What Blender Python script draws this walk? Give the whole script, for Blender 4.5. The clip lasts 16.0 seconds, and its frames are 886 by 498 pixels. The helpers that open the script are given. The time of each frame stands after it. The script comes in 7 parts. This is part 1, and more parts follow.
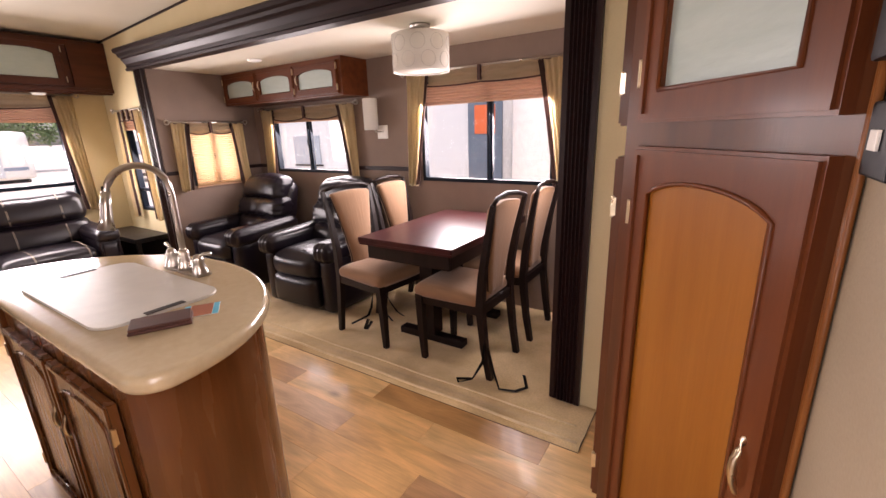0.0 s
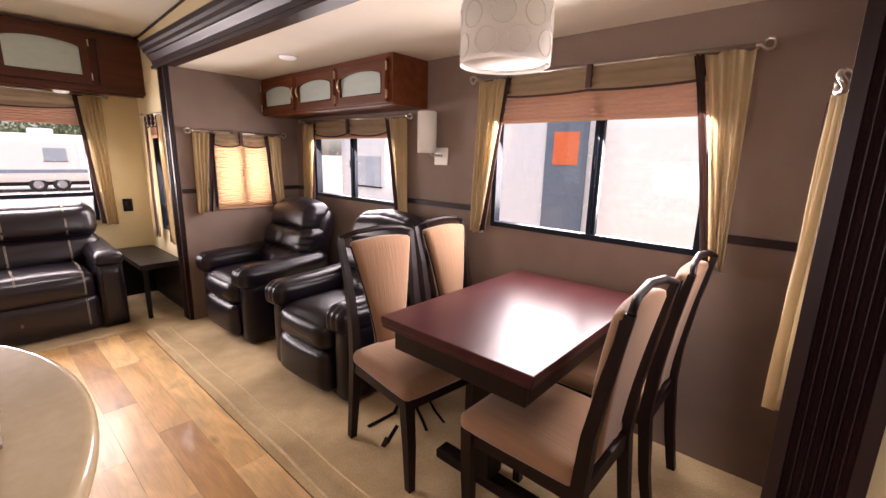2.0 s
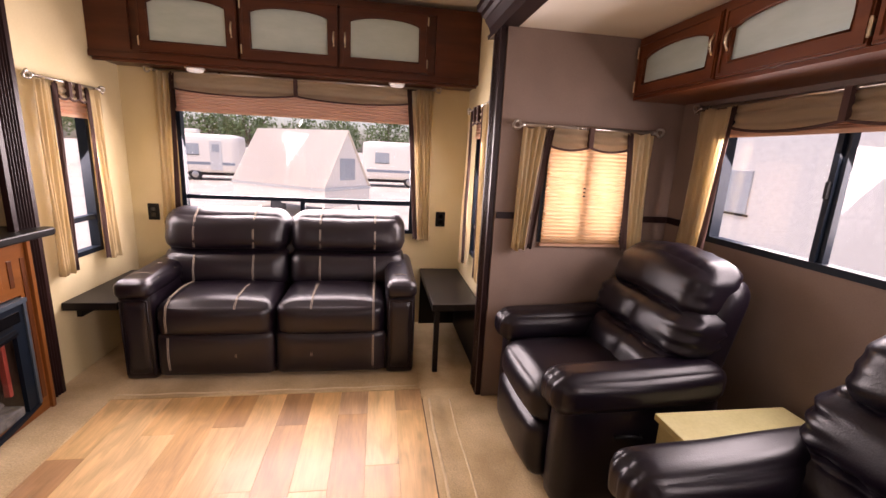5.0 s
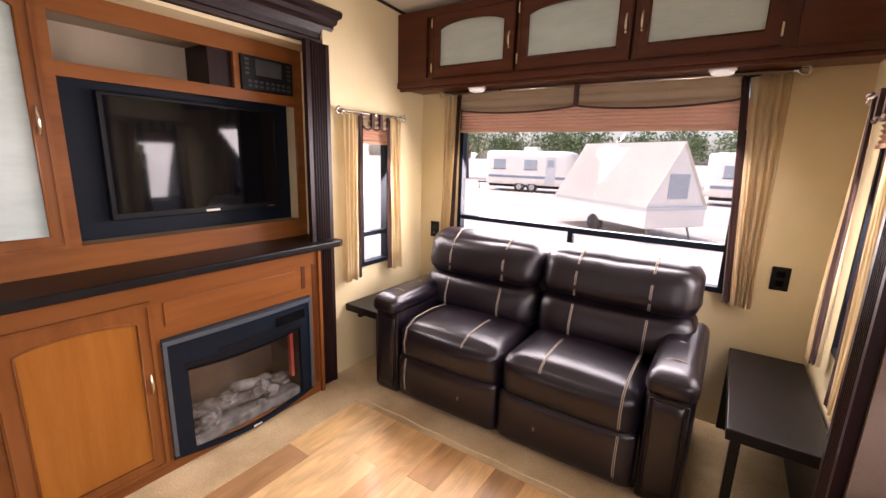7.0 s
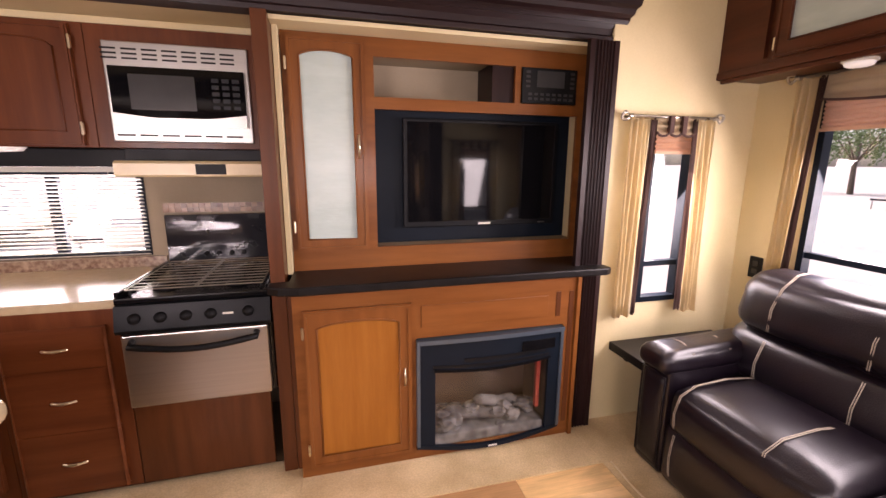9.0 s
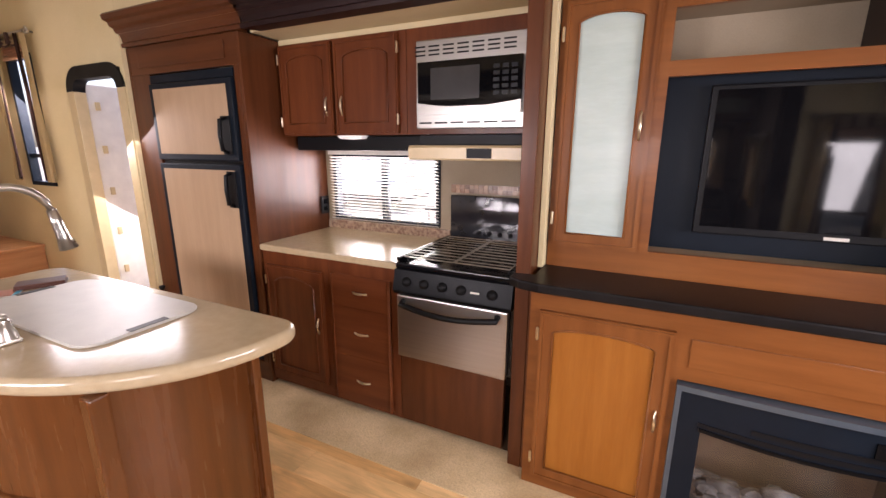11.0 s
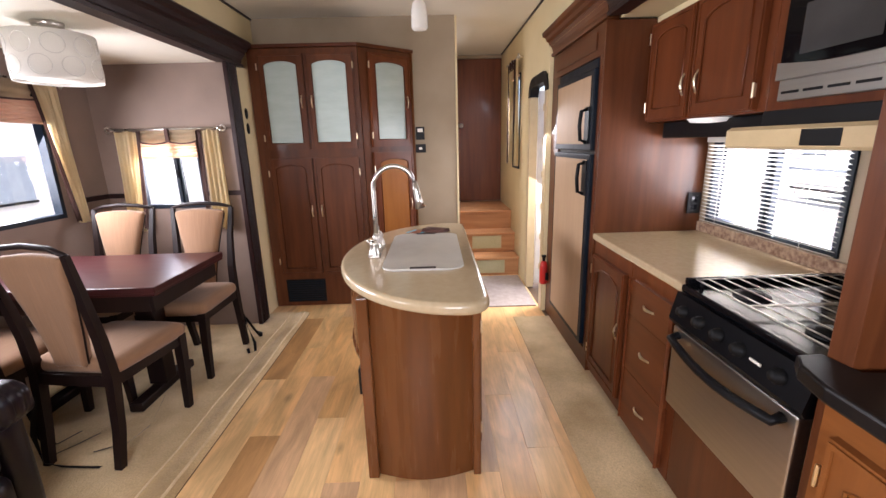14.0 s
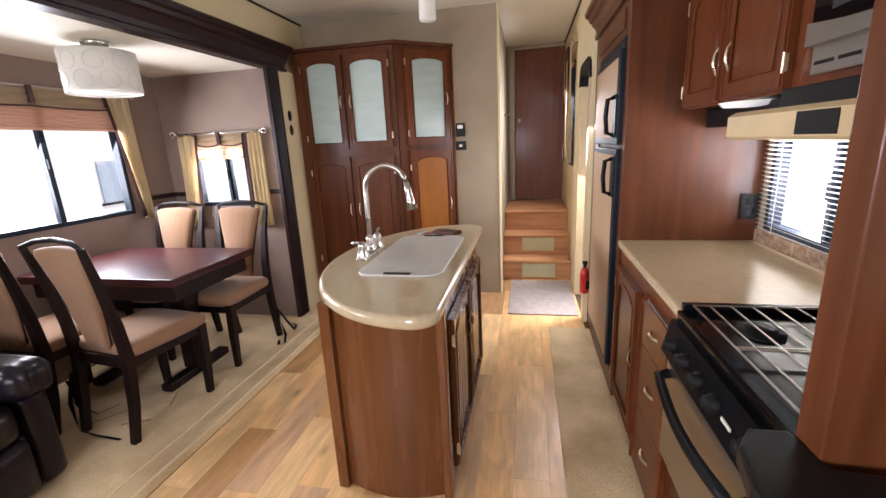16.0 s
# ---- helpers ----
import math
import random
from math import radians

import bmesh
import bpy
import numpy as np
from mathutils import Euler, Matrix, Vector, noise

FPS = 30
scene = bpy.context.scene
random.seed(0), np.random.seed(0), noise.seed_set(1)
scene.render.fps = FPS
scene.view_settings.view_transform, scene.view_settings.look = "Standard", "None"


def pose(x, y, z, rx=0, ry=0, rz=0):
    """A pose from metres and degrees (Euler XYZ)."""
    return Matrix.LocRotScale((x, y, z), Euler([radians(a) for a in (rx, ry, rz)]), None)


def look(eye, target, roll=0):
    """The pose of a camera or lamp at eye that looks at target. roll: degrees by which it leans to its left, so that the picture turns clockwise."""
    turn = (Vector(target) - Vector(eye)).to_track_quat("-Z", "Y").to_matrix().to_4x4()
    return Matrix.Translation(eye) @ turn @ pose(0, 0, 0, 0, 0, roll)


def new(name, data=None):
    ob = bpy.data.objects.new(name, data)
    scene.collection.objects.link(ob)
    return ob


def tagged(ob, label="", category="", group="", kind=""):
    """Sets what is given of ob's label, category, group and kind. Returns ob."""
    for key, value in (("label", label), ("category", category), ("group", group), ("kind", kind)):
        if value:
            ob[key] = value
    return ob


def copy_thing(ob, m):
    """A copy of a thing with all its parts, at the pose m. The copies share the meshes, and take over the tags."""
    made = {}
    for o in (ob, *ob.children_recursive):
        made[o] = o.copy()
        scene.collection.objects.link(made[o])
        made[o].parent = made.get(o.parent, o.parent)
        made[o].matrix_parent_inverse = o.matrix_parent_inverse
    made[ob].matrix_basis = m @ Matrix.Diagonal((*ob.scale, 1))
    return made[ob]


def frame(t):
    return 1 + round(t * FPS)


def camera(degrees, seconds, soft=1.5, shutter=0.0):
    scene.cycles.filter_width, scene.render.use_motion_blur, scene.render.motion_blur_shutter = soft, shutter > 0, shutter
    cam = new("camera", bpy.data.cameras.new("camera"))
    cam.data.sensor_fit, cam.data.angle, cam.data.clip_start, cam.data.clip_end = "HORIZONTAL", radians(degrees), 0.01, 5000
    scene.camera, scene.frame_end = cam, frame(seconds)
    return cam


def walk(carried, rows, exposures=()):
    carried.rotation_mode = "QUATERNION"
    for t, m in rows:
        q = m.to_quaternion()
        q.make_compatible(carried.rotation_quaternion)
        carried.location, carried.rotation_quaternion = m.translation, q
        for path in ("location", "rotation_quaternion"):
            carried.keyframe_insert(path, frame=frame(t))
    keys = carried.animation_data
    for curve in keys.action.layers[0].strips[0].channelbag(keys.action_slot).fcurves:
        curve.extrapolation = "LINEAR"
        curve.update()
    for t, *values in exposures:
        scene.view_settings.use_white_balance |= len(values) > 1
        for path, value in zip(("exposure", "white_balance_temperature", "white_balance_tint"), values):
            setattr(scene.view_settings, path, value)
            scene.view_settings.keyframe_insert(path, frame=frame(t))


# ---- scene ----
cam = camera(93.0, 16.0)
PATH = [
    (0, (-0.836, 0.766, 1.357), (-1.893, 2.376, 0.817), -1.9),
    (0.5, (-0.935, 0.933, 1.361), (-1.953, 2.583, 0.869), 0.0),
    (1, (-1.133, 1.132, 1.368), (-2.112, 2.82, 0.929), 0.1),
    (1.5, (-1.28, 1.368, 1.355), (-2.414, 2.96, 0.929), 1.2),
    (2, (-1.446, 1.572, 1.36), (-2.737, 3.038, 0.934), 1.4),
    (2.5, (-1.705, 1.762, 1.351), (-3.135, 3.097, 0.936), 1.2),
    (3, (-1.94, 1.926, 1.351), (-3.538, 3.048, 0.919), 1.6),
    (3.2, (-2.021, 1.995, 1.369), (-3.689, 3.01, 0.934), 1.4),
    (5.3, (-3.156, 2.098, 1.341), (-5.104, 2.225, 0.905), 2.6),
    (5.5, (-3.263, 2.126, 1.354), (-5.214, 2.105, 0.916), 2.2),
    (6, (-3.442, 2.168, 1.359), (-5.344, 1.728, 0.924), 1.9),
    (6.5, (-3.563, 2.243, 1.378), (-5.336, 1.422, 0.951), 2.2),
    (7, (-3.665, 2.291, 1.388), (-5.284, 1.199, 0.959), 1.7),
    (7.5, (-3.78, 2.246, 1.386), (-5.226, 0.926, 0.979), 0.7),
    (8, (-3.89, 2.14, 1.389), (-5.09, 0.59, 0.991), 0.3),
    (8.5, (-3.961, 2.149, 1.391), (-4.81, 0.384, 0.986), 0.3),
    (9, (-3.999, 2.195, 1.4), (-4.507, 0.302, 0.998), 0.4),
    (9.5, (-4.021, 2.224, 1.387), (-4.221, 0.272, 0.999), 0.3),
    (9.7, (-4.027, 2.217, 1.393), (-4.102, 0.258, 0.997), 0.3),
    (11.8, (-4.311, 1.789, 1.389), (-2.99, 0.367, 0.905), -0.9),
    (12, (-4.339, 1.754, 1.364), (-2.918, 0.429, 0.888), -1.2),
    (12.5, (-4.386, 1.606, 1.35), (-2.712, 0.619, 0.876), -0.9),
    (13, (-4.455, 1.466, 1.359), (-2.62, 0.82, 0.894), -1.0),
    (13.5, (-4.549, 1.326, 1.369), (-2.631, 1.006, 0.897), -0.8),
    (14, (-4.564, 1.227, 1.377), (-2.625, 1.2, 0.888), -1.5),
    (14.5, (-4.494, 1.106, 1.371), (-2.574, 1.406, 0.896), -1.6),
    (15, (-4.461, 0.997, 1.387), (-2.615, 1.625, 0.943), -2.1),
    (15.5, (-4.444, 0.854, 1.38), (-2.628, 1.564, 0.933), -3.1),
    (16, (-4.391, 0.782, 1.363), (-2.492, 1.178, 0.875), -2.8),
]
walk(cam, [(t, look(eye, target, roll)) for t, eye, target, roll in PATH], [(0.0, 1.29, 6750, 27), (0.5, 1.18, 6600, 23), (1.5, 1.24, 6550, 23), (2.0, 1.2, 6750, 27), (2.5, 1.0, 6800, 27), (3.2, 0.84, 6800, 27), (5.5, 1.10, 6950, 34), (6.0, 1.15, 6700, 31), (6.5, 1.15, 6600, 28), (7.5, 1.18, 6600, 28), (9.5, 1.18, 6800, 34), (12.0, 1.35, 5950, 19), (14.0, 1.36, 5900, 18), (16.0, 1.38, 5750, 15)])

# ---- world, sun and large lights ----
world = bpy.data.worlds.new("world")
scene.world = world
world.use_nodes = True
wn = world.node_tree
sky = wn.nodes.new("ShaderNodeTexSky")
sky.sky_type = "NISHITA"
sky.sun_disc = False
sky.sun_elevation = radians(72)
sky.sun_rotation = radians(150)
sky.dust_density = 3.0
wn.links.new(sky.outputs["Color"], wn.nodes["Background"].inputs["Color"])
wn.nodes["Background"].inputs["Strength"].default_value = 0.15

sun = new("sun", bpy.data.lights.new("sun", "SUN"))
sun.data.energy, sun.data.angle, sun.data.color = 1.4, radians(12), (1.0, 0.95, 0.88)
sun.matrix_world = look((2.02, -3.5, 12.4), (0, 0, 0))


def window_light(eye, target, w, h, power):
    """Sky light that comes in through one opening."""
    ob = new("window_light", bpy.data.lights.new("window_light", "AREA"))
    ob.data.shape, ob.data.size, ob.data.size_y, ob.data.energy = "RECTANGLE", w, h, power * 0.68
    ob.data.color = (1.0, 0.96, 0.915)
    ob.matrix_world = look(eye, target)
    return ob


window_light((-6.30, 1.51, 1.25), (-4.6, 1.51, 0.0), 1.55, 0.85, 61)
window_light((-2.34, 3.76, 1.33), (-2.34, 2.0, 0.0), 1.05, 0.65, 46)
window_light((-4.26, 3.76, 1.28), (-4.26, 2.2, 0.0), 1.0, 0.5, 20)
window_light((-1.22, 3.17, 1.22), (-2.6, 3.17, 0.2), 0.4, 0.45, 10)
window_light((-2.72, -0.36, 1.15), (-2.72, 1.6, 0.0), 0.8, 0.4, 20)
window_light((-0.97, 0.20, 1.1), (-1.9, 1.3, -0.4), 0.55, 1.5, 14)
window_light((-5.69, 0.26, 1.15), (-5.4, 1.8, 0.0), 0.24, 0.7, 9)
window_light((-5.62, 2.83, 1.15), (-5.4, 1.2, 0.0), 0.3, 0.7, 9)
window_light((-5.20, 3.145, 1.2), (-4.0, 3.145, 1.1), 0.42, 0.45, 3.2)
window_light((-0.05, 0.26, 1.60), (-0.05, 1.8, 0.5), 0.3, 0.8, 14)


# ---- materials ----
def _mat(name):
    m = bpy.data.materials.new(name)
    m.use_nodes = True
    nt = m.node_tree
    return m, nt, nt.nodes["Principled BSDF"]


def surf(name, c1, c2, rough=0.6, metal=0.0, scale=8.0, fine=120.0, stretch=(1, 1, 1), bump=0.15, coat=0.0, spread=0.12, sheen=0.0, per=0.0, spec=0.5):
    """Two-scale mottled surface: c1 and c2 mixed by broad noise, fine grain in colour, roughness and relief. per: variation from piece to piece."""
    m, nt, b = _mat(name)
    N, L = nt.nodes.new, nt.links.new
    co = N("ShaderNodeTexCoord")
    mp = N("ShaderNodeMapping")
    mp.inputs["Scale"].default_value = stretch
    L(co.outputs["Object"], mp.inputs["Vector"])
    vec = mp.outputs["Vector"]
    info = N("ShaderNodeObjectInfo")
    add = N("ShaderNodeVectorMath")
    add.operation = "ADD"
    sc = N("ShaderNodeMath")
    sc.operation = "MULTIPLY"
    sc.inputs[1].default_value = 37.0 if per else 0.0
    L(info.outputs["Random"], sc.inputs[0])
    L(vec, add.inputs[0])
    L(sc.outputs[0], add.inputs[1])
    vec = add.outputs[0]
    n1, n2 = N("ShaderNodeTexNoise"), N("ShaderNodeTexNoise")
    n1.inputs["Scale"].default_value, n1.inputs["Detail"].default_value = scale, 5
    n2.inputs["Scale"].default_value, n2.inputs["Detail"].default_value = fine, 3
    L(vec, n1.inputs["Vector"])
    L(vec, n2.inputs["Vector"])
    r1 = N("ShaderNodeValToRGB")
    r1.color_ramp.elements[0].position, r1.color_ramp.elements[1].position = 0.32, 0.68
    r1.color_ramp.elements[0].color, r1.color_ramp.elements[1].color = (*c1, 1), (*c2, 1)
    L(n1.outputs["Fac"], r1.inputs["Fac"])
    hs = N("ShaderNodeHueSaturation")
    mr = N("ShaderNodeMapRange")
    mr.inputs["To Min"].default_value, mr.inputs["To Max"].default_value = 1 - spread, 1 + spread
    L(n2.outputs["Fac"], mr.inputs["Value"])
    val = mr.outputs["Result"]
    if per:
        pr = N("ShaderNodeMapRange")
        pr.inputs["To Min"].default_value, pr.inputs["To Max"].default_value = 1 - per, 1 + per
        L(info.outputs["Random"], pr.inputs["Value"])
        mu = N("ShaderNodeMath")
        mu.operation = "MULTIPLY"
        L(val, mu.inputs[0])
        L(pr.outputs["Result"], mu.inputs[1])
        val = mu.outputs[0]
    L(val, hs.inputs["Value"])
    L(r1.outputs["Color"], hs.inputs["Color"])
    L(hs.outputs["Color"], b.inputs["Base Color"])
    rr = N("ShaderNodeMapRange")
    vary = 0.02 if metal or rough < 0.2 else 0.04 if rough < 0.45 else 0.1
    rr.inputs["To Min"].default_value, rr.inputs["To Max"].default_value = max(0.02, rough - vary), min(1, rough + vary)
    L(n1.outputs["Fac"], rr.inputs["Value"])
    L(rr.outputs["Result"], b.inputs["Roughness"])
    b.inputs["Metallic"].default_value = metal
    b.inputs["Specular IOR Level"].default_value = spec
    b.inputs["Coat Weight"].default_value = coat
    b.inputs["Coat Roughness"].default_value = 0.12
    b.inputs["Sheen Weight"].default_value = sheen
    if bump:
        bp = N("ShaderNodeBump")
        bp.inputs["Strength"].default_value, bp.inputs["Distance"].default_value = bump, 0.004
        L(n2.outputs["Fac"], bp.inputs["Height"])
        L(bp.outputs["Normal"], b.inputs["Normal"])
    return m


def wood(name, dark, light, axis=2, rough=0.35, coat=0.1, per=0.0, scale=1.0, spec=0.24):
    """Grain drawn out along one axis."""
    st = [9 * scale, 9 * scale, 9 * scale]
    st[axis] = 0.8 * scale
    return surf(name, dark, light, rough, 0, 2.2, 22, tuple(st), 0.05, coat, 0.08, 0, per, spec)


def plain(name, c, rough=0.4, metal=0.0, coat=0.0, spec=0.5):
    return surf(name, tuple(v * 0.93 for v in c), tuple(min(1, v * 1.05) for v in c), rough, metal, 14, 260, (1, 1, 1), 0.03, coat, 0.04, 0, 0, spec)


def glow(name, c, power):
    m, nt, b = _mat(name)
    b.inputs["Base Color"].default_value = (*c, 1)
    b.inputs["Emission Color"].default_value = (*c, 1)
    b.inputs["Emission Strength"].default_value = power
    return m


def clear_glass(name, tint=(1, 1, 1), rough=0.0):
    m, nt, b = _mat(name)
    N, L = nt.nodes.new, nt.links.new
    tr, gl, mix = N("ShaderNodeBsdfTransparent"), N("ShaderNodeBsdfGlossy"), N("ShaderNodeMixShader")
    tr.inputs["Color"].default_value = (*tint, 1)
    gl.inputs["Roughness"].default_value = rough
    mix.inputs[0].default_value = 0.04
    L(tr.outputs[0], mix.inputs[1])
    L(gl.outputs[0], mix.inputs[2])
    L(mix.outputs[0], nt.nodes["Material Output"].inputs["Surface"])
    return m


def plank_mat(name, tones, rough=0.37):
    """Printed planks: each piece takes one tone, with long grain, cloudy figure and a few dark knots."""
    m, nt, b = _mat(name)
    N, L = nt.nodes.new, nt.links.new
    co, info, add, sc = N("ShaderNodeTexCoord"), N("ShaderNodeObjectInfo"), N("ShaderNodeVectorMath"), N("ShaderNodeMath")
    sc.operation = "MULTIPLY"
    sc.inputs[1].default_value = 53.0
    L(info.outputs["Random"], sc.inputs[0])
    L(co.outputs["Object"], add.inputs[0])
    L(sc.outputs[0], add.inputs[1])

    def layer(kind, stretch, scale, p0, p1, v0, v1):
        mp, tx, mr = N("ShaderNodeMapping"), N(kind), N("ShaderNodeMapRange")
        mp.inputs["Scale"].default_value = stretch
        tx.inputs["Scale"].default_value = scale
        L(add.outputs[0], mp.inputs["Vector"])
        L(mp.outputs["Vector"], tx.inputs["Vector"])
        for key, v in (("From Min", p0), ("From Max", p1), ("To Min", v0), ("To Max", v1)):
            mr.inputs[key].default_value = v
        if kind == "ShaderNodeTexNoise":
            tx.inputs["Detail"].default_value = 5
            tx.inputs["Distortion"].default_value = 0.8
            L(tx.outputs["Fac"], mr.inputs["Value"])
        else:
            L(tx.outputs["Distance"], mr.inputs["Value"])
        return mr.outputs["Result"]

    ramp = N("ShaderNodeValToRGB")
    ramp.color_ramp.interpolation = "CONSTANT"
    while len(ramp.color_ramp.elements) < len(tones):
        ramp.color_ramp.elements.new(0.5)
    for i, c in enumerate(tones):
        ramp.color_ramp.elements[i].position = i / len(tones)
        ramp.color_ramp.elements[i].color = (*c, 1)
    L(info.outputs["Random"], ramp.inputs["Fac"])
    fac = [layer("ShaderNodeTexNoise", (1.2, 4.0, 1), 2.6, 0.34, 0.64, 0.78, 1.12),
           layer("ShaderNodeTexNoise", (1.5, 26, 1), 4.0, 0.30, 0.70, 0.89, 1.09),
           layer("ShaderNodeTexVoronoi", (1.6, 4.0, 1), 1.3, 0.02, 0.12, 0.55, 1.0)]
    val = fac[0]
    for f in fac[1:]:
        mu = N("ShaderNodeMath")
        mu.operation = "MULTIPLY"
        L(val, mu.inputs[0])
        L(f, mu.inputs[1])
        val = mu.outputs[0]
    hs = N("ShaderNodeHueSaturation")
    L(val, hs.inputs["Value"])
    L(ramp.outputs["Color"], hs.inputs["Color"])
    L(hs.outputs["Color"], b.inputs["Base Color"])
    b.inputs["Roughness"].default_value = rough
    b.inputs["Coat Weight"].default_value = 0.08
    bp = N("ShaderNodeBump")
    bp.inputs["Strength"].default_value, bp.inputs["Distance"].default_value = 0.06, 0.002
    L(fac[1], bp.inputs["Height"])
    L(bp.outputs["Normal"], b.inputs["Normal"])
    return m


def cloth(name, c1, c2, through_light=0.35, rib=0.0):
    """Thin woven stuff that lets some light through."""
    m = surf(name, c1, c2, 0.9, 0, 5, 260, (1, 1, 1), 0.2, 0, 0.1)
    nt = m.node_tree
    b = nt.nodes["Principled BSDF"]
    N, L = nt.nodes.new, nt.links.new
    tl, mix = N("ShaderNodeBsdfTranslucent"), N("ShaderNodeMixShader")
    tl.inputs["Color"].default_value = (*c2, 1)
    mix.inputs[0].default_value = through_light
    L(b.outputs[0], mix.inputs[1])
    L(tl.outputs[0], mix.inputs[2])
    L(mix.outputs[0], nt.nodes["Material Output"].inputs["Surface"])
    return m


CREAM = surf("cream_wall", (0.64, 0.53, 0.30), (0.70, 0.59, 0.36), 0.65, 0, 3, 150, (1, 1, 1), 0.15, 0, 0.06)
TAUPE = surf("taupe_wall", (0.20, 0.145, 0.115), (0.235, 0.172, 0.138), 0.7, 0, 4, 180, (1, 1, 1), 0.2, 0, 0.12, spec=0.25)
TAUPE2 = surf("light_taupe_wall", (0.30, 0.237, 0.160), (0.345, 0.277, 0.192), 0.7, 0, 4, 180, (1, 1, 1), 0.2, 0, 0.1, spec=0.3)
CEIL = surf("ceiling_board", (0.76, 0.72, 0.60), (0.80, 0.76, 0.65), 0.7, 0, 3, 220, (1, 1, 1), 0.12, 0, 0.05)
CHERRY = wood("cherry_wood", (0.098, 0.0255, 0.0080), (0.150, 0.0425, 0.0130))
POLISHED = wood("polished_cherry", (0.100, 0.033, 0.0085), (0.145, 0.051, 0.0140), 2, 0.27, 0.3)
CHERRY_X = wood("cherry_wood_lengthwise", (0.098, 0.0255, 0.0080), (0.150, 0.0425, 0.0130), 0)
PANEL = wood("honey_panel", (0.26, 0.088, 0.010), (0.32, 0.118, 0.017), 2, 0.40, 0.08)
AMBER = wood("amber_wood", (0.155, 0.050, 0.0110), (0.220, 0.077, 0.0180), 2)
AMBER_X = wood("amber_wood_lengthwise", (0.155, 0.050, 0.0110), (0.220, 0.077, 0.0180), 0)
MAHOG = wood("mahogany_cabinet", (0.070, 0.0205, 0.0066), (0.112, 0.035, 0.0112), 2)
MAHOG_X = wood("mahogany_lengthwise", (0.070, 0.0205, 0.0066), (0.112, 0.035, 0.0112), 0)
MAHOG_Y = wood("mahogany_crosswise", (0.060, 0.016, 0.0065), (0.095, 0.027, 0.0105), 1)
TRIMD = wood("espresso_trim", (0.012, 0.0050, 0.0052), (0.023, 0.0095, 0.0088), 2, 0.38, 0.0, spec=0.22)
TRIMD_X = wood("espresso_trim_lengthwise", (0.012, 0.0050, 0.0052), (0.023, 0.0095, 0.0088), 0, 0.38, 0.0, spec=0.22)
TABLEW = wood("table_wood", (0.036, 0.010, 0.011), (0.050, 0.014, 0.014), 1, 0.30, 0.0, spec=0.20)
CHAIRW = wood("chair_wood", (0.0065, 0.0030, 0.0028), (0.0135, 0.0060, 0.0048), 2, 0.46, 0.0, spec=0.2)
SIDEY = surf("pale_yellow_laminate", (0.50, 0.44, 0.20), (0.58, 0.52, 0.26), 0.5, 0, 6, 90, (1, 1, 1), 0.05)
SUEDE = surf("tan_ribbed_suede", (0.205, 0.108, 0.053), (0.235, 0.126, 0.064), 0.95, 0, 6, 150, (1, 0.05, 0.05), 0.4, 0, 0.16, 0.15)
LEATHER = surf("dark_brown_leather", (0.0052, 0.0030, 0.0064), (0.0092, 0.0052, 0.0100), 0.31, 0, 9, 190, (1, 1, 1), 0.22, 0.0, 0.2, spec=0.58)
LEATHER2 = surf("black_brown_leather", (0.0040, 0.0026, 0.0058), (0.0080, 0.0048, 0.0092), 0.32, 0, 9, 210, (1, 1, 1), 0.15, 0.0, 0.2, spec=0.36)
STITCH = plain("cream_stitching", (0.37, 0.31, 0.25), 0.8)
COUNTER = surf("beige_worktop", (0.43, 0.335, 0.205), (0.47, 0.372, 0.236), 0.18, 0, 40, 420, (1, 1, 1), 0.0, 0.3, 0.07)
DARKTOP = surf("black_laminate", (0.006, 0.005, 0.005), (0.011, 0.009, 0.009), 0.36, 0, 10, 200, (1, 1, 1), 0.05, 0, 0.2, spec=0.2)
STEEL = surf("brushed_steel", (0.43, 0.41, 0.385), (0.47, 0.45, 0.42), 0.33, 1.0, 3, 40, (0.6, 30, 30), 0.006, 0, 0.025)
NICKEL = plain("satin_nickel", (0.52, 0.485, 0.44), 0.28, 1.0)
BRASSY = plain("champagne_metal", (0.75, 0.64, 0.46), 0.28, 1.0)
BLACK = plain("black_plastic", (0.005, 0.005, 0.006), 0.45, 0, 0, 0.2)
BLACKG = surf("black_gloss", (0.004, 0.004, 0.005), (0.005, 0.005, 0.006), 0.05, 0, 14, 260, bump=0, spread=0.03, spec=0.32)
KEYG = plain("dark_key", (0.014, 0.014, 0.016), 0.35, 0, 0, 0.2)
BLUEBLACK = plain("blue_black_metal", (0.005, 0.009, 0.016), 0.45, 0, 0, 0.16)
SMOKE = surf("smoked_glass", (0.020, 0.021, 0.025), (0.024, 0.025, 0.030), 0.04, 0, 14, 260, bump=0, coat=0.2, spread=0.02, spec=0.7)
PANELK = plain("satin_black_panel", (0.004, 0.004, 0.005), 0.34, 0, 0, 0.10)
CHAIRK = plain("matt_black_knob", (0.004, 0.004, 0.0045), 0.6, 0, 0, 0.2)
IRON = plain("black_enamel", (0.004, 0.004, 0.005), 0.14, 0, 0, 0.4)
WHITE = plain("white_plastic", (0.76, 0.73, 0.66), 0.4)
SHADEW = cloth("white_lamp_shade", (0.80, 0.78, 0.72), (0.86, 0.84, 0.79), 0.35)
SHADEG = plain("shade_circle", (0.68, 0.66, 0.62), 0.8)
FROST = surf("frosted_rain_glass", (0.41, 0.50, 0.465), (0.47, 0.56, 0.525), 0.3, 0, 5, 22, (1, 1, 4), 0.16, 0.05, 0.06)
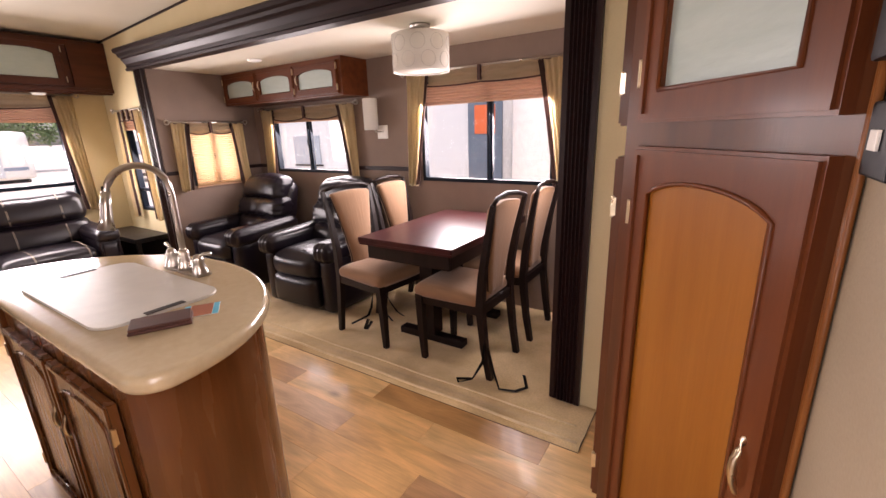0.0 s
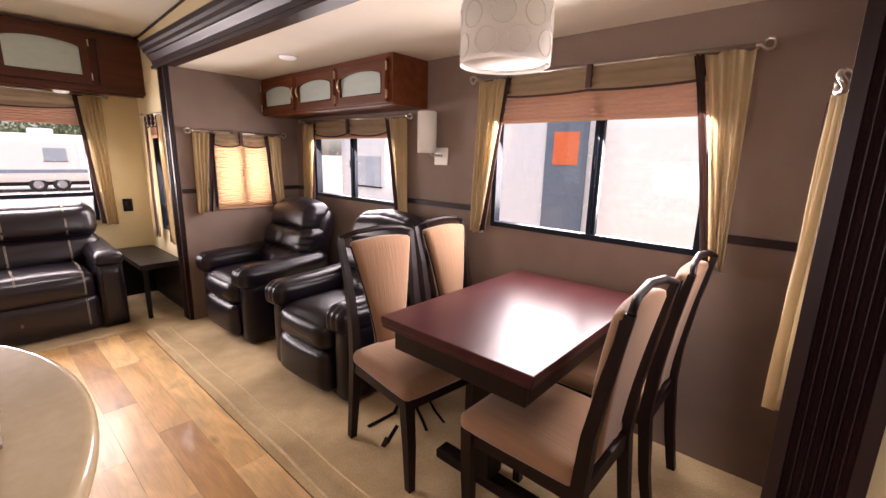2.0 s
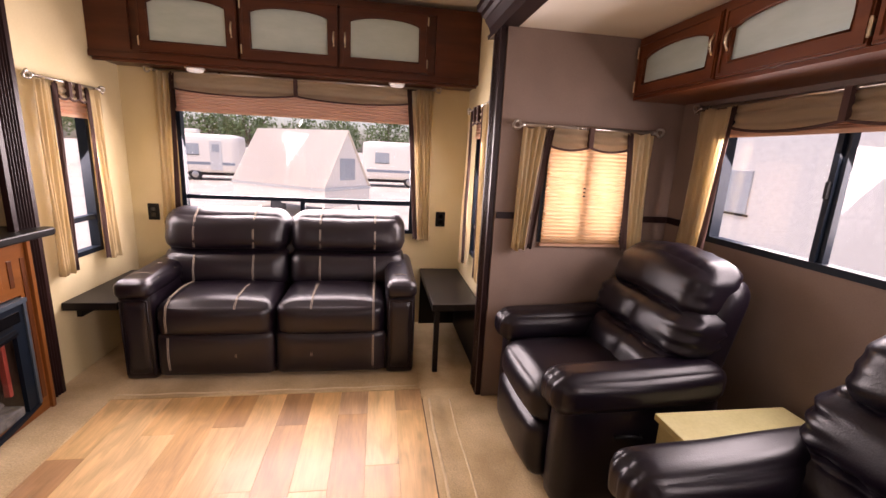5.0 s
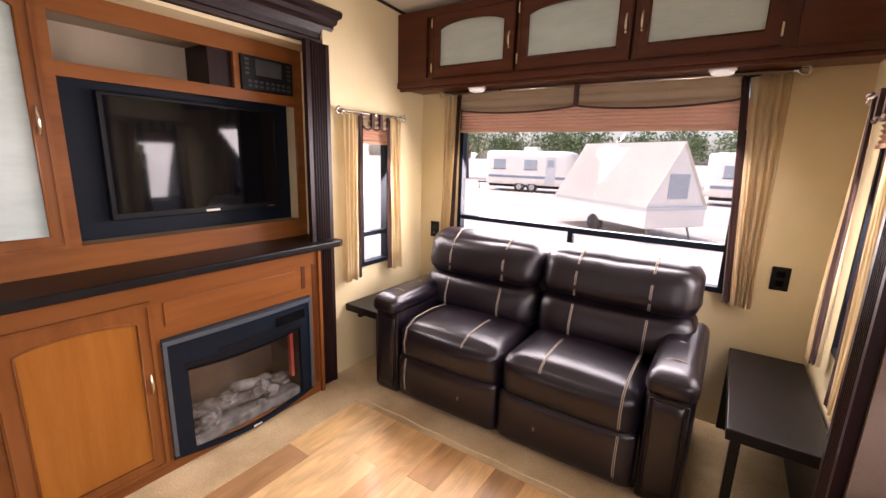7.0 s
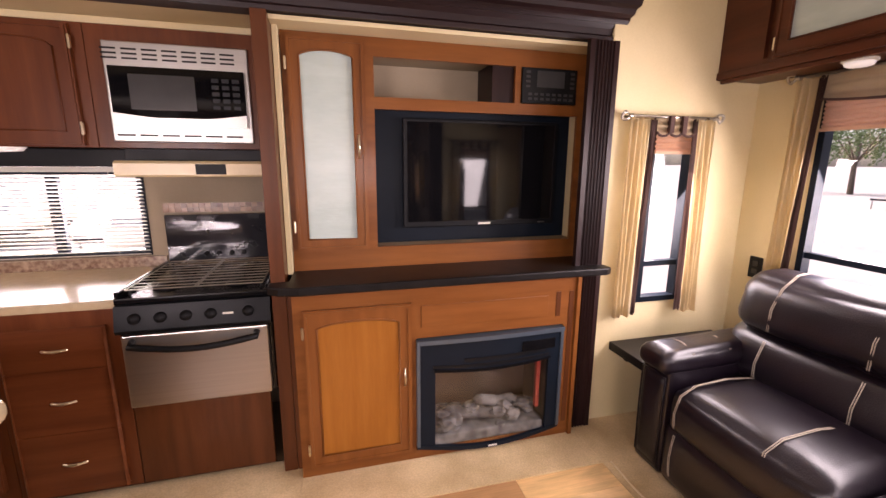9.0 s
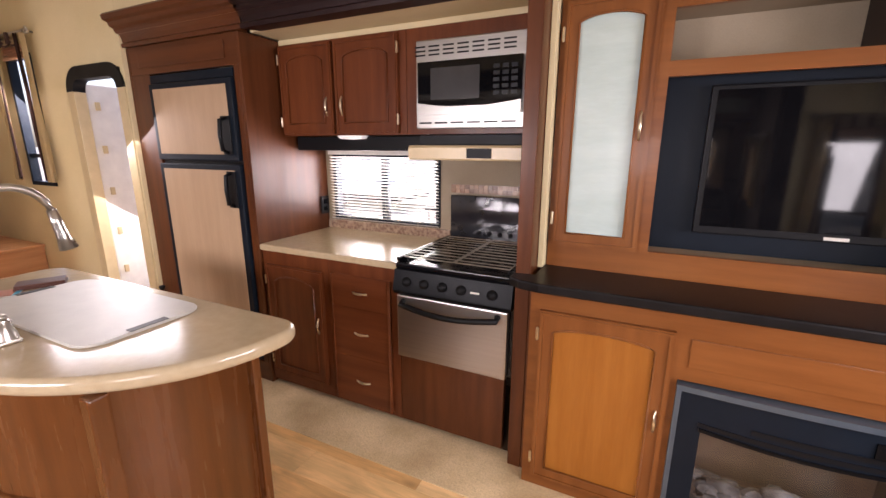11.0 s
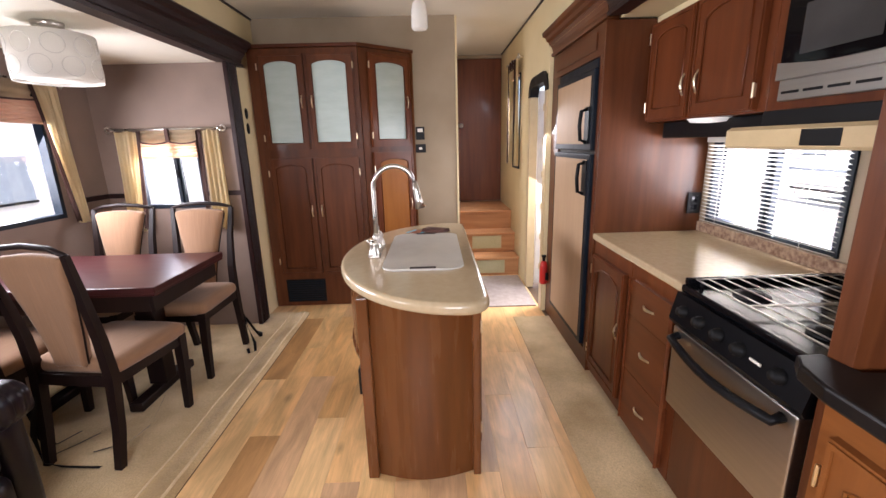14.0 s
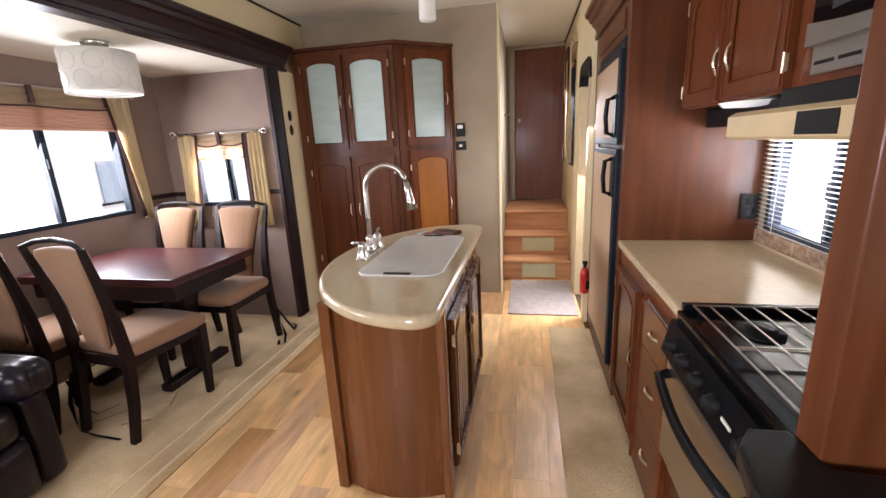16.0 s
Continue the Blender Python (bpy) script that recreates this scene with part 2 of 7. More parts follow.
CURTAIN = cloth("tan_curtain", (0.70, 0.58, 0.36), (0.82, 0.71, 0.49), 0.35)
VALANCE = cloth("taupe_valance", (0.45, 0.355, 0.23), (0.55, 0.44, 0.30), 0.32)
BAND = cloth("brown_curtain_band", (0.06, 0.03, 0.025), (0.09, 0.045, 0.035), 0.1)
PLEAT = cloth("peach_pleated_shade", (0.68, 0.44, 0.29), (0.77, 0.53, 0.37), 0.5)
PLEATY = cloth("closed_pleated_shade", (0.74, 0.55, 0.34), (0.82, 0.63, 0.41), 0.55)
PANE = clear_glass("window_glass")
CARPET = surf("beige_carpet", (0.44, 0.305, 0.142), (0.70, 0.53, 0.295), 0.95, 0, 3.4, 130, (1, 1, 1), 0.9, 0, 0.28, 0.2)
PLANKM = plank_mat("wood_look_vinyl_plank", [(0.74, 0.455, 0.195), (0.50, 0.275, 0.105), (0.80, 0.53, 0.25), (0.62, 0.385, 0.185), (0.70, 0.41, 0.16), (0.45, 0.25, 0.11), (0.78, 0.50, 0.22), (0.60, 0.375, 0.20)])
SEAM = plain("plank_joint", (0.12, 0.07, 0.035), 0.6)
FIXTW = glow("lamp_lens", (0.9, 0.88, 0.82), 0.15)
MAT = surf("grey_door_mat", (0.30, 0.25, 0.22), (0.38, 0.32, 0.28), 0.95, 0, 20, 320, (1, 1, 1), 0.7, 0, 0.2)
SINKW = plain("white_cutting_board", (0.46, 0.44, 0.395), 0.38)
RED = plain("red_enamel", (0.45, 0.02, 0.015), 0.3)
TANL = surf("brown_wallet_leather", (0.055, 0.020, 0.014), (0.092, 0.036, 0.025), 0.6, 0, 9, 190, spec=0.25)
CYAN = plain("cyan_print", (0.06, 0.42, 0.62), 0.4)
RUST = plain("rust_print", (0.33, 0.10, 0.045), 0.4)

PANELB = wood("beige_fridge_panel", (0.40, 0.27, 0.165), (0.44, 0.305, 0.19), 2, 0.6, 0.0)
MOSAIC = surf("mosaic_tile", (0.16, 0.08, 0.05), (0.45, 0.33, 0.23), 0.3, 0, 42, 90, (1, 1, 1), 0.3, 0.2, 0.2)
MOSAIC2 = surf("mosaic_tile_piece", (0.20, 0.10, 0.06), (0.42, 0.27, 0.17), 0.25, 0, 20, 90, (1, 1, 1), 0.1, 0.2, 0.1, 0, 0.5)
ALMOND = plain("almond_enamel", (0.56, 0.44, 0.25), 0.3)
GREYG = plain("grey_screen", (0.05, 0.05, 0.052), 0.15, 0, 0.3)
PEWTER = plain("pewter_metal", (0.10, 0.13, 0.165), 0.4, 0.6)
FIREB = surf("smoky_firebox", (0.05, 0.03, 0.02), (0.13, 0.08, 0.055), 0.6, 0, 4, 60, (1, 1, 1), 0.05, 0, 0.1)
REDP = plain("dull_red_plastic", (0.30, 0.05, 0.035), 0.4)
ASH = surf("grey_ash", (0.050, 0.048, 0.047), (0.20, 0.195, 0.19), 0.9, 0, 20, 120, (1, 1, 1), 0.6, 0, 0.3)
LIGHTP = surf("pale_green_panel", (0.44, 0.42, 0.24), (0.52, 0.49, 0.30), 0.5, 0, 4, 60, (1, 1, 1), 0.05)
STEPW = wood("step_wood", (0.40, 0.185, 0.078), (0.55, 0.285, 0.13), 1, 0.4, 0.2)


# ---- mesh helpers ----
def part(name, bm, material, parent=None, label="", smooth=False):
    me = bpy.data.meshes.new(name)
    bmesh.ops.recalc_face_normals(bm, faces=bm.faces)
    bm.to_mesh(me)
    bm.free()
    me.materials.append(material)
    if smooth:
        me.polygons.foreach_set("use_smooth", [True] * len(me.polygons))
    ob = new(name, me)
    if parent:
        ob.parent = parent
        ob.matrix_parent_inverse = parent_world(parent).inverted()
    if label:
        ob["label"] = label
    return ob


def parent_world(ob):
    m = ob.matrix_basis.copy()
    return parent_world(ob.parent) @ ob.matrix_parent_inverse @ m if ob.parent else m


def thing(name, base, label, category, group="", kind=""):
    e = new(name)
    e.empty_display_size = 0.1
    e.location = base
    return tagged(e, label, category, group, kind)


def add_box(bm, lo, hi, M=None):
    r = bmesh.ops.create_cube(bm, size=1)
    for v in r["verts"]:
        v.co = Vector([(lo[i] + hi[i]) / 2 + v.co[i] * (hi[i] - lo[i]) for i in range(3)])
        if M:
            v.co = M @ v.co
    return r["verts"]


def box(name, lo, hi, material, parent=None, label="", bev=0.003, M=None, seg=2):
    bm = bmesh.new()
    lo, hi = [min(a, b) for a, b in zip(lo, hi)], [max(a, b) for a, b in zip(lo, hi)]
    add_box(bm, lo, hi)
    d = min(h - l for l, h in zip(lo, hi))
    if bev:
        bmesh.ops.bevel(bm, geom=bm.edges[:], offset=min(bev, d * 0.4), segments=seg, affect="EDGES", profile=0.6)
    if M:
        bmesh.ops.transform(bm, matrix=M, verts=bm.verts)
    return part(name, bm, material, parent, label)


def boards(parent, material, cells, M=None, name="board"):
    for lo, hi in cells:
        bm = bmesh.new()
        add_box(bm, lo, hi, M)
        part(name, bm, material, parent)


def soft_bm(lo, hi, r, n=9, puff=(0, 0, 0), fn=None, M=None):
    """A cushion: box with round edges, its faces swollen by puff; fn moves each point further."""
    bm = bmesh.new()
    c = [(a + b) / 2 for a, b in zip(lo, hi)]
    h = [(b - a) / 2 for a, b in zip(lo, hi)]
    idx = {}

    def vert(p):
        k = tuple(round(v, 5) for v in p)
        if k not in idx:
            q = [math.sin(v * math.pi / 2) * 0.55 + v * 0.45 for v in p]
            inner = [max(-(h[i] - r), min(h[i] - r, q[i] * h[i])) for i in range(3)]
            d = Vector([q[i] * h[i] - inner[i] for i in range(3)])
            out = Vector(inner) + (d.normalized() * r if d.length > 1e-6 else d)
            for i in range(3):
                j, k2 = (i + 1) % 3, (i + 2) % 3
                if abs(p[i]) > 0.999:
                    out[i] += math.copysign(puff[i] * (1 - p[j] ** 2) * (1 - p[k2] ** 2), p[i])
            w = Vector(c) + out
            if fn:
                w = Vector(fn(w))
            idx[k] = bm.verts.new(M @ w if M else w)
        return idx[k]

    st = [-1 + 2 * i / n for i in range(n + 1)]
    for ax in range(3):
        for s in (-1, 1):
            for i in range(n):
                for j in range(n):
                    quad = []
                    for a, b in ((i, j), (i + 1, j), (i + 1, j + 1), (i, j + 1)):
                        p = [0, 0, 0]
                        p[ax], p[(ax + 1) % 3], p[(ax + 2) % 3] = s, st[a], st[b]
                        quad.append(vert(p))
                    bm.faces.new(quad)
    return bm


def soft(name, lo, hi, r, material, parent=None, label="", n=9, puff=(0, 0, 0), fn=None, M=None):
    return part(name, soft_bm(lo, hi, r, n, puff, fn, M), material, parent, label, True)


def tube_bm(bm, pts, r, seg=8, M=None):
    pts = [Vector(p) for p in pts]
    rings = []
    for i, p in enumerate(pts):
        d = (pts[min(i + 1, len(pts) - 1)] - pts[max(i - 1, 0)]).normalized()
        ref = Vector((0, 0, 1)) if abs(d.z) < 0.9 else Vector((1, 0, 0))
        u = d.cross(ref).normalized()
        w = d.cross(u)
        rr = r[i] if isinstance(r, (list, tuple)) else r
        ring = []
        for k in range(seg):
            a = 2 * math.pi * (k + (0.5 if seg == 4 else 0)) / seg
            q = p + (u * math.cos(a) + w * math.sin(a)) * rr
            ring.append(bm.verts.new(M @ q if M else q))
        rings.append(ring)
    for a, b in zip(rings, rings[1:]):
        for k in range(seg):
            bm.faces.new((a[k], a[(k + 1) % seg], b[(k + 1) % seg], b[k]))
    bm.faces.new(rings[0])
    bm.faces.new(rings[-1][::-1])


def tube(name, pts, r, material, parent=None, label="", seg=8, M=None):
    bm = bmesh.new()
    tube_bm(bm, pts, r, seg, M)
    return part(name, bm, material, parent, label, True)


def lathe(name, prof, at, material, parent=None, label="", seg=24, M=None, cap=True):
    """Turned shape: prof is (radius, height) from below upwards."""
    bm = bmesh.new()
    rings = []
    for r, z in prof:
        ring = []
        for k in range(seg):
            a = 2 * math.pi * (k + (0.5 if seg == 4 else 0)) / seg
            q = Vector((r * math.cos(a), r * math.sin(a), z))
            q = M @ q if M else q
            ring.append(bm.verts.new(q + Vector(at)))
        rings.append(ring)
    for a, b in zip(rings, rings[1:]):
        for k in range(seg):
            bm.faces.new((a[k], a[(k + 1) % seg], b[(k + 1) % seg], b[k]))
    if cap:
        bm.faces.new(rings[0][::-1])
        bm.faces.new(rings[-1])
    return part(name, bm, material, parent, label, True)


def prism(name, outline, z0, z1, material, parent=None, label="", bev=0.0, M=None, smooth=False, seg=2):
    """Upright prism over an outline of (x, y)."""
    bm = bmesh.new()
    a = [bm.verts.new((x, y, z0)) for x, y in outline]
    b = [bm.verts.new((x, y, z1)) for x, y in outline]
    n = len(outline)
    top, bot = bm.faces.new(b), bm.faces.new(a[::-1])
    for i in range(n):
        bm.faces.new((a[i], a[(i + 1) % n], b[(i + 1) % n], b[i]))
    if bev:
        bmesh.ops.bevel(bm, geom=list(top.edges) + list(bot.edges), offset=bev, segments=seg, affect="EDGES", profile=0.5)
    if M:
        bmesh.ops.transform(bm, matrix=M, verts=bm.verts)
    ob = part(name, bm, material, parent, label, smooth)
    if smooth:
        ob.data.set_sharp_from_angle(angle=radians(38))
        ob.modifiers.new("weighted", "WEIGHTED_NORMAL").keep_sharp = True
    return ob


def round_slab(name, outline, z0, z1, r, material, parent=None, label=""):
    """Slab over a convex outline, its upper and lower edges rounded."""
    bm = bmesh.new()
    n = len(outline)
    nrm = []
    for i in range(n):
        (xa, ya), (xb, yb) = outline[i - 1], outline[(i + 1) % n]
        d = Vector((yb - ya, xa - xb))
        nrm.append(d.normalized())
    prof = [(r - r * math.sin(math.pi / 2 * k / 5), z1 - r + r * math.cos(math.pi / 2 * k / 5)) for k in range(6)]
    prof += [(r - r * math.cos(math.pi / 2 * k / 5), z0 + r - r * math.sin(math.pi / 2 * k / 5)) for k in range(6)]
    rings = [[bm.verts.new((x - q.x * inset, y - q.y * inset, z)) for (x, y), q in zip(outline, nrm)] for inset, z in prof]
    bm.faces.new(rings[0])
    bm.faces.new(rings[-1][::-1])
    for a, b in zip(rings, rings[1:]):
        for i in range(n):
            bm.faces.new((a[i], a[(i + 1) % n], b[(i + 1) % n], b[i]))
    ob = part(name, bm, material, parent, label, True)
    ob.modifiers.new("weighted", "WEIGHTED_NORMAL")
    return ob


def wall_bm(axis, p0, p1, a0, a1, z0, z1, holes=(), top=None):
    """A wall slab across `axis` from p0 to p1, with holes (a, a, z, z) right through it."""
    A = sorted({a0, a1, *[v for h in holes for v in h[:2]]})
    Z = sorted({z0, z1, *[v for h in holes for v in h[2:]]})
    bm = bmesh.new()
    cache = {}

    def V(p, a, z):
        if top and abs(z - z1) < 1e-6:
            z = top(a)
        k = (p, a, z)
        if k not in cache:
            cache[k] = bm.verts.new((p, a, z) if axis == "x" else (a, p, z))
        return cache[k]

    def solid(i, j):
        if not (0 <= i < len(A) - 1 and 0 <= j < len(Z) - 1):
            return False
        ca, cz = (A[i] + A[i + 1]) / 2, (Z[j] + Z[j + 1]) / 2
        return not any(h[0] < ca < h[1] and h[2] < cz < h[3] for h in holes)

    for i in range(len(A) - 1):
        for j in range(len(Z) - 1):
            if not solid(i, j):
                continue
            b0, b1, c0, c1 = A[i], A[i + 1], Z[j], Z[j + 1]
            for p in (p0, p1):
                bm.faces.new((V(p, b0, c0), V(p, b1, c0), V(p, b1, c1), V(p, b0, c1)))
            if not solid(i - 1, j):
                bm.faces.new((V(p0, b0, c0), V(p1, b0, c0), V(p1, b0, c1), V(p0, b0, c1)))
            if not solid(i + 1, j):
                bm.faces.new((V(p0, b1, c0), V(p1, b1, c0), V(p1, b1, c1), V(p0, b1, c1)))
            if not solid(i, j - 1):
                bm.faces.new((V(p0, b0, c0), V(p1, b0, c0), V(p1, b1, c0), V(p0, b1, c0)))
            if not solid(i, j + 1):
                bm.faces.new((V(p0, b0, c1), V(p1, b0, c1), V(p1, b1, c1), V(p0, b1, c1)))
    return bm


def wall(name, label, material, *args, **kw):
    return tagged(part(name, wall_bm(*args, **kw), material), label, "wall", "", "structure")


def slab(name, lo, hi, material, label, category, bev=0.0):
    return tagged(box(name, lo, hi, material, None, "", bev), label, category, "", "structure")


# ---- the large structure ----
X0, YL, YR = -6.2, 0.37, 2.72           # rear wall, kitchen-side wall, slide-side wall
SX0, SX1, SY, SZ = -5.09, -1.395, 3.65, 1.96   # dinette slide-out
KX0, KX1, KY = -5.30, -2.265, -0.25     # kitchen slide-out
T = 0.05


def ceil_z(x):
    return 2.28 + 0.13 * min(1, max(0, (x + 6.2) / 2.6))


R_WIN = (0.70, 2.33, 0.74, 1.80)
wall("wall_rear", "cream vinyl-papered rear wall with a wide window", CREAM, "x", X0 - T, X0, YL - T, YR + T, 0, ceil_z(X0) - 0.002, [R_WIN])
wall("wall_rear_left", "cream side wall with a narrow window beside the sofa", CREAM, "y", YL - T, YL, X0, KX0 - 0.002, 0, ceil_z(KX0) + 0.015, [(-5.83, -5.56, 0.67, 1.60)])
wall("wall_rear_right", "cream side wall with a narrow window beside the sofa", CREAM, "y", YR, YR + T, X0, -5.125, 0, ceil_z(-5.125) + 0.015, [(-5.84, -5.50, 0.67, 1.60)])
wall("wall_above_slide", "cream strip of wall above the dinette slide-out", CREAM, "y", YR, YR + T, -5.125, -0.61, 1.97, 2.43)
wall("wall_beside_pantry", "narrow cream wall between dark post and pantry", CREAM, "y", 2.665, 2.718, -1.30, -0.98, 0, 1.968)
wall("wall_above_kitchen", "cream strip of wall above the kitchen crown", CREAM, "y", YL - T, YL, KX0, -1.30, 2.03, 2.42)
E_DOOR = (-1.26, -0.67, 0.0, 1.86)
wall("wall_entry", "cream side wall with an open entry door and a window over the steps", CREAM, "y", YL - T, YL, -1.298, 1.0, 0, 2.42, [E_DOOR, (-0.24, 0.12, 1.10, 2.02)])
wall("wall_partition", "taupe partition wall beside the steps", TAUPE2, "x", -0.70, -0.62, 1.03, YR, 0, 2.42)
slab("partition_edge", (-0.712, 1.012, 0), (-0.60, 1.028, 2.40), CREAM, "cream edge strip on the end of the partition", "trim", 0.002)
wall("wall_hall_side", "taupe side wall of the raised hall", TAUPE2, "y", 1.03, 1.07, -0.618, 1.0, 0, 2.42)
wall("wall_hall_end", "brown panelled wall at the end of the raised hall", TAUPE2, "x", 1.0, 1.05, YL - T, 1.07, 0, 2.42)
S1, S2, S3, S4 = (-2.895, -1.79, 0.965, 1.74), (-4.79, -3.735, 1.0, 1.58), (2.905, 3.385, 0.92, 1.46), (2.925, 3.41, 0.955, 1.46)
wall("wall_slide_long", "dark taupe slide-out wall with two sliding windows", TAUPE, "y", SY, SY + T, SX0 - T, SX1 + T, 0, SZ, [S1, S2])
wall("wall_slide_rear", "dark taupe end wall of the dinette slide-out", TAUPE, "x", SX0 - T, SX0, 2.665, SY - 0.001, 0, SZ, [S3])
wall("wall_slide_front", "dark taupe end wall of the dinette slide-out", TAUPE, "x", SX1, SX1 + T, 2.665, SY - 0.001, 0, SZ, [S4])
K_WIN = (-3.10, -2.32, 0.925, 1.35)
wall("wall_kitchen", "beige kitchen wall with a window above the worktop", TAUPE2, "y", KY - T, KY, KX0 - 0.02, -1.30, 0, 2.03, [K_WIN])
wall("wall_kitchen_rear", "end wall of the kitchen slide-out", CREAM, "x", KX0 - 0.02, KX0, KY, 0.30, 0, 2.03)

# ceilings
bm = bmesh.new()
xs = [X0 - T, -5.5, -4.9, -4.2, -3.6, -1.0, 1.05]
rows = []
for x in xs:
    rows.append([bm.verts.new((x, y, ceil_z(x) + dz)) for y in (YL - T, YR + T) for dz in (0, 0.04)])
for a, b in zip(rows, rows[1:]):
    for i, j in ((0, 2), (2, 3), (3, 1), (1, 0)):
        bm.faces.new((a[i], a[j], b[j], b[i]))
tagged(part("ceiling", bm, CEIL), "off-white panelled ceiling", "ceiling", "", "structure")
slab("ceiling_slide", (SX0 - T, 2.665, SZ), (SX1 + T, SY + T, SZ + 0.008), CEIL, "off-white ceiling of the dinette slide-out", "ceiling")
slab("ceiling_kitchen", (KX0 - 0.02, KY - T, 2.03), (-1.30, YL, 2.04), CEIL, "off-white ceiling of the kitchen slide-out", "ceiling")
slab("kitchen_soffit", (KX1 - 1.472, -0.24, 1.960), (KX1 - 0.003, 0.278, 2.026), CREAM, "cream soffit above the kitchen cupboards", "soffit", 0.003)
slab("kitchen_fascia", (KX1 - 1.472, 0.04, 1.932), (KX1 - 0.003, 0.092, 1.9585), CREAM, "cream fascia strip above the kitchen cupboards", "fascia", 0.002)
for y, s in ((YL, 1), (YR, -1)):
    bm = bmesh.new()
    for xa, xb in ((X0, -4.9), (-4.9, -3.6), (-3.6, 1.0)):
        v = [bm.verts.new((x, y + s * dy, ceil_z(x) - dz)) for x in (xa, xb) for dy, dz in ((0.001, 0.001), (0.012, 0.001), (0.012, 0.014), (0.001, 0.014))]
        for i in range(4):
            bm.faces.new((v[i], v[(i + 1) % 4], v[4 + (i + 1) % 4], v[4 + i]))
        bm.faces.new(v[:4])
        bm.faces.new(v[4:])
    tagged(part("ceiling_trim", bm, TRIMD_X), "thin dark strip where wall meets ceiling", "trim", "", "structure")

# floors
slab("floor_base", (X0 - T, KY - T, -0.06), (1.05, YR + T, -0.004), SEAM, "subfloor under planks and carpet", "floor")
slab("floor_slide", (SX0 - T, YR + T, -0.06), (SX1 + T, SY + T, -0.004), SEAM, "subfloor of the dinette slide-out", "floor")
carpets = [((X0, YL, -0.004), (-5.20, 2.32, 0.006)), ((-5.20, YL, -0.004), (-3.82, 0.69, 0.006)), ((-3.82, 0.30, -0.004), (-1.42, 0.63, 0.004)),
           ((X0, 2.32, -0.004), (-5.20, YR, 0.006)), ((-5.199, 2.326, -0.004), (SX0 - 0.021, YR + 0.05, 0.006))]
for lo, hi in carpets:
    slab("carpet", lo, hi, CARPET, "worn beige carpet border beside the planks", "carpet", 0.002)


def carpet_sheet():
    """Slide-out carpet with a rolled front edge and slight rucks."""
    bm = bmesh.new()
    nx, ny = 90, 30
    x0, x1, y0, y1 = SX0 - 0.02, -1.20, 2.33, SY
    g = []
    for i in range(nx + 1):
        r = []
        for j in range(ny + 1):
            x = x0 + (x1 - x0) * i / nx
            y = y0 + (y1 - y0) * (j / ny) ** 1.5
            e = min(1, (y - y0) / 0.03)
            z = (0.014 + 0.006 * math.exp(-((y - 2.375) / 0.04) ** 2)) * math.sqrt(e) + 0.0055 * noise.noise(Vector((x * 4, y * 10, 0))) * e
            d = abs(y - (2.44 + 0.008 * math.sin(x * 2)))
            z -= 0.010 * max(0, 1 - d / 0.022)
            if x > -1.40 and y > 2.64:
                z = -0.003
            r.append(bm.verts.new((x, y, z)))
        g.append(r)
    for i in range(nx):
        for j in range(ny):
            bm.faces.new((g[i][j], g[i + 1][j], g[i + 1][j + 1], g[i][j + 1]))
    return tagged(part("carpet_slide", bm, CARPET, None, "", True), "worn beige carpet with a rolled front edge", "carpet", "", "structure")


carpet_sheet()
BINDING = surf("carpet_binding", (0.66, 0.52, 0.31), (0.76, 0.62, 0.40), 0.95, 0, 30, 260, (1, 1, 1), 0.5, 0, 0.15)


def binding(a, b, r=0.007):
    """Rolled seam that wanders a little."""
    A, B = Vector(a), Vector(b)
    n = 40
    side_ = Vector((-(B - A).y, (B - A).x, 0)).normalized()
    pts = [A.lerp(B, i / n) + side_ * 0.004 * math.sin(i * 0.9 + a[0] * 7) for i in range(n + 1)]
    tagged(tube("carpet_binding", pts, r, BINDING, None, "", 6), "pale rolled seam along the carpet's edge", "carpet trim", "", "structure")


binding((SX0 + 0.02, 2.362, 0.018), (-1.215, 2.362, 0.018), 0.008)
binding((SX0 + 0.02, 2.475, 0.014), (-1.25, 2.475, 0.014), 0.005)
binding((-5.235, 0.70, 0.006), (-5.235, 2.30, 0.006), 0.005)

# fluted posts and crowns of both slide-outs

def fluted_post(x0, x1, y, s, z1, name):
    """Board with upright flutes; s is the way its face points along y."""
    bm = bmesh.new()
    n = 6
    out = [(x0, 0.0)]
    w = (x1 - x0)
    out.append((x0, 0.028))
    fx0, fx1 = x0 + w * 0.16, x1 - w * 0.16
    fw = (fx1 - fx0) / n
    for i in range(n):
        for u, d in ((0.05, 0.028), (0.25, 0.020), (0.5, 0.017), (0.75, 0.020), (0.95, 0.028)):
            out.append((fx0 + fw * (i + u), d))
    out += [(x1, 0.028), (x1, 0.0)]
    lo = [bm.verts.new((a, y + s * d, 0.0)) for a, d in out]
    hi = [bm.verts.new((a, y + s * d, z1)) for a, d in out]
    for i in range(len(out)):
        j = (i + 1) % len(out)
        bm.faces.new((lo[i], lo[j], hi[j], hi[i]))
    bm.faces.new(hi)
    bm.faces.new(lo)
    return tagged(part(name, bm, TRIMD), "espresso-stained fluted post framing the slide-out", "trim", "", "structure")


fluted_post(-1.435, -1.285, 2.662, -1, 1.955, "post_slide_front")
fluted_post(-5.245, -5.10, 2.662, -1, 1.955, "post_slide_rear")
fluted_post(-5.30, -5.15, 0.392, 1, 1.945, "post_kitchen_rear")


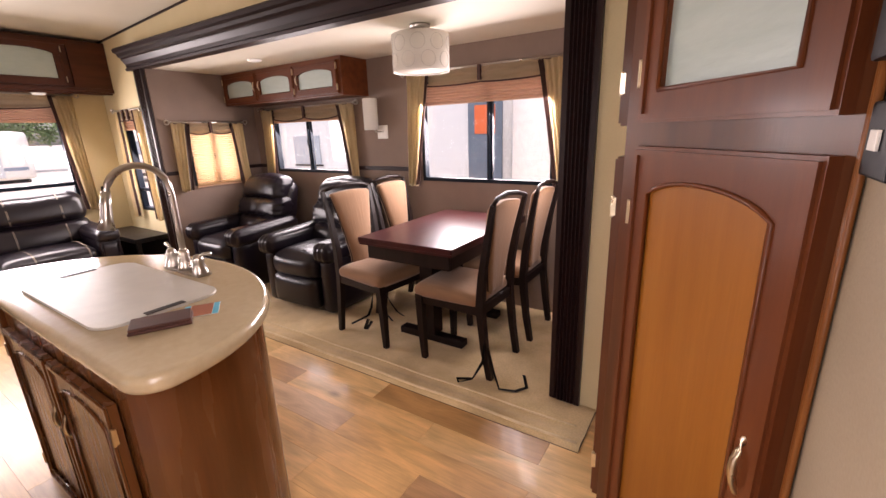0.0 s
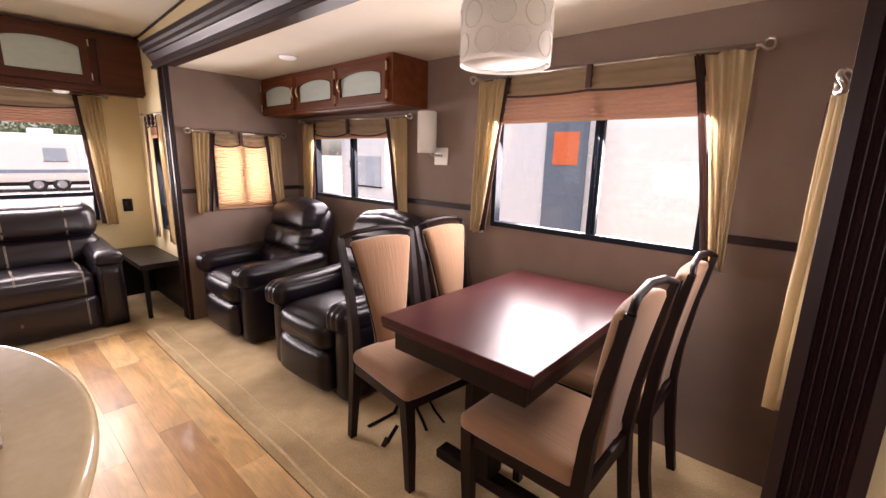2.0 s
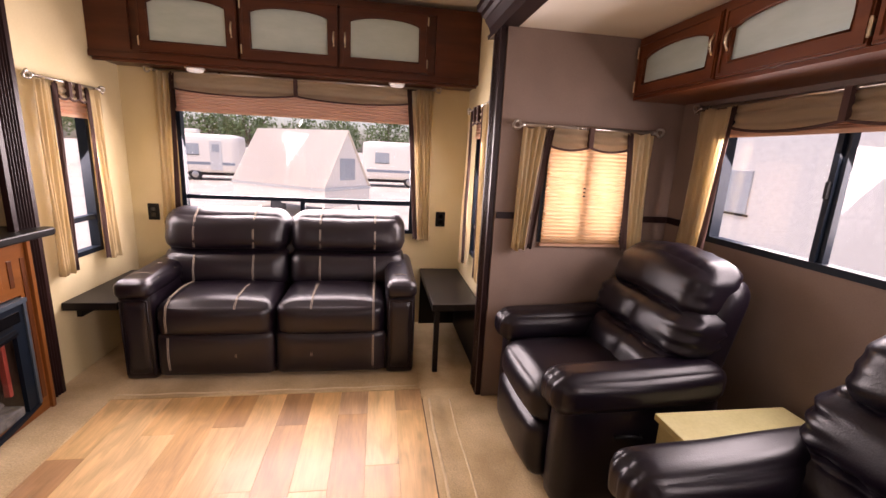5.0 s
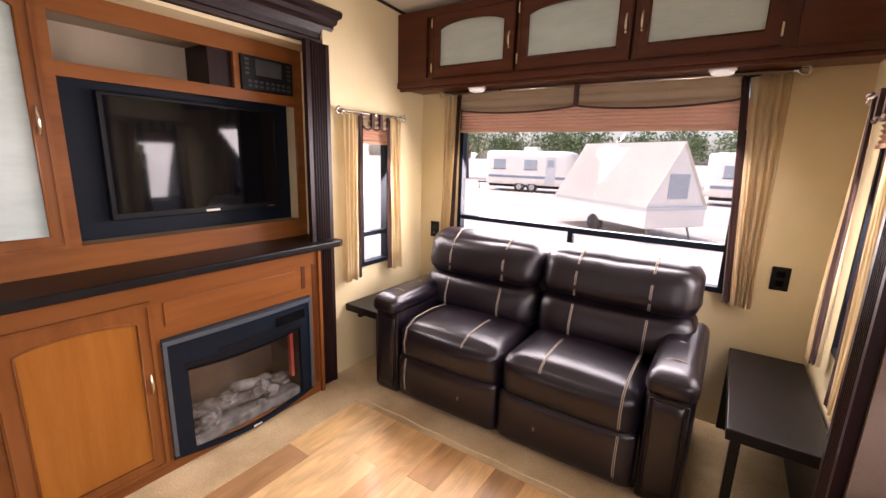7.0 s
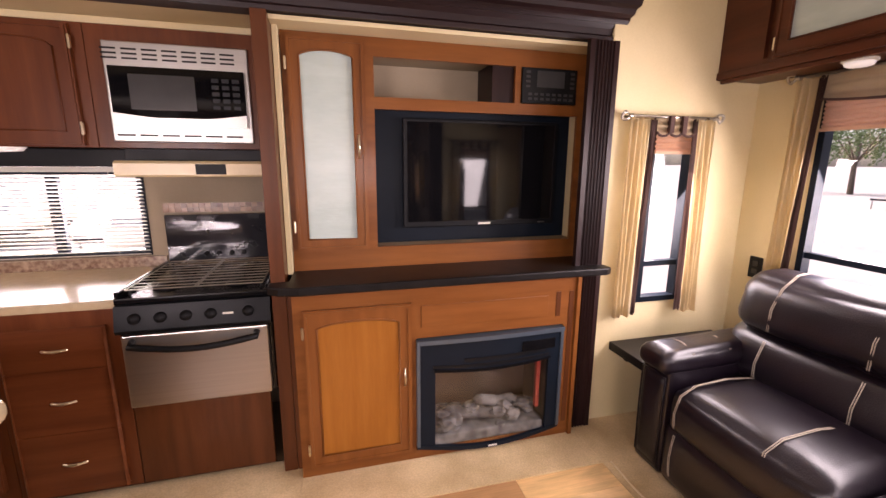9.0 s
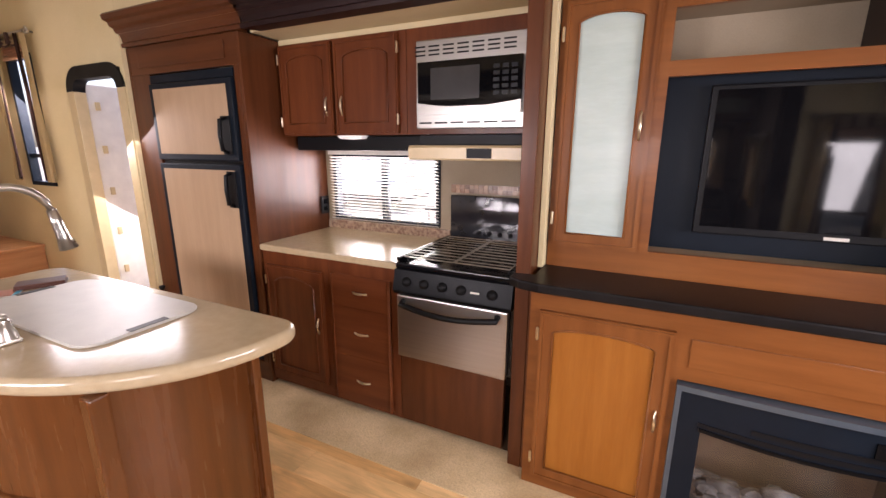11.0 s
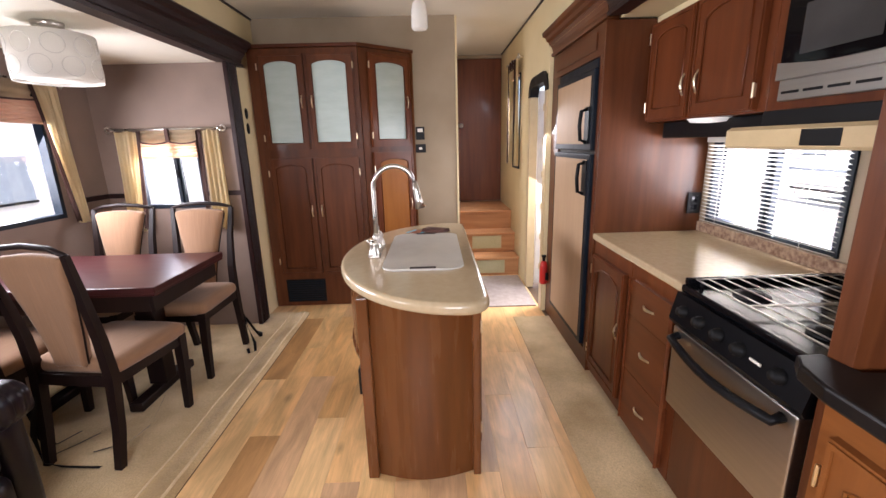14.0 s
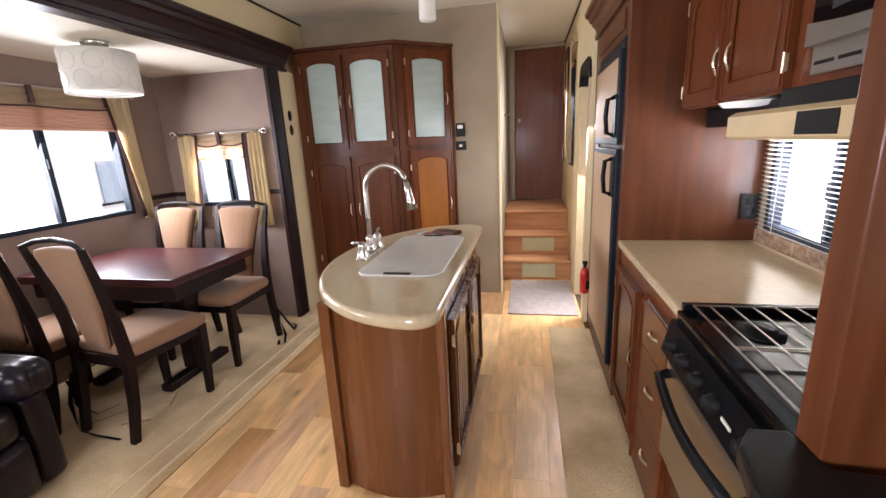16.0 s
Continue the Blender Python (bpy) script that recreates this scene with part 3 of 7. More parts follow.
def crown(name, x0, x1, y, s, z0, z1, back=0.0, material=None):
    """Stepped crown moulding run along x."""
    h = z1 - z0
    prof = [(back, 0), (0.030, 0), (0.034, 0.10), (0.022, 0.16), (0.028, 0.30), (0.045, 0.46), (0.050, 0.50), (0.050, 0.56), (0.066, 0.62), (0.072, 0.74), (0.090, 0.80), (0.095, 0.93), (0.084, 1.0), (back, 1.0)]
    bm = bmesh.new()
    a = [bm.verts.new((x0 - 0.6 * (d - 0.03), y + s * d, z0 + t * h)) for d, t in prof]
    b = [bm.verts.new((x1 + 0.6 * (d - 0.03), y + s * d, z0 + t * h)) for d, t in prof]
    for i in range(len(prof)):
        j = (i + 1) % len(prof)
        bm.faces.new((a[i], a[j], b[j], b[i]))
    bm.faces.new(a)
    bm.faces.new(b)
    return tagged(part(name, bm, material or TRIMD_X), "dark stained stepped crown moulding", "crown moulding", "", "structure")


crown("crown_slide", -5.36, -1.17, 2.662, -1, 1.957, 2.14, -0.05)
crown("crown_kitchen", -5.36, -2.30, 0.33, 1, 1.957, 2.135, -0.05)
crown("crown_fridge", -2.30, -1.29, 0.33, 1, 1.957, 2.135, -0.05, MAHOG_X)

# chair rail in the slide-out
for lo, hi in (((-3.70, SY - 0.014, 1.04), (-2.95, SY - 0.001, 1.075)), ((-1.74, SY - 0.014, 1.04), (SX1 - 0.016, SY - 0.001, 1.075)), ((SX0 + 0.016, SY - 0.014, 1.04), (-4.84, SY - 0.001, 1.075)),
               ((SX0 + 0.001, 2.67, 1.04), (SX0 + 0.014, 2.86, 1.075)), ((SX0 + 0.001, 3.43, 1.04), (SX0 + 0.014, SY - 0.001, 1.075)),
               ((SX1 - 0.014, 2.67, 1.04), (SX1 - 0.001, 2.95, 1.075)), ((SX1 - 0.014, 3.47, 1.04), (SX1 - 0.001, SY - 0.001, 1.075))):
    slab("chair_rail", lo, hi, TRIMD_X, "dark wooden chair rail", "trim", 0.004)


# ---- windows ----
def side(axis, p, s):
    """Placement of a window's own plane: local x along the wall, z up, -y into the room."""
    if axis == "y":
        return pose(0, p, 0, 0, 0, 180 if s > 0 else 0)
    return pose(p, 0, 0, 0, 0, 90 if s > 0 else -90)


def window(name, axis, p, s, a0, a1, z0, z1, label, mullion=None, rail=None):
    """A framed pane set into the wall at p; s is the way into the room."""
    M = side(axis, p, s)
    inv = M.inverted()
    q0 = (inv @ Vector((a0, p, 0) if axis == "y" else (p, a0, 0))).x
    q1 = (inv @ Vector((a1, p, 0) if axis == "y" else (p, a1, 0))).x
    l, r = min(q0, q1), max(q0, q1)
    e = thing(name, M @ Vector(((l + r) / 2, 0, z0)), label, "window", "", "structure")
    f = 0.028
    bm = bmesh.new()
    o4 = [(l, z0), (r, z0), (r, z1), (l, z1)]
    i4 = [(l + f, z0 + f), (r - f, z0 + f), (r - f, z1 - f), (l + f, z1 - f)]
    rr = [[bm.verts.new(M @ Vector((x, y, z))) for x, z in pts] for pts, y in ((i4, -0.008), (o4, -0.008), (o4, 0.045), (i4, 0.045))]
    for a in range(4):
        for k in range(4):
            bm.faces.new((rr[a][k], rr[a][(k + 1) % 4], rr[(a + 1) % 4][(k + 1) % 4], rr[(a + 1) % 4][k]))
    part("window_frame", bm, BLUEBLACK, e)
    if mullion is not None:
        c = l + (r - l) * mullion
        boards(e, BLUEBLACK, [((c - 0.018, -0.004, z0 + f), (c + 0.003, 0.03, z1 - f)), ((c + 0.004, 0.008, z0 + f), (c + 0.022, 0.036, z1 - f))], M, "mullion")
        bm = bmesh.new()
        add_box(bm, (c - 0.014, -0.016, (z0 + z1) / 2 - 0.03), (c - 0.002, -0.004, (z0 + z1) / 2 + 0.03), M)
        part("latch", bm, BLACK, e)
    if rail is not None:
        bm = bmesh.new()
        add_box(bm, (l + f, 0.0, rail - 0.014), (r - f, 0.036, rail + 0.014), M)
        part("rail", bm, BLUEBLACK, e)
    if rail is not None and r - l > 1.0:
        c = (l + r) / 2
        boards(e, BLUEBLACK, [((c - 0.016, -0.002, z0 + f), (c + 0.016, 0.034, rail - 0.0145))], M, "mullion")
        boards(e, BLUEBLACK, [((c, -0.006, rail - 0.020), (r - f, -0.0005, rail + 0.012))], M, "sash_rail")
    bm = bmesh.new()
    add_box(bm, (l + f, 0.020, z0 + f), (r - f, 0.024, z1 - f), M)
    g = part("pane", bm, PANE, e)
    g.visible_shadow = False
    return e


window("window_rear", "x", X0, 1, *R_WIN[:2], R_WIN[2], R_WIN[3], "wide rear window with dark frame, bright outside", None, 0.975)
window("window_rear_left", "y", YL, 1, -5.83, -5.56, 0.67, 1.60, "narrow dark-framed side window", None, 0.88)
window("window_rear_right", "y", YR, -1, -5.84, -5.50, 0.67, 1.60, "narrow dark-framed side window", None, 0.88)
window("window_dinette", "y", SY, -1, S1[0], S1[1], S1[2], S1[3], "sliding dinette window with dark frame", 0.55)
window("window_recliners", "y", SY, -1, S2[0], S2[1], S2[2], S2[3], "sliding window with dark frame behind the recliners", 0.5)
window("window_slide_rear", "x", SX0, 1, S3[0], S3[1], S3[2], S3[3], "dark-framed window covered by a closed pleated shade", 0.5)
window("window_slide_front", "x", SX1, -1, S4[0], S4[1], S4[2], S4[3], "small sliding window with dark frame by the dinette", 0.62)
window("window_kitchen", "y", KY, 1, K_WIN[0], K_WIN[1], K_WIN[2], K_WIN[3], "kitchen window with a dark frame behind blinds", 0.5)
window("window_hall", "y", YL, 1, -0.24, 0.12, 1.10, 2.02, "tall dark-framed window above the steps", None, 1.32)


def curtain_mesh(outer, inner, z0, z1, M, waves=6, amp=0.02, y=-0.05):
    """Hanging cloth; outer and inner give the two edges' places at (top, bottom)."""
    bm = bmesh.new()
    n, m = waves * 8, 14
    g = []
    ph = random.random() * 6
    for j in range(m + 1):
        t = j / m
        s = t ** 0.85
        xa, xb = outer[0] + (outer[1] - outer[0]) * t, inner[0] + (inner[1] - inner[0]) * s
        r = []
        for i in range(n + 1):
            u = i / n
            d = math.sin(u * waves * 2 * math.pi + ph + 0.5 * math.sin(t * 3 + u * 5)) * amp * (0.55 + 0.6 * t) + 0.006 * math.sin(u * 17 + t * 4)
            r.append(bm.verts.new(M @ Vector((xa + (xb - xa) * u, y + d, z0 + (z1 - z0) * (1 - t) + 0.006 * math.sin(u * 9 + ph)))))
        g.append(r)
    for j in range(m):
        for i in range(n):
            bm.faces.new((g[j][i], g[j][i + 1], g[j + 1][i + 1], g[j + 1][i]))
    bmesh.ops.solidify(bm, geom=bm.faces[:], thickness=0.002)
    return bm


def dressing(axis, p, s, a0, a1, zb, zt, left, right, shade=0.10, vz=0.15, closed=False, band=0.034, swags=2, sag=0.20):
    """Rod with finials, two tan curtains with brown bands, gathered valance and pleated shade for one window.
    left, right: how far each curtain reaches out of the opening, and into it at its top and its foot."""
    M = side(axis, p, s)
    inv = M.inverted()
    qs = [(inv @ Vector((a, p, 0) if axis == "y" else (p, a, 0))).x for a in (a0, a1)]
    l, r = min(qs), max(qs)
    base = lambda x, z: M @ Vector((x, -0.04, z))
    rl, rr_ = l - left[0] - 0.015, r + right[0] + 0.015
    rod = thing("curtain_rod", base((l + r) / 2, zt), "satin nickel curtain rod with round finials", "curtain rod")
    tube("rod", [M @ Vector((rl, -0.05, zt)), M @ Vector((rr_, -0.05, zt))], 0.008, NICKEL, rod)
    for x, d in ((rl, -1), (rr_, 1)):
        prof = [(0.004, -0.022), (0.012, -0.018), (0.009, -0.008), (0.012, 0.0)]
        lathe("collar", prof, M @ Vector((x, -0.05, zt)), NICKEL, rod, "", 14, M.to_3x3().to_4x4() @ pose(0, 0, 0, 0, 90 * d, 0))
        ring = [M @ Vector((x + d * (0.019 - 0.019 * math.cos(a * math.pi / 8)), -0.05 + 0.006 * math.sin(a * math.pi / 4), zt + 0.019 * math.sin(a * math.pi / 8))) for a in range(17)]
        tube("finial", ring, 0.0065, NICKEL, rod, "open ring finial", 8)
        bm = bmesh.new()
        tube_bm(bm, [M @ Vector((x - d * 0.02, -0.05, zt)), M @ Vector((x - d * 0.02, 0.0, zt))], 0.006)
        part("bracket", bm, NICKEL, rod, "", True)
    for edge, (out, top, foot), d in ((l, left, 1), (r, right, -1)):
        c = thing("curtain", base(edge, zb), "tan woven curtain with a dark brown edge band", "curtain", "window curtains")
        xo, it, ib = edge - d * out, edge + d * top, edge + d * foot
        part("drape", curtain_mesh((xo, xo - d * 0.01), (it - d * band, ib - d * band), zb, zt - 0.01, M, max(3, int((out + top) / 0.035)), 0.016), CURTAIN, c, "", True)
        part("edge_band", curtain_mesh((it - d * band, ib - d * band), (it, ib), zb + 0.01, zt - 0.012, M, 1, 0.005, -0.060), BAND, c, "dark brown edge band", True)
    ol, orr = l, r
    l, r = l + max(0, left[1]) - 0.02, r - max(0, right[1]) + 0.02
    v = thing("valance", base((l + r) / 2, zt - vz), "gathered taupe valance with dark brown hem", "valance")
    bm, hem = bmesh.new(), bmesh.new()
    n, m = 48, 16
    g = []

    def low(u):
        w = (u * swags) % 1.0
        return vz * (1 - sag + sag * math.sin(math.pi * w) ** 0.7)

    for i in range(n + 1):
        u = i / n
        col = []
        for j in range(m + 1):
            t = j / m
            z = zt - low(u) * t
            y = -0.040 - 0.016 * abs(math.sin(math.pi * (2.6 * t + 0.25 * math.sin(math.pi * ((u * swags) % 1.0)) + 0.05 * math.sin(u * 23)))) - 0.006 * math.sin(math.pi * ((u * swags) % 1.0)) * t
            col.append(bm.verts.new(M @ Vector((l + (r - l) * u, y, z))))
        g.append(col)
    for i in range(n):
        for j in range(m):
            bm.faces.new((g[i][j], g[i + 1][j], g[i + 1][j + 1], g[i][j + 1]))
    hp = [M.inverted() @ g[i][m].co for i in range(n + 1)]
    tube_bm(hem, [M @ (q + Vector((0, -0.004, 0))) for q in hp], 0.006, 6)
    bmesh.ops.solidify(bm, geom=bm.faces[:], thickness=0.002)
    part("gathered_cloth", bm, VALANCE, v, "", True)
    part("hem", hem, BAND, v, "dark brown hem", True)
    boards(v, BAND, [((l + (r - l) * k / swags - 0.012, -0.072, zt - vz * 0.85), (l + (r - l) * k / swags + 0.012, -0.05, zt + 0.004)) for k in range(1, swags)], M, "tie")
    # pleated shade
    l, r = ol, orr
    z1, z0 = zt - vz * 0.75, (zb + 0.03 if closed else zt - vz - shade)
    sh = thing("pleated_shade", base((l + r) / 2, z0), "fully lowered peach pleated shade" if closed else "raised peach pleated shade", "window shade")
    bm = bmesh.new()
    k = max(4, int((z1 - z0) / 0.019))
    prev = None
    for i in range(2 * k + 1):
        z = z0 + (z1 - z0) * i / (2 * k)
        y = -0.024 if i % 2 else -0.012
        cur = (bm.verts.new(M @ Vector((l + 0.015, y, z))), bm.verts.new(M @ Vector((r - 0.015, y, z))))
        if prev:
            bm.faces.new((prev[0], prev[1], cur[1], cur[0]))
        prev = cur
    bmesh.ops.solidify(bm, geom=bm.faces[:], thickness=0.001)
    part("pleats", bm, PLEATY if closed else PLEAT, sh)
    bm = bmesh.new()
    add_box(bm, (l + 0.013, -0.027, z0 - 0.014), (r - 0.013, -0.009, z0), M)
    part("bottom_bar", bm, PLEAT, sh)


dressing("x", X0, 1, R_WIN[0], R_WIN[1], 0.70, 1.80, (0.095, 0.036, 0.004), (0.115, 0.075, 0.0), 0.10, 0.135)
dressing("y", YL, 1, -5.83, -5.56, 0.62, 1.625, (0.165, -0.025, -0.04), (0.055, 0.085, 0.06), 0.07, 0.09, swags=3)
dressing("y", YR, -1, -5.84, -5.50, 0.60, 1.645, (0.06, 0.07, 0.04), (0.13, 0.0, -0.03), 0.07, 0.10, swags=3)
dressing("y", SY, -1, S1[0], S1[1], 0.925, 1.795, (0.10, 0.13, 0.0), (0.09, 0.115, -0.015), 0.115, 0.115, sag=0.06)
dressing("y", SY, -1, S2[0], S2[1], 0.93, 1.625, (0.11, 0.115, 0.055), (0.15, 0.05, -0.05), 0.0, 0.125)
dressing("x", SX0, 1, S3[0], S3[1], 0.885, 1.51, (0.14, 0.015, -0.045), (0.075, 0.075, 0.03), 0.0, 0.11, closed=True)
dressing("x", SX1, -1, S4[0], S4[1], 0.80, 1.52, (0.075, 0.12, 0.05), (0.17, -0.02, 0.0), 0.085, 0.10)
dressing("y", YL, 1, -0.24, 0.12, 1.14, 2.14, (0.09, 0.02, 0.0), (0.09, 0.02, 0.0), 0.06, 0.08, swags=3)


# ---- cabinet parts ----
def pull(M, x, z, parent, length=0.10, material=None, flat=False):
    """Arched bar pull; upright, or lying when flat."""
    pts = []
    for i in range(9):
        t = i / 8
        u = (t - 0.5) * length
        d = -0.006 - 0.026 * math.sin(math.pi * t) ** 0.6
        pts.append(M @ (Vector((x + u, d, z)) if flat else Vector((x, d, z + u))))
    rr = [0.007, 0.0055, 0.005, 0.006, 0.0065, 0.006, 0.005, 0.0055, 0.007]
    return tube("handle", pts, rr, material or BRASSY, parent, "champagne metal pull")


def hinge(M, x, z, parent):
    bm = bmesh.new()
    add_box(bm, (x - 0.005, -0.026, z - 0.022), (x + 0.005, -0.016, z + 0.022), M)
    tube_bm(bm, [M @ Vector((x, -0.025, z - 0.026)), M @ Vector((x, -0.025, z + 0.026))], 0.004, 6)
    part("hinge", bm, BRASSY, parent)


def cab_door(M, x0, x1, z0, z1, parent, frame_mat, panel_mat, arch=0.04, glass=False, handle=None, hinges=None, fr=0.055, name="door", label=""):
    """Framed door with an arched head, raised panel or frosted glass; front at local -y."""
    w, h, t = x1 - x0, z1 - z0, 0.020
    n = 14
    ix0, ix1, iz0 = x0 + fr, x1 - fr, z0 + fr

    def head(x):
        u = (x - (ix0 + ix1) / 2) / ((ix1 - ix0) / 2)
        return z1 - fr - arch * (1 - math.sqrt(max(0, 1 - 0.92 * u * u)))

    def ring(pairs, ya, yb):
        """A closed band between an inner and an outer outline."""
        q = bmesh.new()
        n4 = [[q.verts.new(M @ Vector((p[0], y, p[1]))) for p in pts] for pts, y in ((pairs[0], ya), (pairs[1], ya), (pairs[1], yb), (pairs[0], yb))]
        m = len(pairs[0])
        for a in range(4):
            u, v = n4[a], n4[(a + 1) % 4]
            for k in range(m):
                q.faces.new((u[k], u[(k + 1) % m], v[(k + 1) % m], v[k]))
        return q

    ax = [ix1 - (ix1 - ix0) * i / n for i in range(n + 1)]
    inner = [(ix0, iz0), (ix1, iz0)] + [(x, head(x)) for x in ax]
    outer = [(x0, z0), (x1, z0), (x1, z1)] + [(x, z1) for x in ax[1:-1]] + [(x0, z1)]
    bm = ring((inner, outer), -t, 0)
    d = part(name, bm, frame_mat, parent, label)
    g1, g2 = 0.006, 0.017
    part("moulding", ring(([(x0 + g2, z0 + g2), (x1 - g2, z0 + g2), (x1 - g2, z1 - g2), (x0 + g2, z1 - g2)], [(x0 + g1, z0 + g1), (x1 - g1, z0 + g1), (x1 - g1, z1 - g1), (x0 + g1, z1 - g1)]), -t - 0.006, -t - 0.0005), frame_mat, d)
    # inner bead
    pts = [Vector((ix0, -t - 0.001, iz0))] + [Vector((ix0 + (ix1 - ix0) * i / n, -t - 0.001, head(ix0 + (ix1 - ix0) * i / n))) for i in range(n + 1)] + [Vector((ix1, -t - 0.001, iz0)), Vector((ix0, -t - 0.001, iz0))]
    tube("bead", [M @ p for p in pts], 0.0045, frame_mat, d, "", 6)
    # panel
    bm = bmesh.new()
    out = [(ix0, iz0), (ix1, iz0)] + [(ix0 + (ix1 - ix0) * (n - i) / n, head(ix0 + (ix1 - ix0) * (n - i) / n)) for i in range(n + 1)]
    f0 = bm.faces.new([bm.verts.new(M @ Vector((x, -t + 0.012, z))) for x, z in out])
    if not glass:
        cx, cz = (ix0 + ix1) / 2, (iz0 + z1 - fr) / 2
        nrm = (M.to_3x3() @ Vector((0, -1, 0)))
        r = bmesh.ops.inset_region(bm, faces=[f0], thickness=0.028, depth=0.0)
        r = bmesh.ops.inset_region(bm, faces=[f0], thickness=0.014, depth=0.0)
        for v in f0.verts:
            v.co += nrm * 0.008
    part("glass_panel" if glass else "panel", bm, FROST if glass else panel_mat, d, "frosted rain glass" if glass else "")
    if handle:
        pull(M, handle[0], handle[1], d, handle[2] if len(handle) > 2 else 0.10)
    if hinges:
        for z in (z0 + 0.10 * h + 0.02, z1 - 0.10 * h - 0.02):
            hinge(M, hinges, z, d)
    return d


def drawer(M, x0, x1, z0, z1, parent, mat_, handle=True):
    bm = bmesh.new()
    add_box(bm, (x0, -0.020, z0), (x1, 0, z1), M)
    bmesh.ops.bevel(bm, geom=bm.edges[:], offset=0.009, segments=3, affect="EDGES", profile=0.35)
    d = part("drawer", bm, mat_, parent)
    if handle:
        pull(M, (x0 + x1) / 2, (z0 + z1) / 2, d, 0.10, None, True)
    return d


# ---- sofa wall ----
def rear_cabinet():
    M = pose(X0 + 0.002, 0, 0, 0, 0, 90)      # local x = world y, front towards +x
    e = thing("overhead_cabinet", (X0 + 0.14, 1.55, 1.81), "dark mahogany overhead cabinet with three arched frosted doors", "cabinet")
    d = -0.278
    y0, y1 = YL + 0.003, YR - 0.003
    zt = 2.262
    boards(e, MAHOG_Y, (((y0, d, 1.815), (y1, 0, 1.835)), ((y0, d + 0.0, 1.835), (y0 + 0.02, 0, zt)), ((y1 - 0.02, d, 1.835), (y1, 0, zt)), ((y0 + 0.02, d, 2.235), (y1 - 0.02, 0, zt)),
                   ((y0 + 0.02, d, 1.835), (0.60, d + 0.02, 2.235)), ((2.42, d, 1.835), (y1 - 0.02, d + 0.02, 2.235)), ((0.60, d, 1.835), (2.42, d + 0.02, 1.87)), ((0.60, d, 2.215), (2.42, d + 0.02, 2.235)),
                   ((0.60, d + 0.02, 1.87), (2.42, d + 0.025, 2.215))), M)
    box("light_rail", (X0 + 0.25, y0 + 0.01, 1.797), (X0 + 0.272, y1 - 0.01, 1.815), MAHOG_Y, e)
    box("bottom_moulding", (X0 + 0.281, y0, 1.815), (X0 + 0.29, y1, 1.85), MAHOG_Y, e, "", 0.004)
    D = M @ pose(0, d, 0)
    for a, b, hx, hi in ((0.655, 1.205, 1.175, 0.66), (1.225, 1.80, 1.775, 1.23), (1.815, 2.37, 1.845, 2.365)):
        cab_door(D, a, b, 1.86, 2.225, e, MAHOG_Y, MAHOG, 0.05, True, (hx, 2.02, 0.10), hi, 0.06)
    for y in (0.90, 2.18):
        p = thing("puck_light", (X0 + 0.15, y, 1.80), "round white puck light under the cabinet", "light", "puck lights")
        lathe("lens", [(0.035, -0.016), (0.045, -0.012), (0.050, 0.0)], (X0 + 0.15, y, 1.801), FIXTW, p)
        lathe("ring", [(0.052, 0.0), (0.058, 0.004), (0.056, 0.013)], (X0 + 0.15, y, 1.801), WHITE, p)


rear_cabinet()


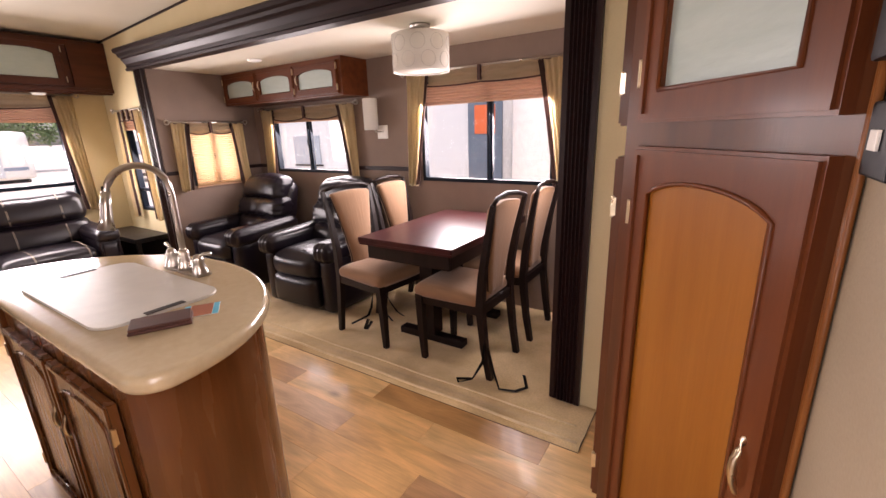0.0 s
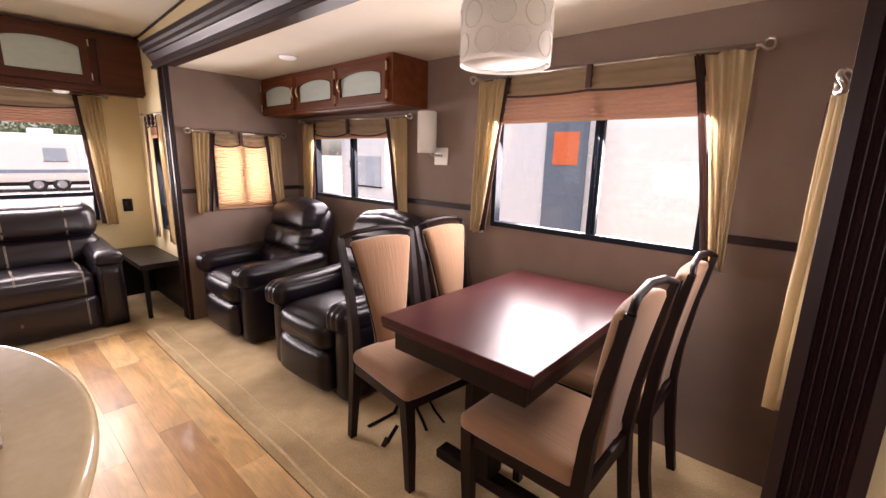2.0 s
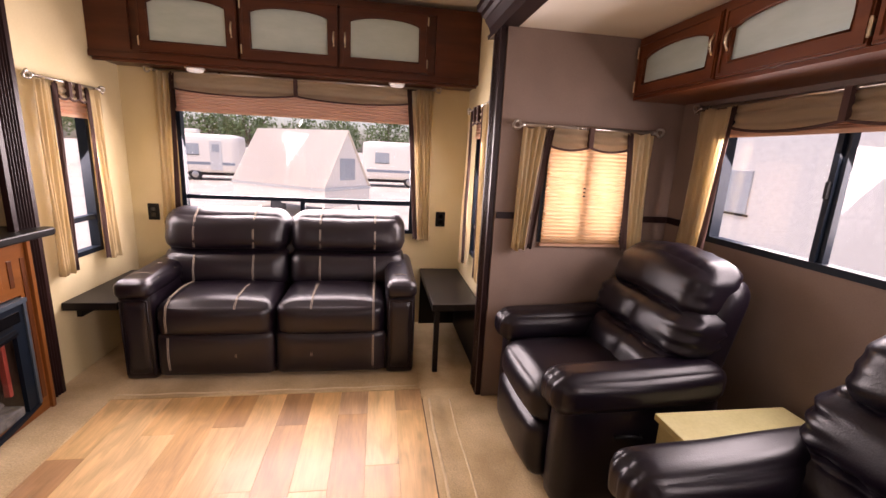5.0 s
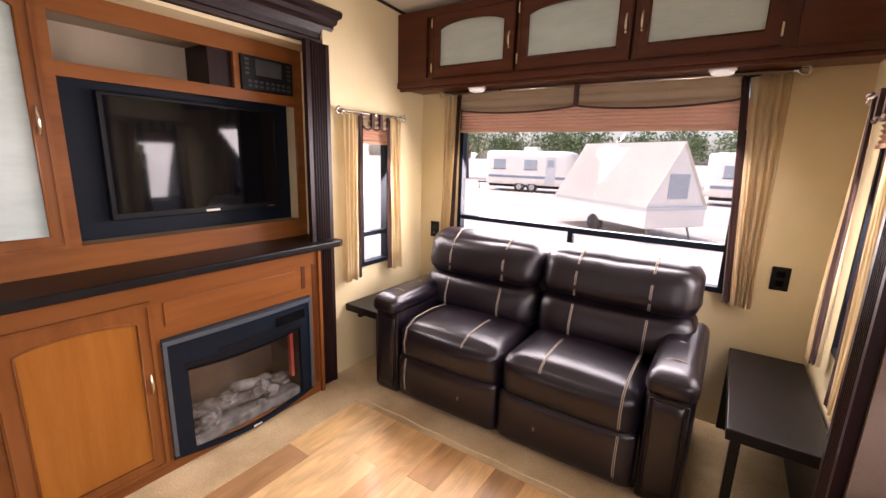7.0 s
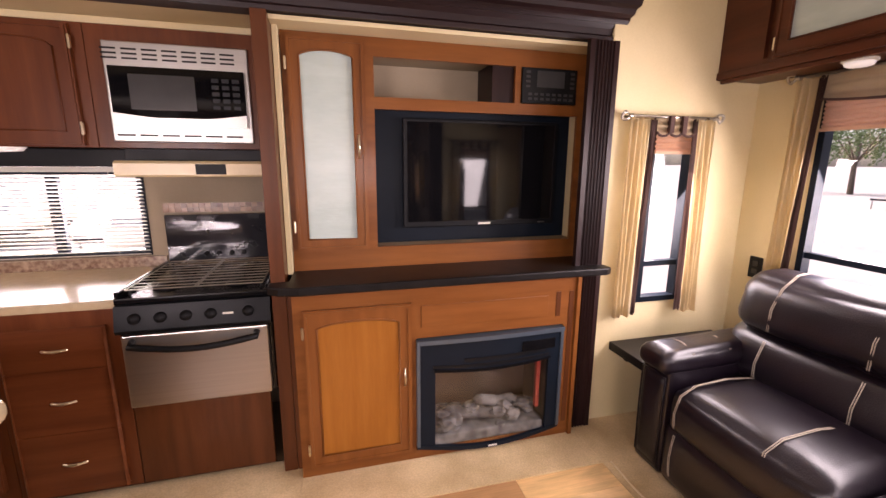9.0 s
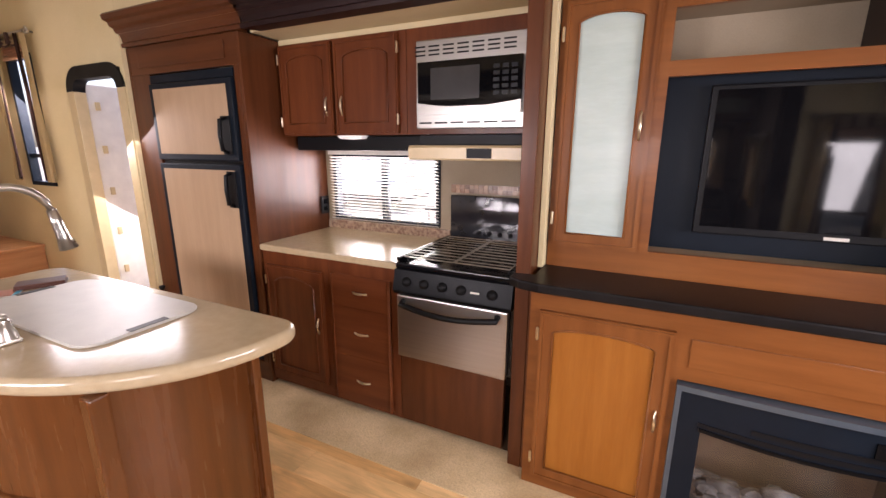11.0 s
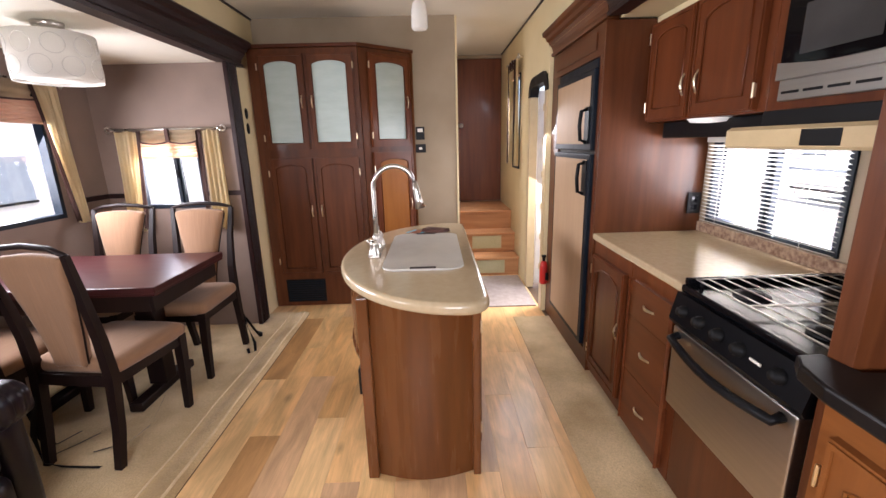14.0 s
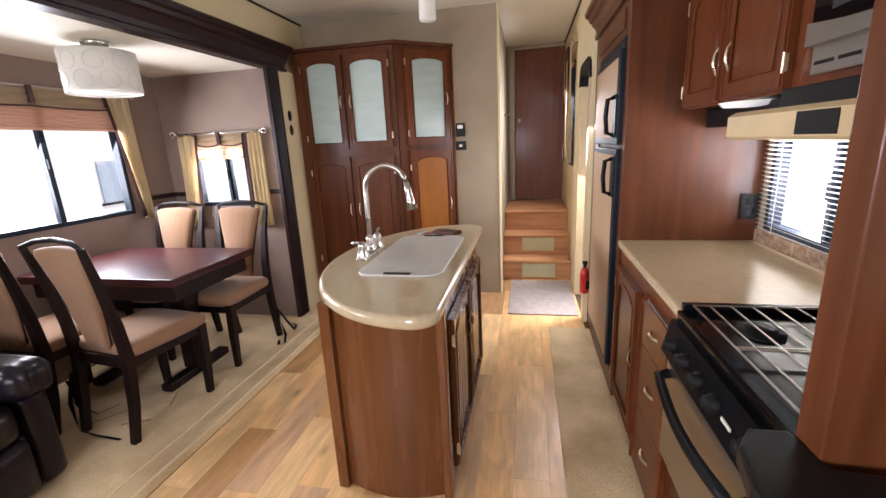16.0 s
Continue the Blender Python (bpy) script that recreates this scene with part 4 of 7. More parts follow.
def sofa():
    e = thing("loveseat", (-5.75, 1.475, 0), "dark brown leather loveseat with cream contrast stitching", "sofa")
    x0, x1, y0, y1 = -6.10, -5.40, 0.663, 2.302      # back, front, arms' outer sides
    a = 0.18
    soft("base", (x0, y0 + 0.02, 0.012), (x1 - 0.02, y1 - 0.02, 0.27), 0.03, LEATHER, e)
    mid = (y0 + y1) / 2
    for lo, hi in ((y0 + a, mid), (mid, y1 - a)):
        soft("footrest", (x1 - 0.10, lo + 0.003, 0.03), (x1 + 0.035, hi - 0.003, 0.30), 0.035, LEATHER, e, "", 9, (0.02, 0, 0.0))
        s = soft("seat_cushion", (x0 + 0.16, lo + 0.003, 0.26), (x1 + 0.03, hi - 0.003, 0.47), 0.06, LEATHER, e, "", 11, (0.03, 0, 0.03))
        lean = lambda v: (v.x - 0.22 * (v.z - 0.45), v.y, v.z)
        lo, hi = (lo - 0.135 if lo < mid - 0.1 else lo), (hi + 0.135 if hi > mid + 0.1 else hi)
        crease = lambda v: (v.x - 0.22 * (v.z - 0.45), v.y + 0.006 * noise.noise(Vector((v.z * 30, v.y * 4, 1))), v.z + 0.010 * noise.noise(Vector((v.y * 7, 0, v.z * 3))))
        b = soft("back_cushion", (x0 + 0.10, lo + 0.004, 0.44), (x0 + 0.34, hi - 0.004, 0.69), 0.07, LEATHER, e, "", 11, (0.04, 0, 0.01), lean)
        h = soft("head_roll", (x0 + 0.10, lo + 0.004, 0.66), (x0 + 0.36, hi - 0.004, 0.925), 0.09, LEATHER, e, "", 14, (0.03, 0, 0.012), crease)
        for f in (0.27, 0.73):
            for o in (-0.0035, 0.0035):
                y = lo + (hi - lo) * f + o
                pts = [(x1 + 0.0365, y, 0.06), (x1 + 0.047, y, 0.10), (x1 + 0.0525, y, 0.165), (x1 + 0.047, y, 0.23), (x1 + 0.038, y, 0.275)]
                tube("stitching", pts, 0.0020, STITCH, e, "cream contrast stitching", 5)
                pts = [(x1 + 0.049, y, 0.31), (x1 + 0.054, y, 0.38), (x1 + 0.031, y, 0.456), (x1 - 0.04, y, 0.493), (x1 - 0.2, y, 0.503), (x1 - 0.36, y, 0.488)]
                tube("stitching", pts, 0.0020, STITCH, s, "cream contrast stitching", 5)
                pts = [lean(Vector(p)) for p in ((x0 + 0.366, y, 0.48), (x0 + 0.383, y, 0.56), (x0 + 0.366, y, 0.655))]
                tube("stitching", pts, 0.0020, STITCH, b, "cream contrast stitching", 5)
                pts = [lean(Vector(p)) for p in ((x0 + 0.373, y, 0.70), (x0 + 0.391, y, 0.80), (x0 + 0.366, y, 0.886), (x0 + 0.30, y, 0.941), (x0 + 0.2, y, 0.951))]
                tube("stitching", pts, 0.0020, STITCH, h, "cream contrast stitching", 5)
    soft("back", (x0, y0 + a * 0.6, 0.2), (x0 + 0.20, y1 - a * 0.6, 0.84), 0.06, LEATHER, e, "", 9, (0, 0, 0), lambda v: (v.x - 0.10 * max(0, v.z - 0.45), v.y, v.z))
    for lo, hi, s in ((y0, y0 + a, -1), (y1 - a, y1, 1)):
        arm = soft("arm", (x0 + 0.08, lo + 0.004, 0.012), (x1 + 0.015, hi - 0.004, 0.54), 0.022, LEATHER, e, "", 10, (0.004, 0.004, 0))
        soft("arm_pad", (x0 + 0.06, lo - 0.003, 0.50), (x1 + 0.050, hi + 0.003, 0.600), 0.042, LEATHER, e, "", 12, (0.006, 0.003, 0.016), lambda v: (v.x, v.y, v.z + 0.06 * max(0, (x1 - 0.25 - v.x))))
        c = (lo + hi) / 2
        pts = [(x1 + 0.021, lo + 0.022, 0.05), (x1 + 0.024, lo + 0.020, 0.30), (x1 + 0.024, lo + 0.022, 0.485), (x1 + 0.024, c, 0.497), (x1 + 0.024, hi - 0.022, 0.485), (x1 + 0.024, hi - 0.020, 0.30), (x1 + 0.021, hi - 0.022, 0.05)]
        tube("piping", pts, 0.004, LEATHER2, arm, "", 6)
        soft("front_panel", (x1 - 0.01, lo + 0.030, 0.05), (x1 + 0.026, hi - 0.030, 0.478), 0.014, LEATHER, arm, "", 6)
        for xx in (x1 - 0.10, x1 - 0.30):
            for o in (-0.0035, 0.0035):
                up = 0.06 * max(0, (x1 - 0.25 - xx))
                pts = [(xx + o, lo - 0.004, 0.545 + up), (xx + o, lo + 0.010, 0.590 + up), (xx + o, lo + 0.04, 0.608 + up), (xx + o, c, 0.6165 + up), (xx + o, hi - 0.04, 0.608 + up), (xx + o, hi - 0.010, 0.590 + up), (xx + o, hi + 0.004, 0.545 + up)]
                tube("stitching", pts, 0.0020, STITCH, arm, "cream contrast stitching", 5)


sofa()


def end_shelf(y0, y1, x0, x1, z, leg):
    e = thing("end_table", ((x0 + x1) / 2, (y0 + y1) / 2, 0), "black wooden end table beside the sofa", "table", "end tables")
    box("top", (x0, y0, z - 0.045), (x1, y1, z), DARKTOP, e, "", 0.004)
    if leg:
        # Two dark sheets added along the walls to darken the space under the top.
        box("back_panel", (x0, y0 + 0.004, 0.006), (x0 + 0.016, y1, z - 0.046), DARKTOP, e, "", 0.002)
        box("side_panel", (x0 + 0.017, y1 - 0.014, 0.006), (x1 - 0.02, y1, z - 0.046), DARKTOP, e, "", 0.002)
        for x, y in leg:
            box("leg", (x - 0.016, y - 0.016, 0.006), (x + 0.016, y + 0.016, z - 0.045), DARKTOP, e)
    else:
        box("cleat", (x0, y0 + 0.002, z - 0.12), (x1 - 0.1, y0 + 0.03, z - 0.045), DARKTOP, e)
        box("leg", (x0 + 0.05, y1 - 0.10, 0.006), (x0 + 0.09, y1 - 0.06, z - 0.045), DARKTOP, e)


end_shelf(2.40, 2.70, -6.19, -5.36, 0.465, [(-5.40, 2.435)])
end_shelf(0.375, 0.645, -6.1, -5.42, 0.462, None)


def outlet(M, x, z, label="black outlet plate on the rear cream wall", mat_=None, parts="outlet"):
    o = M @ Vector((x, 0, z))
    e = thing("wall_outlet", o, label, "outlet", "wall outlets")
    bm = bmesh.new()
    add_box(bm, (x - 0.037, -0.008, z - 0.058), (x + 0.037, 0, z + 0.058), M)
    bmesh.ops.bevel(bm, geom=bm.edges[:], offset=0.003, segments=2, affect="EDGES")
    part("plate", bm, mat_ or BLACK, e)
    for dz in (-0.022, 0.022):
        bm = bmesh.new()
        add_box(bm, (x - 0.016, -0.011, z + dz - 0.014), (x + 0.016, -0.0075, z + dz + 0.014), M)
        part("socket", bm, BLACKG, e)


outlet(side("x", X0, 1), 0.505, 0.86)
outlet(side("x", X0, 1), 2.545, 0.86)
outlet(pose(KX1 - 0.002, 0, 0, 0, 0, -90), 0.20, 1.02, "black wall outlet on the refrigerator cabinet side")


# ---- recliners ----
def recliner(label):
    """Faces -y, centred on its own origin at the floor."""
    e = thing("recliner", (0, 0, 0), label, "recliner", "leather recliners")
    w = 0.39
    soft("base", (-w + 0.03, -0.34, 0.012), (w - 0.03, 0.33, 0.28), 0.03, LEATHER2, e)
    for s in (-1, 1):
        a, b = sorted((s * (w - 0.15), s * w))
        soft("arm", (a + 0.012, -0.36, 0.012), (b - 0.008, 0.30, 0.47), 0.045, LEATHER2, e, "", 8, (0.008, 0.01, 0))
        soft("arm_pad", (a - 0.012, -0.40, 0.42), (b + 0.014, 0.30, 0.575), 0.06, LEATHER2, e, "", 18, (0.010, 0.012, 0.010), lambda v: (v.x, v.y + (0.006 * math.sin(v.x * 150) if v.y < -0.35 else 0), v.z + 0.06 * max(0, v.y + 0.1)))
    i = w - 0.145
    soft("footrest", (-i, -0.405, 0.04), (i, -0.28, 0.29), 0.045, LEATHER2, e, "", 10, (0, 0.025, 0))
    soft("seat_cushion", (-i, -0.40, 0.27), (i, 0.20, 0.46), 0.07, LEATHER2, e, "", 11, (0, 0.025, 0.03))
    lean = lambda v: (v.x, v.y + 0.30 * (v.z - 0.42), v.z)
    soft("back", (-w + 0.06, 0.15, 0.25), (w - 0.06, 0.32, 0.90), 0.08, LEATHER2, e, "", 10, (0, 0, 0.02), lambda v: (v.x * (1 - 0.22 * max(0, v.z - 0.6)), v.y + 0.30 * (v.z - 0.42), v.z))
    tiers = ((0.40, 0.610, 0.035, 0.335), (0.585, 0.790, 0.045, 0.330), (0.760, 0.985, 0.050, 0.295))
    for k, (za, zb, front, hw) in enumerate(tiers):
        zc, hz = (za + zb) / 2, (zb - za) / 2

        def gather(v, zc=zc, hz=hz, k=k, hw=hw):
            """Cloth drawn in at the seams, the sides and the middle."""
            e1 = min(1, abs(v.z - zc) / hz) ** 3 * (1 if k < 2 else 0.35)
            e2 = min(1, abs(v.x) / hw) ** 6
            d = 0.014 * e1 * math.sin(v.x * 74 + 3 * noise.noise(Vector((v.x * 6, k, 0)))) + (0.015 if k < 2 else 0.006) * e2 * math.sin(v.z * 125 + k)
            d += 0.004 * noise.noise(Vector((v.x * 7, v.z * 9, k * 3))) + 0.014 * math.exp(-(v.x / 0.022) ** 2) * (k < 2)
            top = max(0, v.z - 0.80)
            return (v.x * (1 - 1.2 * top * top), v.y + 0.30 * (v.z - 0.42) + d, v.z - 0.16 * abs(v.x) ** 1.6 * (k == 2) - 0.03 * abs(v.x) + 0.007 * noise.noise(Vector((v.x * 8, 0, k))))
        soft(("lumbar_roll", "back_roll", "head_roll")[k], (-hw, front, za), (hw, 0.26, zb), 0.075, LEATHER2, e, "", 28, (0, 0.025, 0.006), gather)
    bm = bmesh.new()
    tube_bm(bm, [(w - 0.004, -0.05, 0.33), (w + 0.012, -0.05, 0.33), (w + 0.014, -0.10, 0.34), (w + 0.014, -0.16, 0.34)], 0.008)
    part("lever", bm, BLACK, e, "", True)
    return e


r1 = recliner("dark brown leather recliner beside the dinette")
r1.matrix_basis = pose(-3.55, 3.125, 0.014, 0, 0, 2)
r2 = copy_thing(r1, pose(-4.645, 3.10, 0.014, 0, 0, 1))
r2["label"] = "dark brown leather recliner in the slide-out corner"


def side_table():
    e = thing("side_table", (-4.09, 3.30, 0.014), "small pale yellow side table between two leather recliners", "table")
    x0, x1, y0, y1, z = -4.205, -3.985, 3.065, 3.60, 0.475
    box("top", (x0, y0, z - 0.025), (x1, y1, z), SIDEY, e, "", 0.004)
    box("front_panel", (x0 + 0.015, y0 + 0.012, 0.016), (x1 - 0.015, y0 + 0.028, z - 0.026), SIDEY, e, "", 0.002)
    for xa in (x0 + 0.015, x1 - 0.031):
        box("side_panel", (xa, y0 + 0.029, 0.016), (xa + 0.016, y1 - 0.01, z - 0.026), SIDEY, e, "", 0.002)


side_table()


# ---- dinette ----
def dining_table():
    e = thing("dining_table", (-2.315, 3.09, 0.014), "dark mahogany dining table with a glossy top", "table")
    x0, x1, y0, y1 = -2.65, -1.975, 2.578, 3.60
    box("tabletop", (x0, y0, 0.715), (x1, y1, 0.748), TABLEW, e, "", 0.006)
    box("top_rim", (x0 + 0.004, y0 + 0.004, 0.702), (x1 - 0.004, y1 - 0.004, 0.715), TABLEW, e, "", 0.003)
    for lo, hi in (((x0 + 0.04, y0 + 0.04, 0.61), (x1 - 0.04, y0 + 0.06, 0.702)), ((x0 + 0.04, y1 - 0.06, 0.61), (x1 - 0.04, y1 - 0.04, 0.702)),
                   ((x0 + 0.04, y0 + 0.06, 0.61), (x0 + 0.06, y1 - 0.06, 0.702)), ((x1 - 0.06, y0 + 0.06, 0.61), (x1 - 0.04, y1 - 0.06, 0.702))):
        box("apron", lo, hi, CHAIRW, e)
    for y in (2.86, 3.36):
        box("column", (-2.365, y - 0.05, 0.07), (-2.265, y + 0.05, 0.702), CHAIRW, e, "", 0.006)
        prism("foot", [(-2.56, y - 0.035), (-2.07, y - 0.035), (-2.07, y + 0.035), (-2.56, y + 0.035)], 0.016, 0.07, CHAIRW, e, "", 0.01)
    box("stretcher", (-2.34, 2.91, 0.22), (-2.29, 3.31, 0.30), CHAIRW, e)


dining_table()


def dining_chair(label):
    """Faces -y, origin at the floor under the seat's middle."""
    e = thing("dining_chair", (0, 0, 0), label, "chair", "chairs round the dining table")
    for s in (-1, 1):
        bm = bmesh.new()
        tube_bm(bm, [(s * 0.165, -0.20, 0.0), (s * 0.175, -0.205, 0.22), (s * 0.185, -0.20, 0.43)], [0.022, 0.028, 0.032], 4)
        part("front_leg", bm, CHAIRW, e)
        bm = bmesh.new()
        pts = [(s * 0.175, 0.255, 0.0), (s * 0.18, 0.225, 0.18), (s * 0.18, 0.20, 0.42), (s * 0.178, 0.212, 0.60), (s * 0.182, 0.245, 0.80), (s * 0.195, 0.285, 0.985)]
        tube_bm(bm, pts, [0.023, 0.026, 0.030, 0.027, 0.022, 0.016], 4)
        part("back_post", bm, CHAIRW, e)
        box("side_rail", (s * 0.183 - 0.012, -0.18, 0.375), (s * 0.183 + 0.012, 0.20, 0.43), CHAIRW, e)
    box("front_rail", (-0.17, -0.213, 0.375), (0.17, -0.190, 0.43), CHAIRW, e)
    box("rear_rail", (-0.165, 0.19, 0.375), (0.165, 0.212, 0.43), CHAIRW, e)
    soft("seat", (-0.215, -0.235, 0.42), (0.215, 0.195, 0.49), 0.032, SUEDE, e, "", 12, (0, 0, 0.022), lambda v: (v.x * (1 - 0.10 * (v.y + 0.2)), v.y, v.z))
    # padded back, waisted, following the rake of the posts
    def rake(z):
        return 0.195 + 0.075 * max(0, (z - 0.5) / 0.5) ** 1.5

    def shape(v):
        t = (v.z - 0.50) / 0.47
        w = 0.44 + 0.56 * max(0, min(1, t)) ** 1.15
        return (v.x * w, v.y + rake(v.z) - 0.02 * math.cos(v.x / 0.17 * 1.2), v.z + 0.018 * math.cos(v.x / 0.17 * 1.5) * max(0, t))
    soft("backrest", (-0.165, -0.022, 0.46), (0.165, 0.028, 0.965), 0.02, SUEDE, e, "", 14, (0, 0.012, 0), shape)
    for sx in (-1, 1):
        pts = []
        for i in range(13):
            z = 0.475 + 0.475 * i / 12
            t = (z - 0.50) / 0.47
            pts.append((sx * 0.166 * (0.44 + 0.56 * max(0, min(1, t)) ** 1.15), rake(z) - 0.006, z))
        tube("piping", pts, 0.0045, CHAIRW, e, "dark piping along the cushion", 6)
    bm = bmesh.new()
    pts = [(-0.20, 0.287, 0.985), (-0.12, 0.272, 1.008), (0, 0.265, 1.018), (0.12, 0.272, 1.008), (0.20, 0.287, 0.985)]
    tube_bm(bm, pts, [0.010, 0.012, 0.013, 0.012, 0.010], 12)
    part("top_rail", bm, CHAIRW, e, "", True)
    return e


ch = dining_chair("dark wood dining chair with tan suede seat, beside a recliner")
ch.matrix_basis = pose(-2.69, 2.80, 0.014, 0, 0, 83)
c2 = copy_thing(ch, pose(-2.72, 3.31, 0.014, 0, 0, 90))
c3 = copy_thing(ch, pose(-2.02, 2.80, 0.014, 0, 0, -91))
c4 = copy_thing(ch, pose(-2.00, 3.33, 0.014, 0, 0, -90))
c2["label"] = "dark wood dining chair with tan suede seat, under the window"
c3["label"] = c4["label"] = "dark wood dining chair with tan suede seat, by the pantry end"


def strap(pts, label="black webbing strap hanging off a chair leg"):
    e = thing("strap", pts[0], label, "strap", "loose straps")
    bm = bmesh.new()
    L, R = [], []
    P = [Vector(p) for p in pts]
    for i, p in enumerate(P):
        d = (P[min(i + 1, len(P) - 1)] - P[max(i - 1, 0)]).normalized()
        u = d.cross(Vector((0.3, 0.2, 1))).normalized() * 0.010
        L.append(bm.verts.new(p + u))
        R.append(bm.verts.new(p - u))
    for i in range(len(P) - 1):
        bm.faces.new((L[i], L[i + 1], R[i + 1], R[i]))
    bmesh.ops.solidify(bm, geom=bm.faces[:], thickness=0.003)
    part("webbing", bm, BLACK, e)


strap([(-1.79, 2.60, 0.25), (-1.79, 2.58, 0.14), (-1.83, 2.53, 0.05), (-1.90, 2.50, 0.022), (-1.93, 2.53, 0.02), (-1.86, 2.57, 0.02)])
strap([(-1.77, 2.60, 0.22), (-1.72, 2.57, 0.10), (-1.68, 2.55, 0.024), (-1.60, 2.58, 0.02), (-1.56, 2.64, 0.02), (-1.60, 2.70, 0.05)])
strap([(-2.93, 2.98, 0.36), (-2.96, 3.00, 0.20), (-2.97, 2.98, 0.06), (-2.95, 2.92, 0.022), (-2.955, 2.83, 0.020), (-2.96, 2.75, 0.020)])
strap([(-2.90, 3.02, 0.34), (-2.90, 3.05, 0.16), (-2.88, 3.02, 0.03), (-2.80, 2.98, 0.020), (-2.72, 2.93, 0.020)])
strap([(-2.92, 3.04, 0.30), (-2.86, 3.07, 0.10), (-2.80, 3.08, 0.022), (-2.70, 3.04, 0.020)])
strap([(-2.66, 2.62, 0.18), (-2.74, 2.66, 0.07), (-2.80, 2.74, 0.02), (-2.86, 2.86, 0.02)])


def slide_cabinet():
    M = pose(0, SY - 0.002, 0)
    d = -0.30
    e = thing("overhead_cabinet", (-4.25, 3.50, 1.68), "dark cherry overhead cabinet with three arched frosted doors", "cabinet")
    x0, x1, z0, z1 = SX0 + 0.002, -3.44, 1.665, SZ - 0.003
    boards(e, CHERRY_X, (((x0, d, z0), (x1, 0, z0 + 0.02)), ((x1 - 0.02, d, z0 + 0.02), (x1, 0, z1)), ((x0, d, z0 + 0.02), (x0 + 0.02, 0, z1)), ((x0 + 0.02, d, z1 - 0.03), (x1 - 0.02, 0, z1)), ((x0 + 0.02, d + 0.001, z0 + 0.02), (x1 - 0.02, d + 0.02, z1 - 0.03))), M)
    D = M @ pose(0, d, 0)
    n, a, b = 3, x0 + 0.03, x1 - 0.03
    w = (b - a) / n
    for i in range(n):
        hx = (a + w * (i + 1) - 0.035) if i == 0 else (a + w * i + 0.04)
        cab_door(D, a + w * i + 0.006, a + w * (i + 1) - 0.006, z0 + 0.015, z1 - 0.03, e, CHERRY_X, CHERRY, 0.045, True, (hx, (z0 + z1) / 2, 0.09), a + w * (i + 1) - 0.004 if i else a + w * i + 0.004, 0.05)


slide_cabinet()


def pendant():
    x, y = -2.405, 2.985
    e = thing("ceiling_lamp", (x, y, SZ), "round white drum ceiling lamp with circle pattern", "lamp")
    lathe("canopy", [(0.02, -0.035), (0.055, -0.03), (0.062, -0.012), (0.062, -0.001)], (x, y, SZ), NICKEL, e)
    lathe("stem", [(0.008, -0.06), (0.008, -0.03)], (x, y, SZ), NICKEL, e, "", 12)
    bm = bmesh.new()
    r, z0, z1, n = 0.168, 1.70, 1.905, 48
    a = [[bm.verts.new((x + rr * math.cos(2 * math.pi * k / n), y + rr * math.sin(2 * math.pi * k / n), z)) for k in range(n)] for rr, z in ((r, z0), (r, z1), (r - 0.004, z1), (r - 0.004, z0))]
    for i in range(4):
        p, q = a[i], a[(i + 1) % 4]
        for k in range(n):
            bm.faces.new((p[k], p[(k + 1) % n], q[(k + 1) % n], q[k]))
    sh = part("shade", bm, SHADEW, e, "white fabric drum shade", True)
    lathe("diffuser", [(0.0, z0 + 0.012), (r - 0.006, z0 + 0.012), (r - 0.006, z0 + 0.016), (0.0, z0 + 0.016)], (x, y, 0), SHADEW, e, "", 32, None, False)
    for k in range(9):
        for cz, off in ((1.755, 0), (1.845, 0.5)):
            ang = 2 * math.pi * (k + off) / 9
            bm = bmesh.new()
            pts = []
            for i in range(21):
                t = 2 * math.pi * i / 20
                u, v = 0.042 * math.cos(t), 0.042 * math.sin(t)
                pts.append((x + (r + 0.001) * math.cos(ang + u / r), y + (r + 0.001) * math.sin(ang + u / r), cz + v))
            tube_bm(bm, pts, 0.0022, 4)
            part("ring_motif", bm, SHADEG, sh)


pendant()


def sconce():
    e = thing("wall_sconce", (-3.31, SY, 1.36), "white half-cylinder wall sconce on a white bracket", "lamp")
    box("plate", (-3.36, SY - 0.012, 1.31), (-3.25, SY - 0.001, 1.42), WHITE, e, "", 0.003)
    tube("arm", [(-3.315, SY - 0.01, 1.37), (-3.325, SY - 0.07, 1.37), (-3.345, SY - 0.09, 1.40)], 0.007, NICKEL, e)
    lathe("shade", [(0.055, 0.0), (0.060, 0.004), (0.060, 0.25), (0.055, 0.254), (0.05, 0.25), (0.05, 0.004)], (-3.36, SY - 0.085, 1.385), SHADEW, e, "white fabric shade")
    lathe("switch", [(0.004, 0), (0.005, 0.02)], (-3.28, SY - 0.032, 1.36), NICKEL, e, "", 8)


sconce()
for x, y, z in ((-4.1, 3.05, SZ), ):
    p = thing("puck_light", (x, y, z), "round white puck light in the slide-out ceiling", "light", "puck lights")
    lathe("lens", [(0.04, -0.014), (0.05, -0.010), (0.055, -0.001)], (x, y, z), FIXTW, p)
    lathe("ring", [(0.056, -0.001), (0.065, -0.004), (0.066, -0.001)], (x, y, z), WHITE, p, "", 24, None, False)


# ---- kitchen side ----
def K(y):
    return pose(0, y, 0, 0, 0, 180)


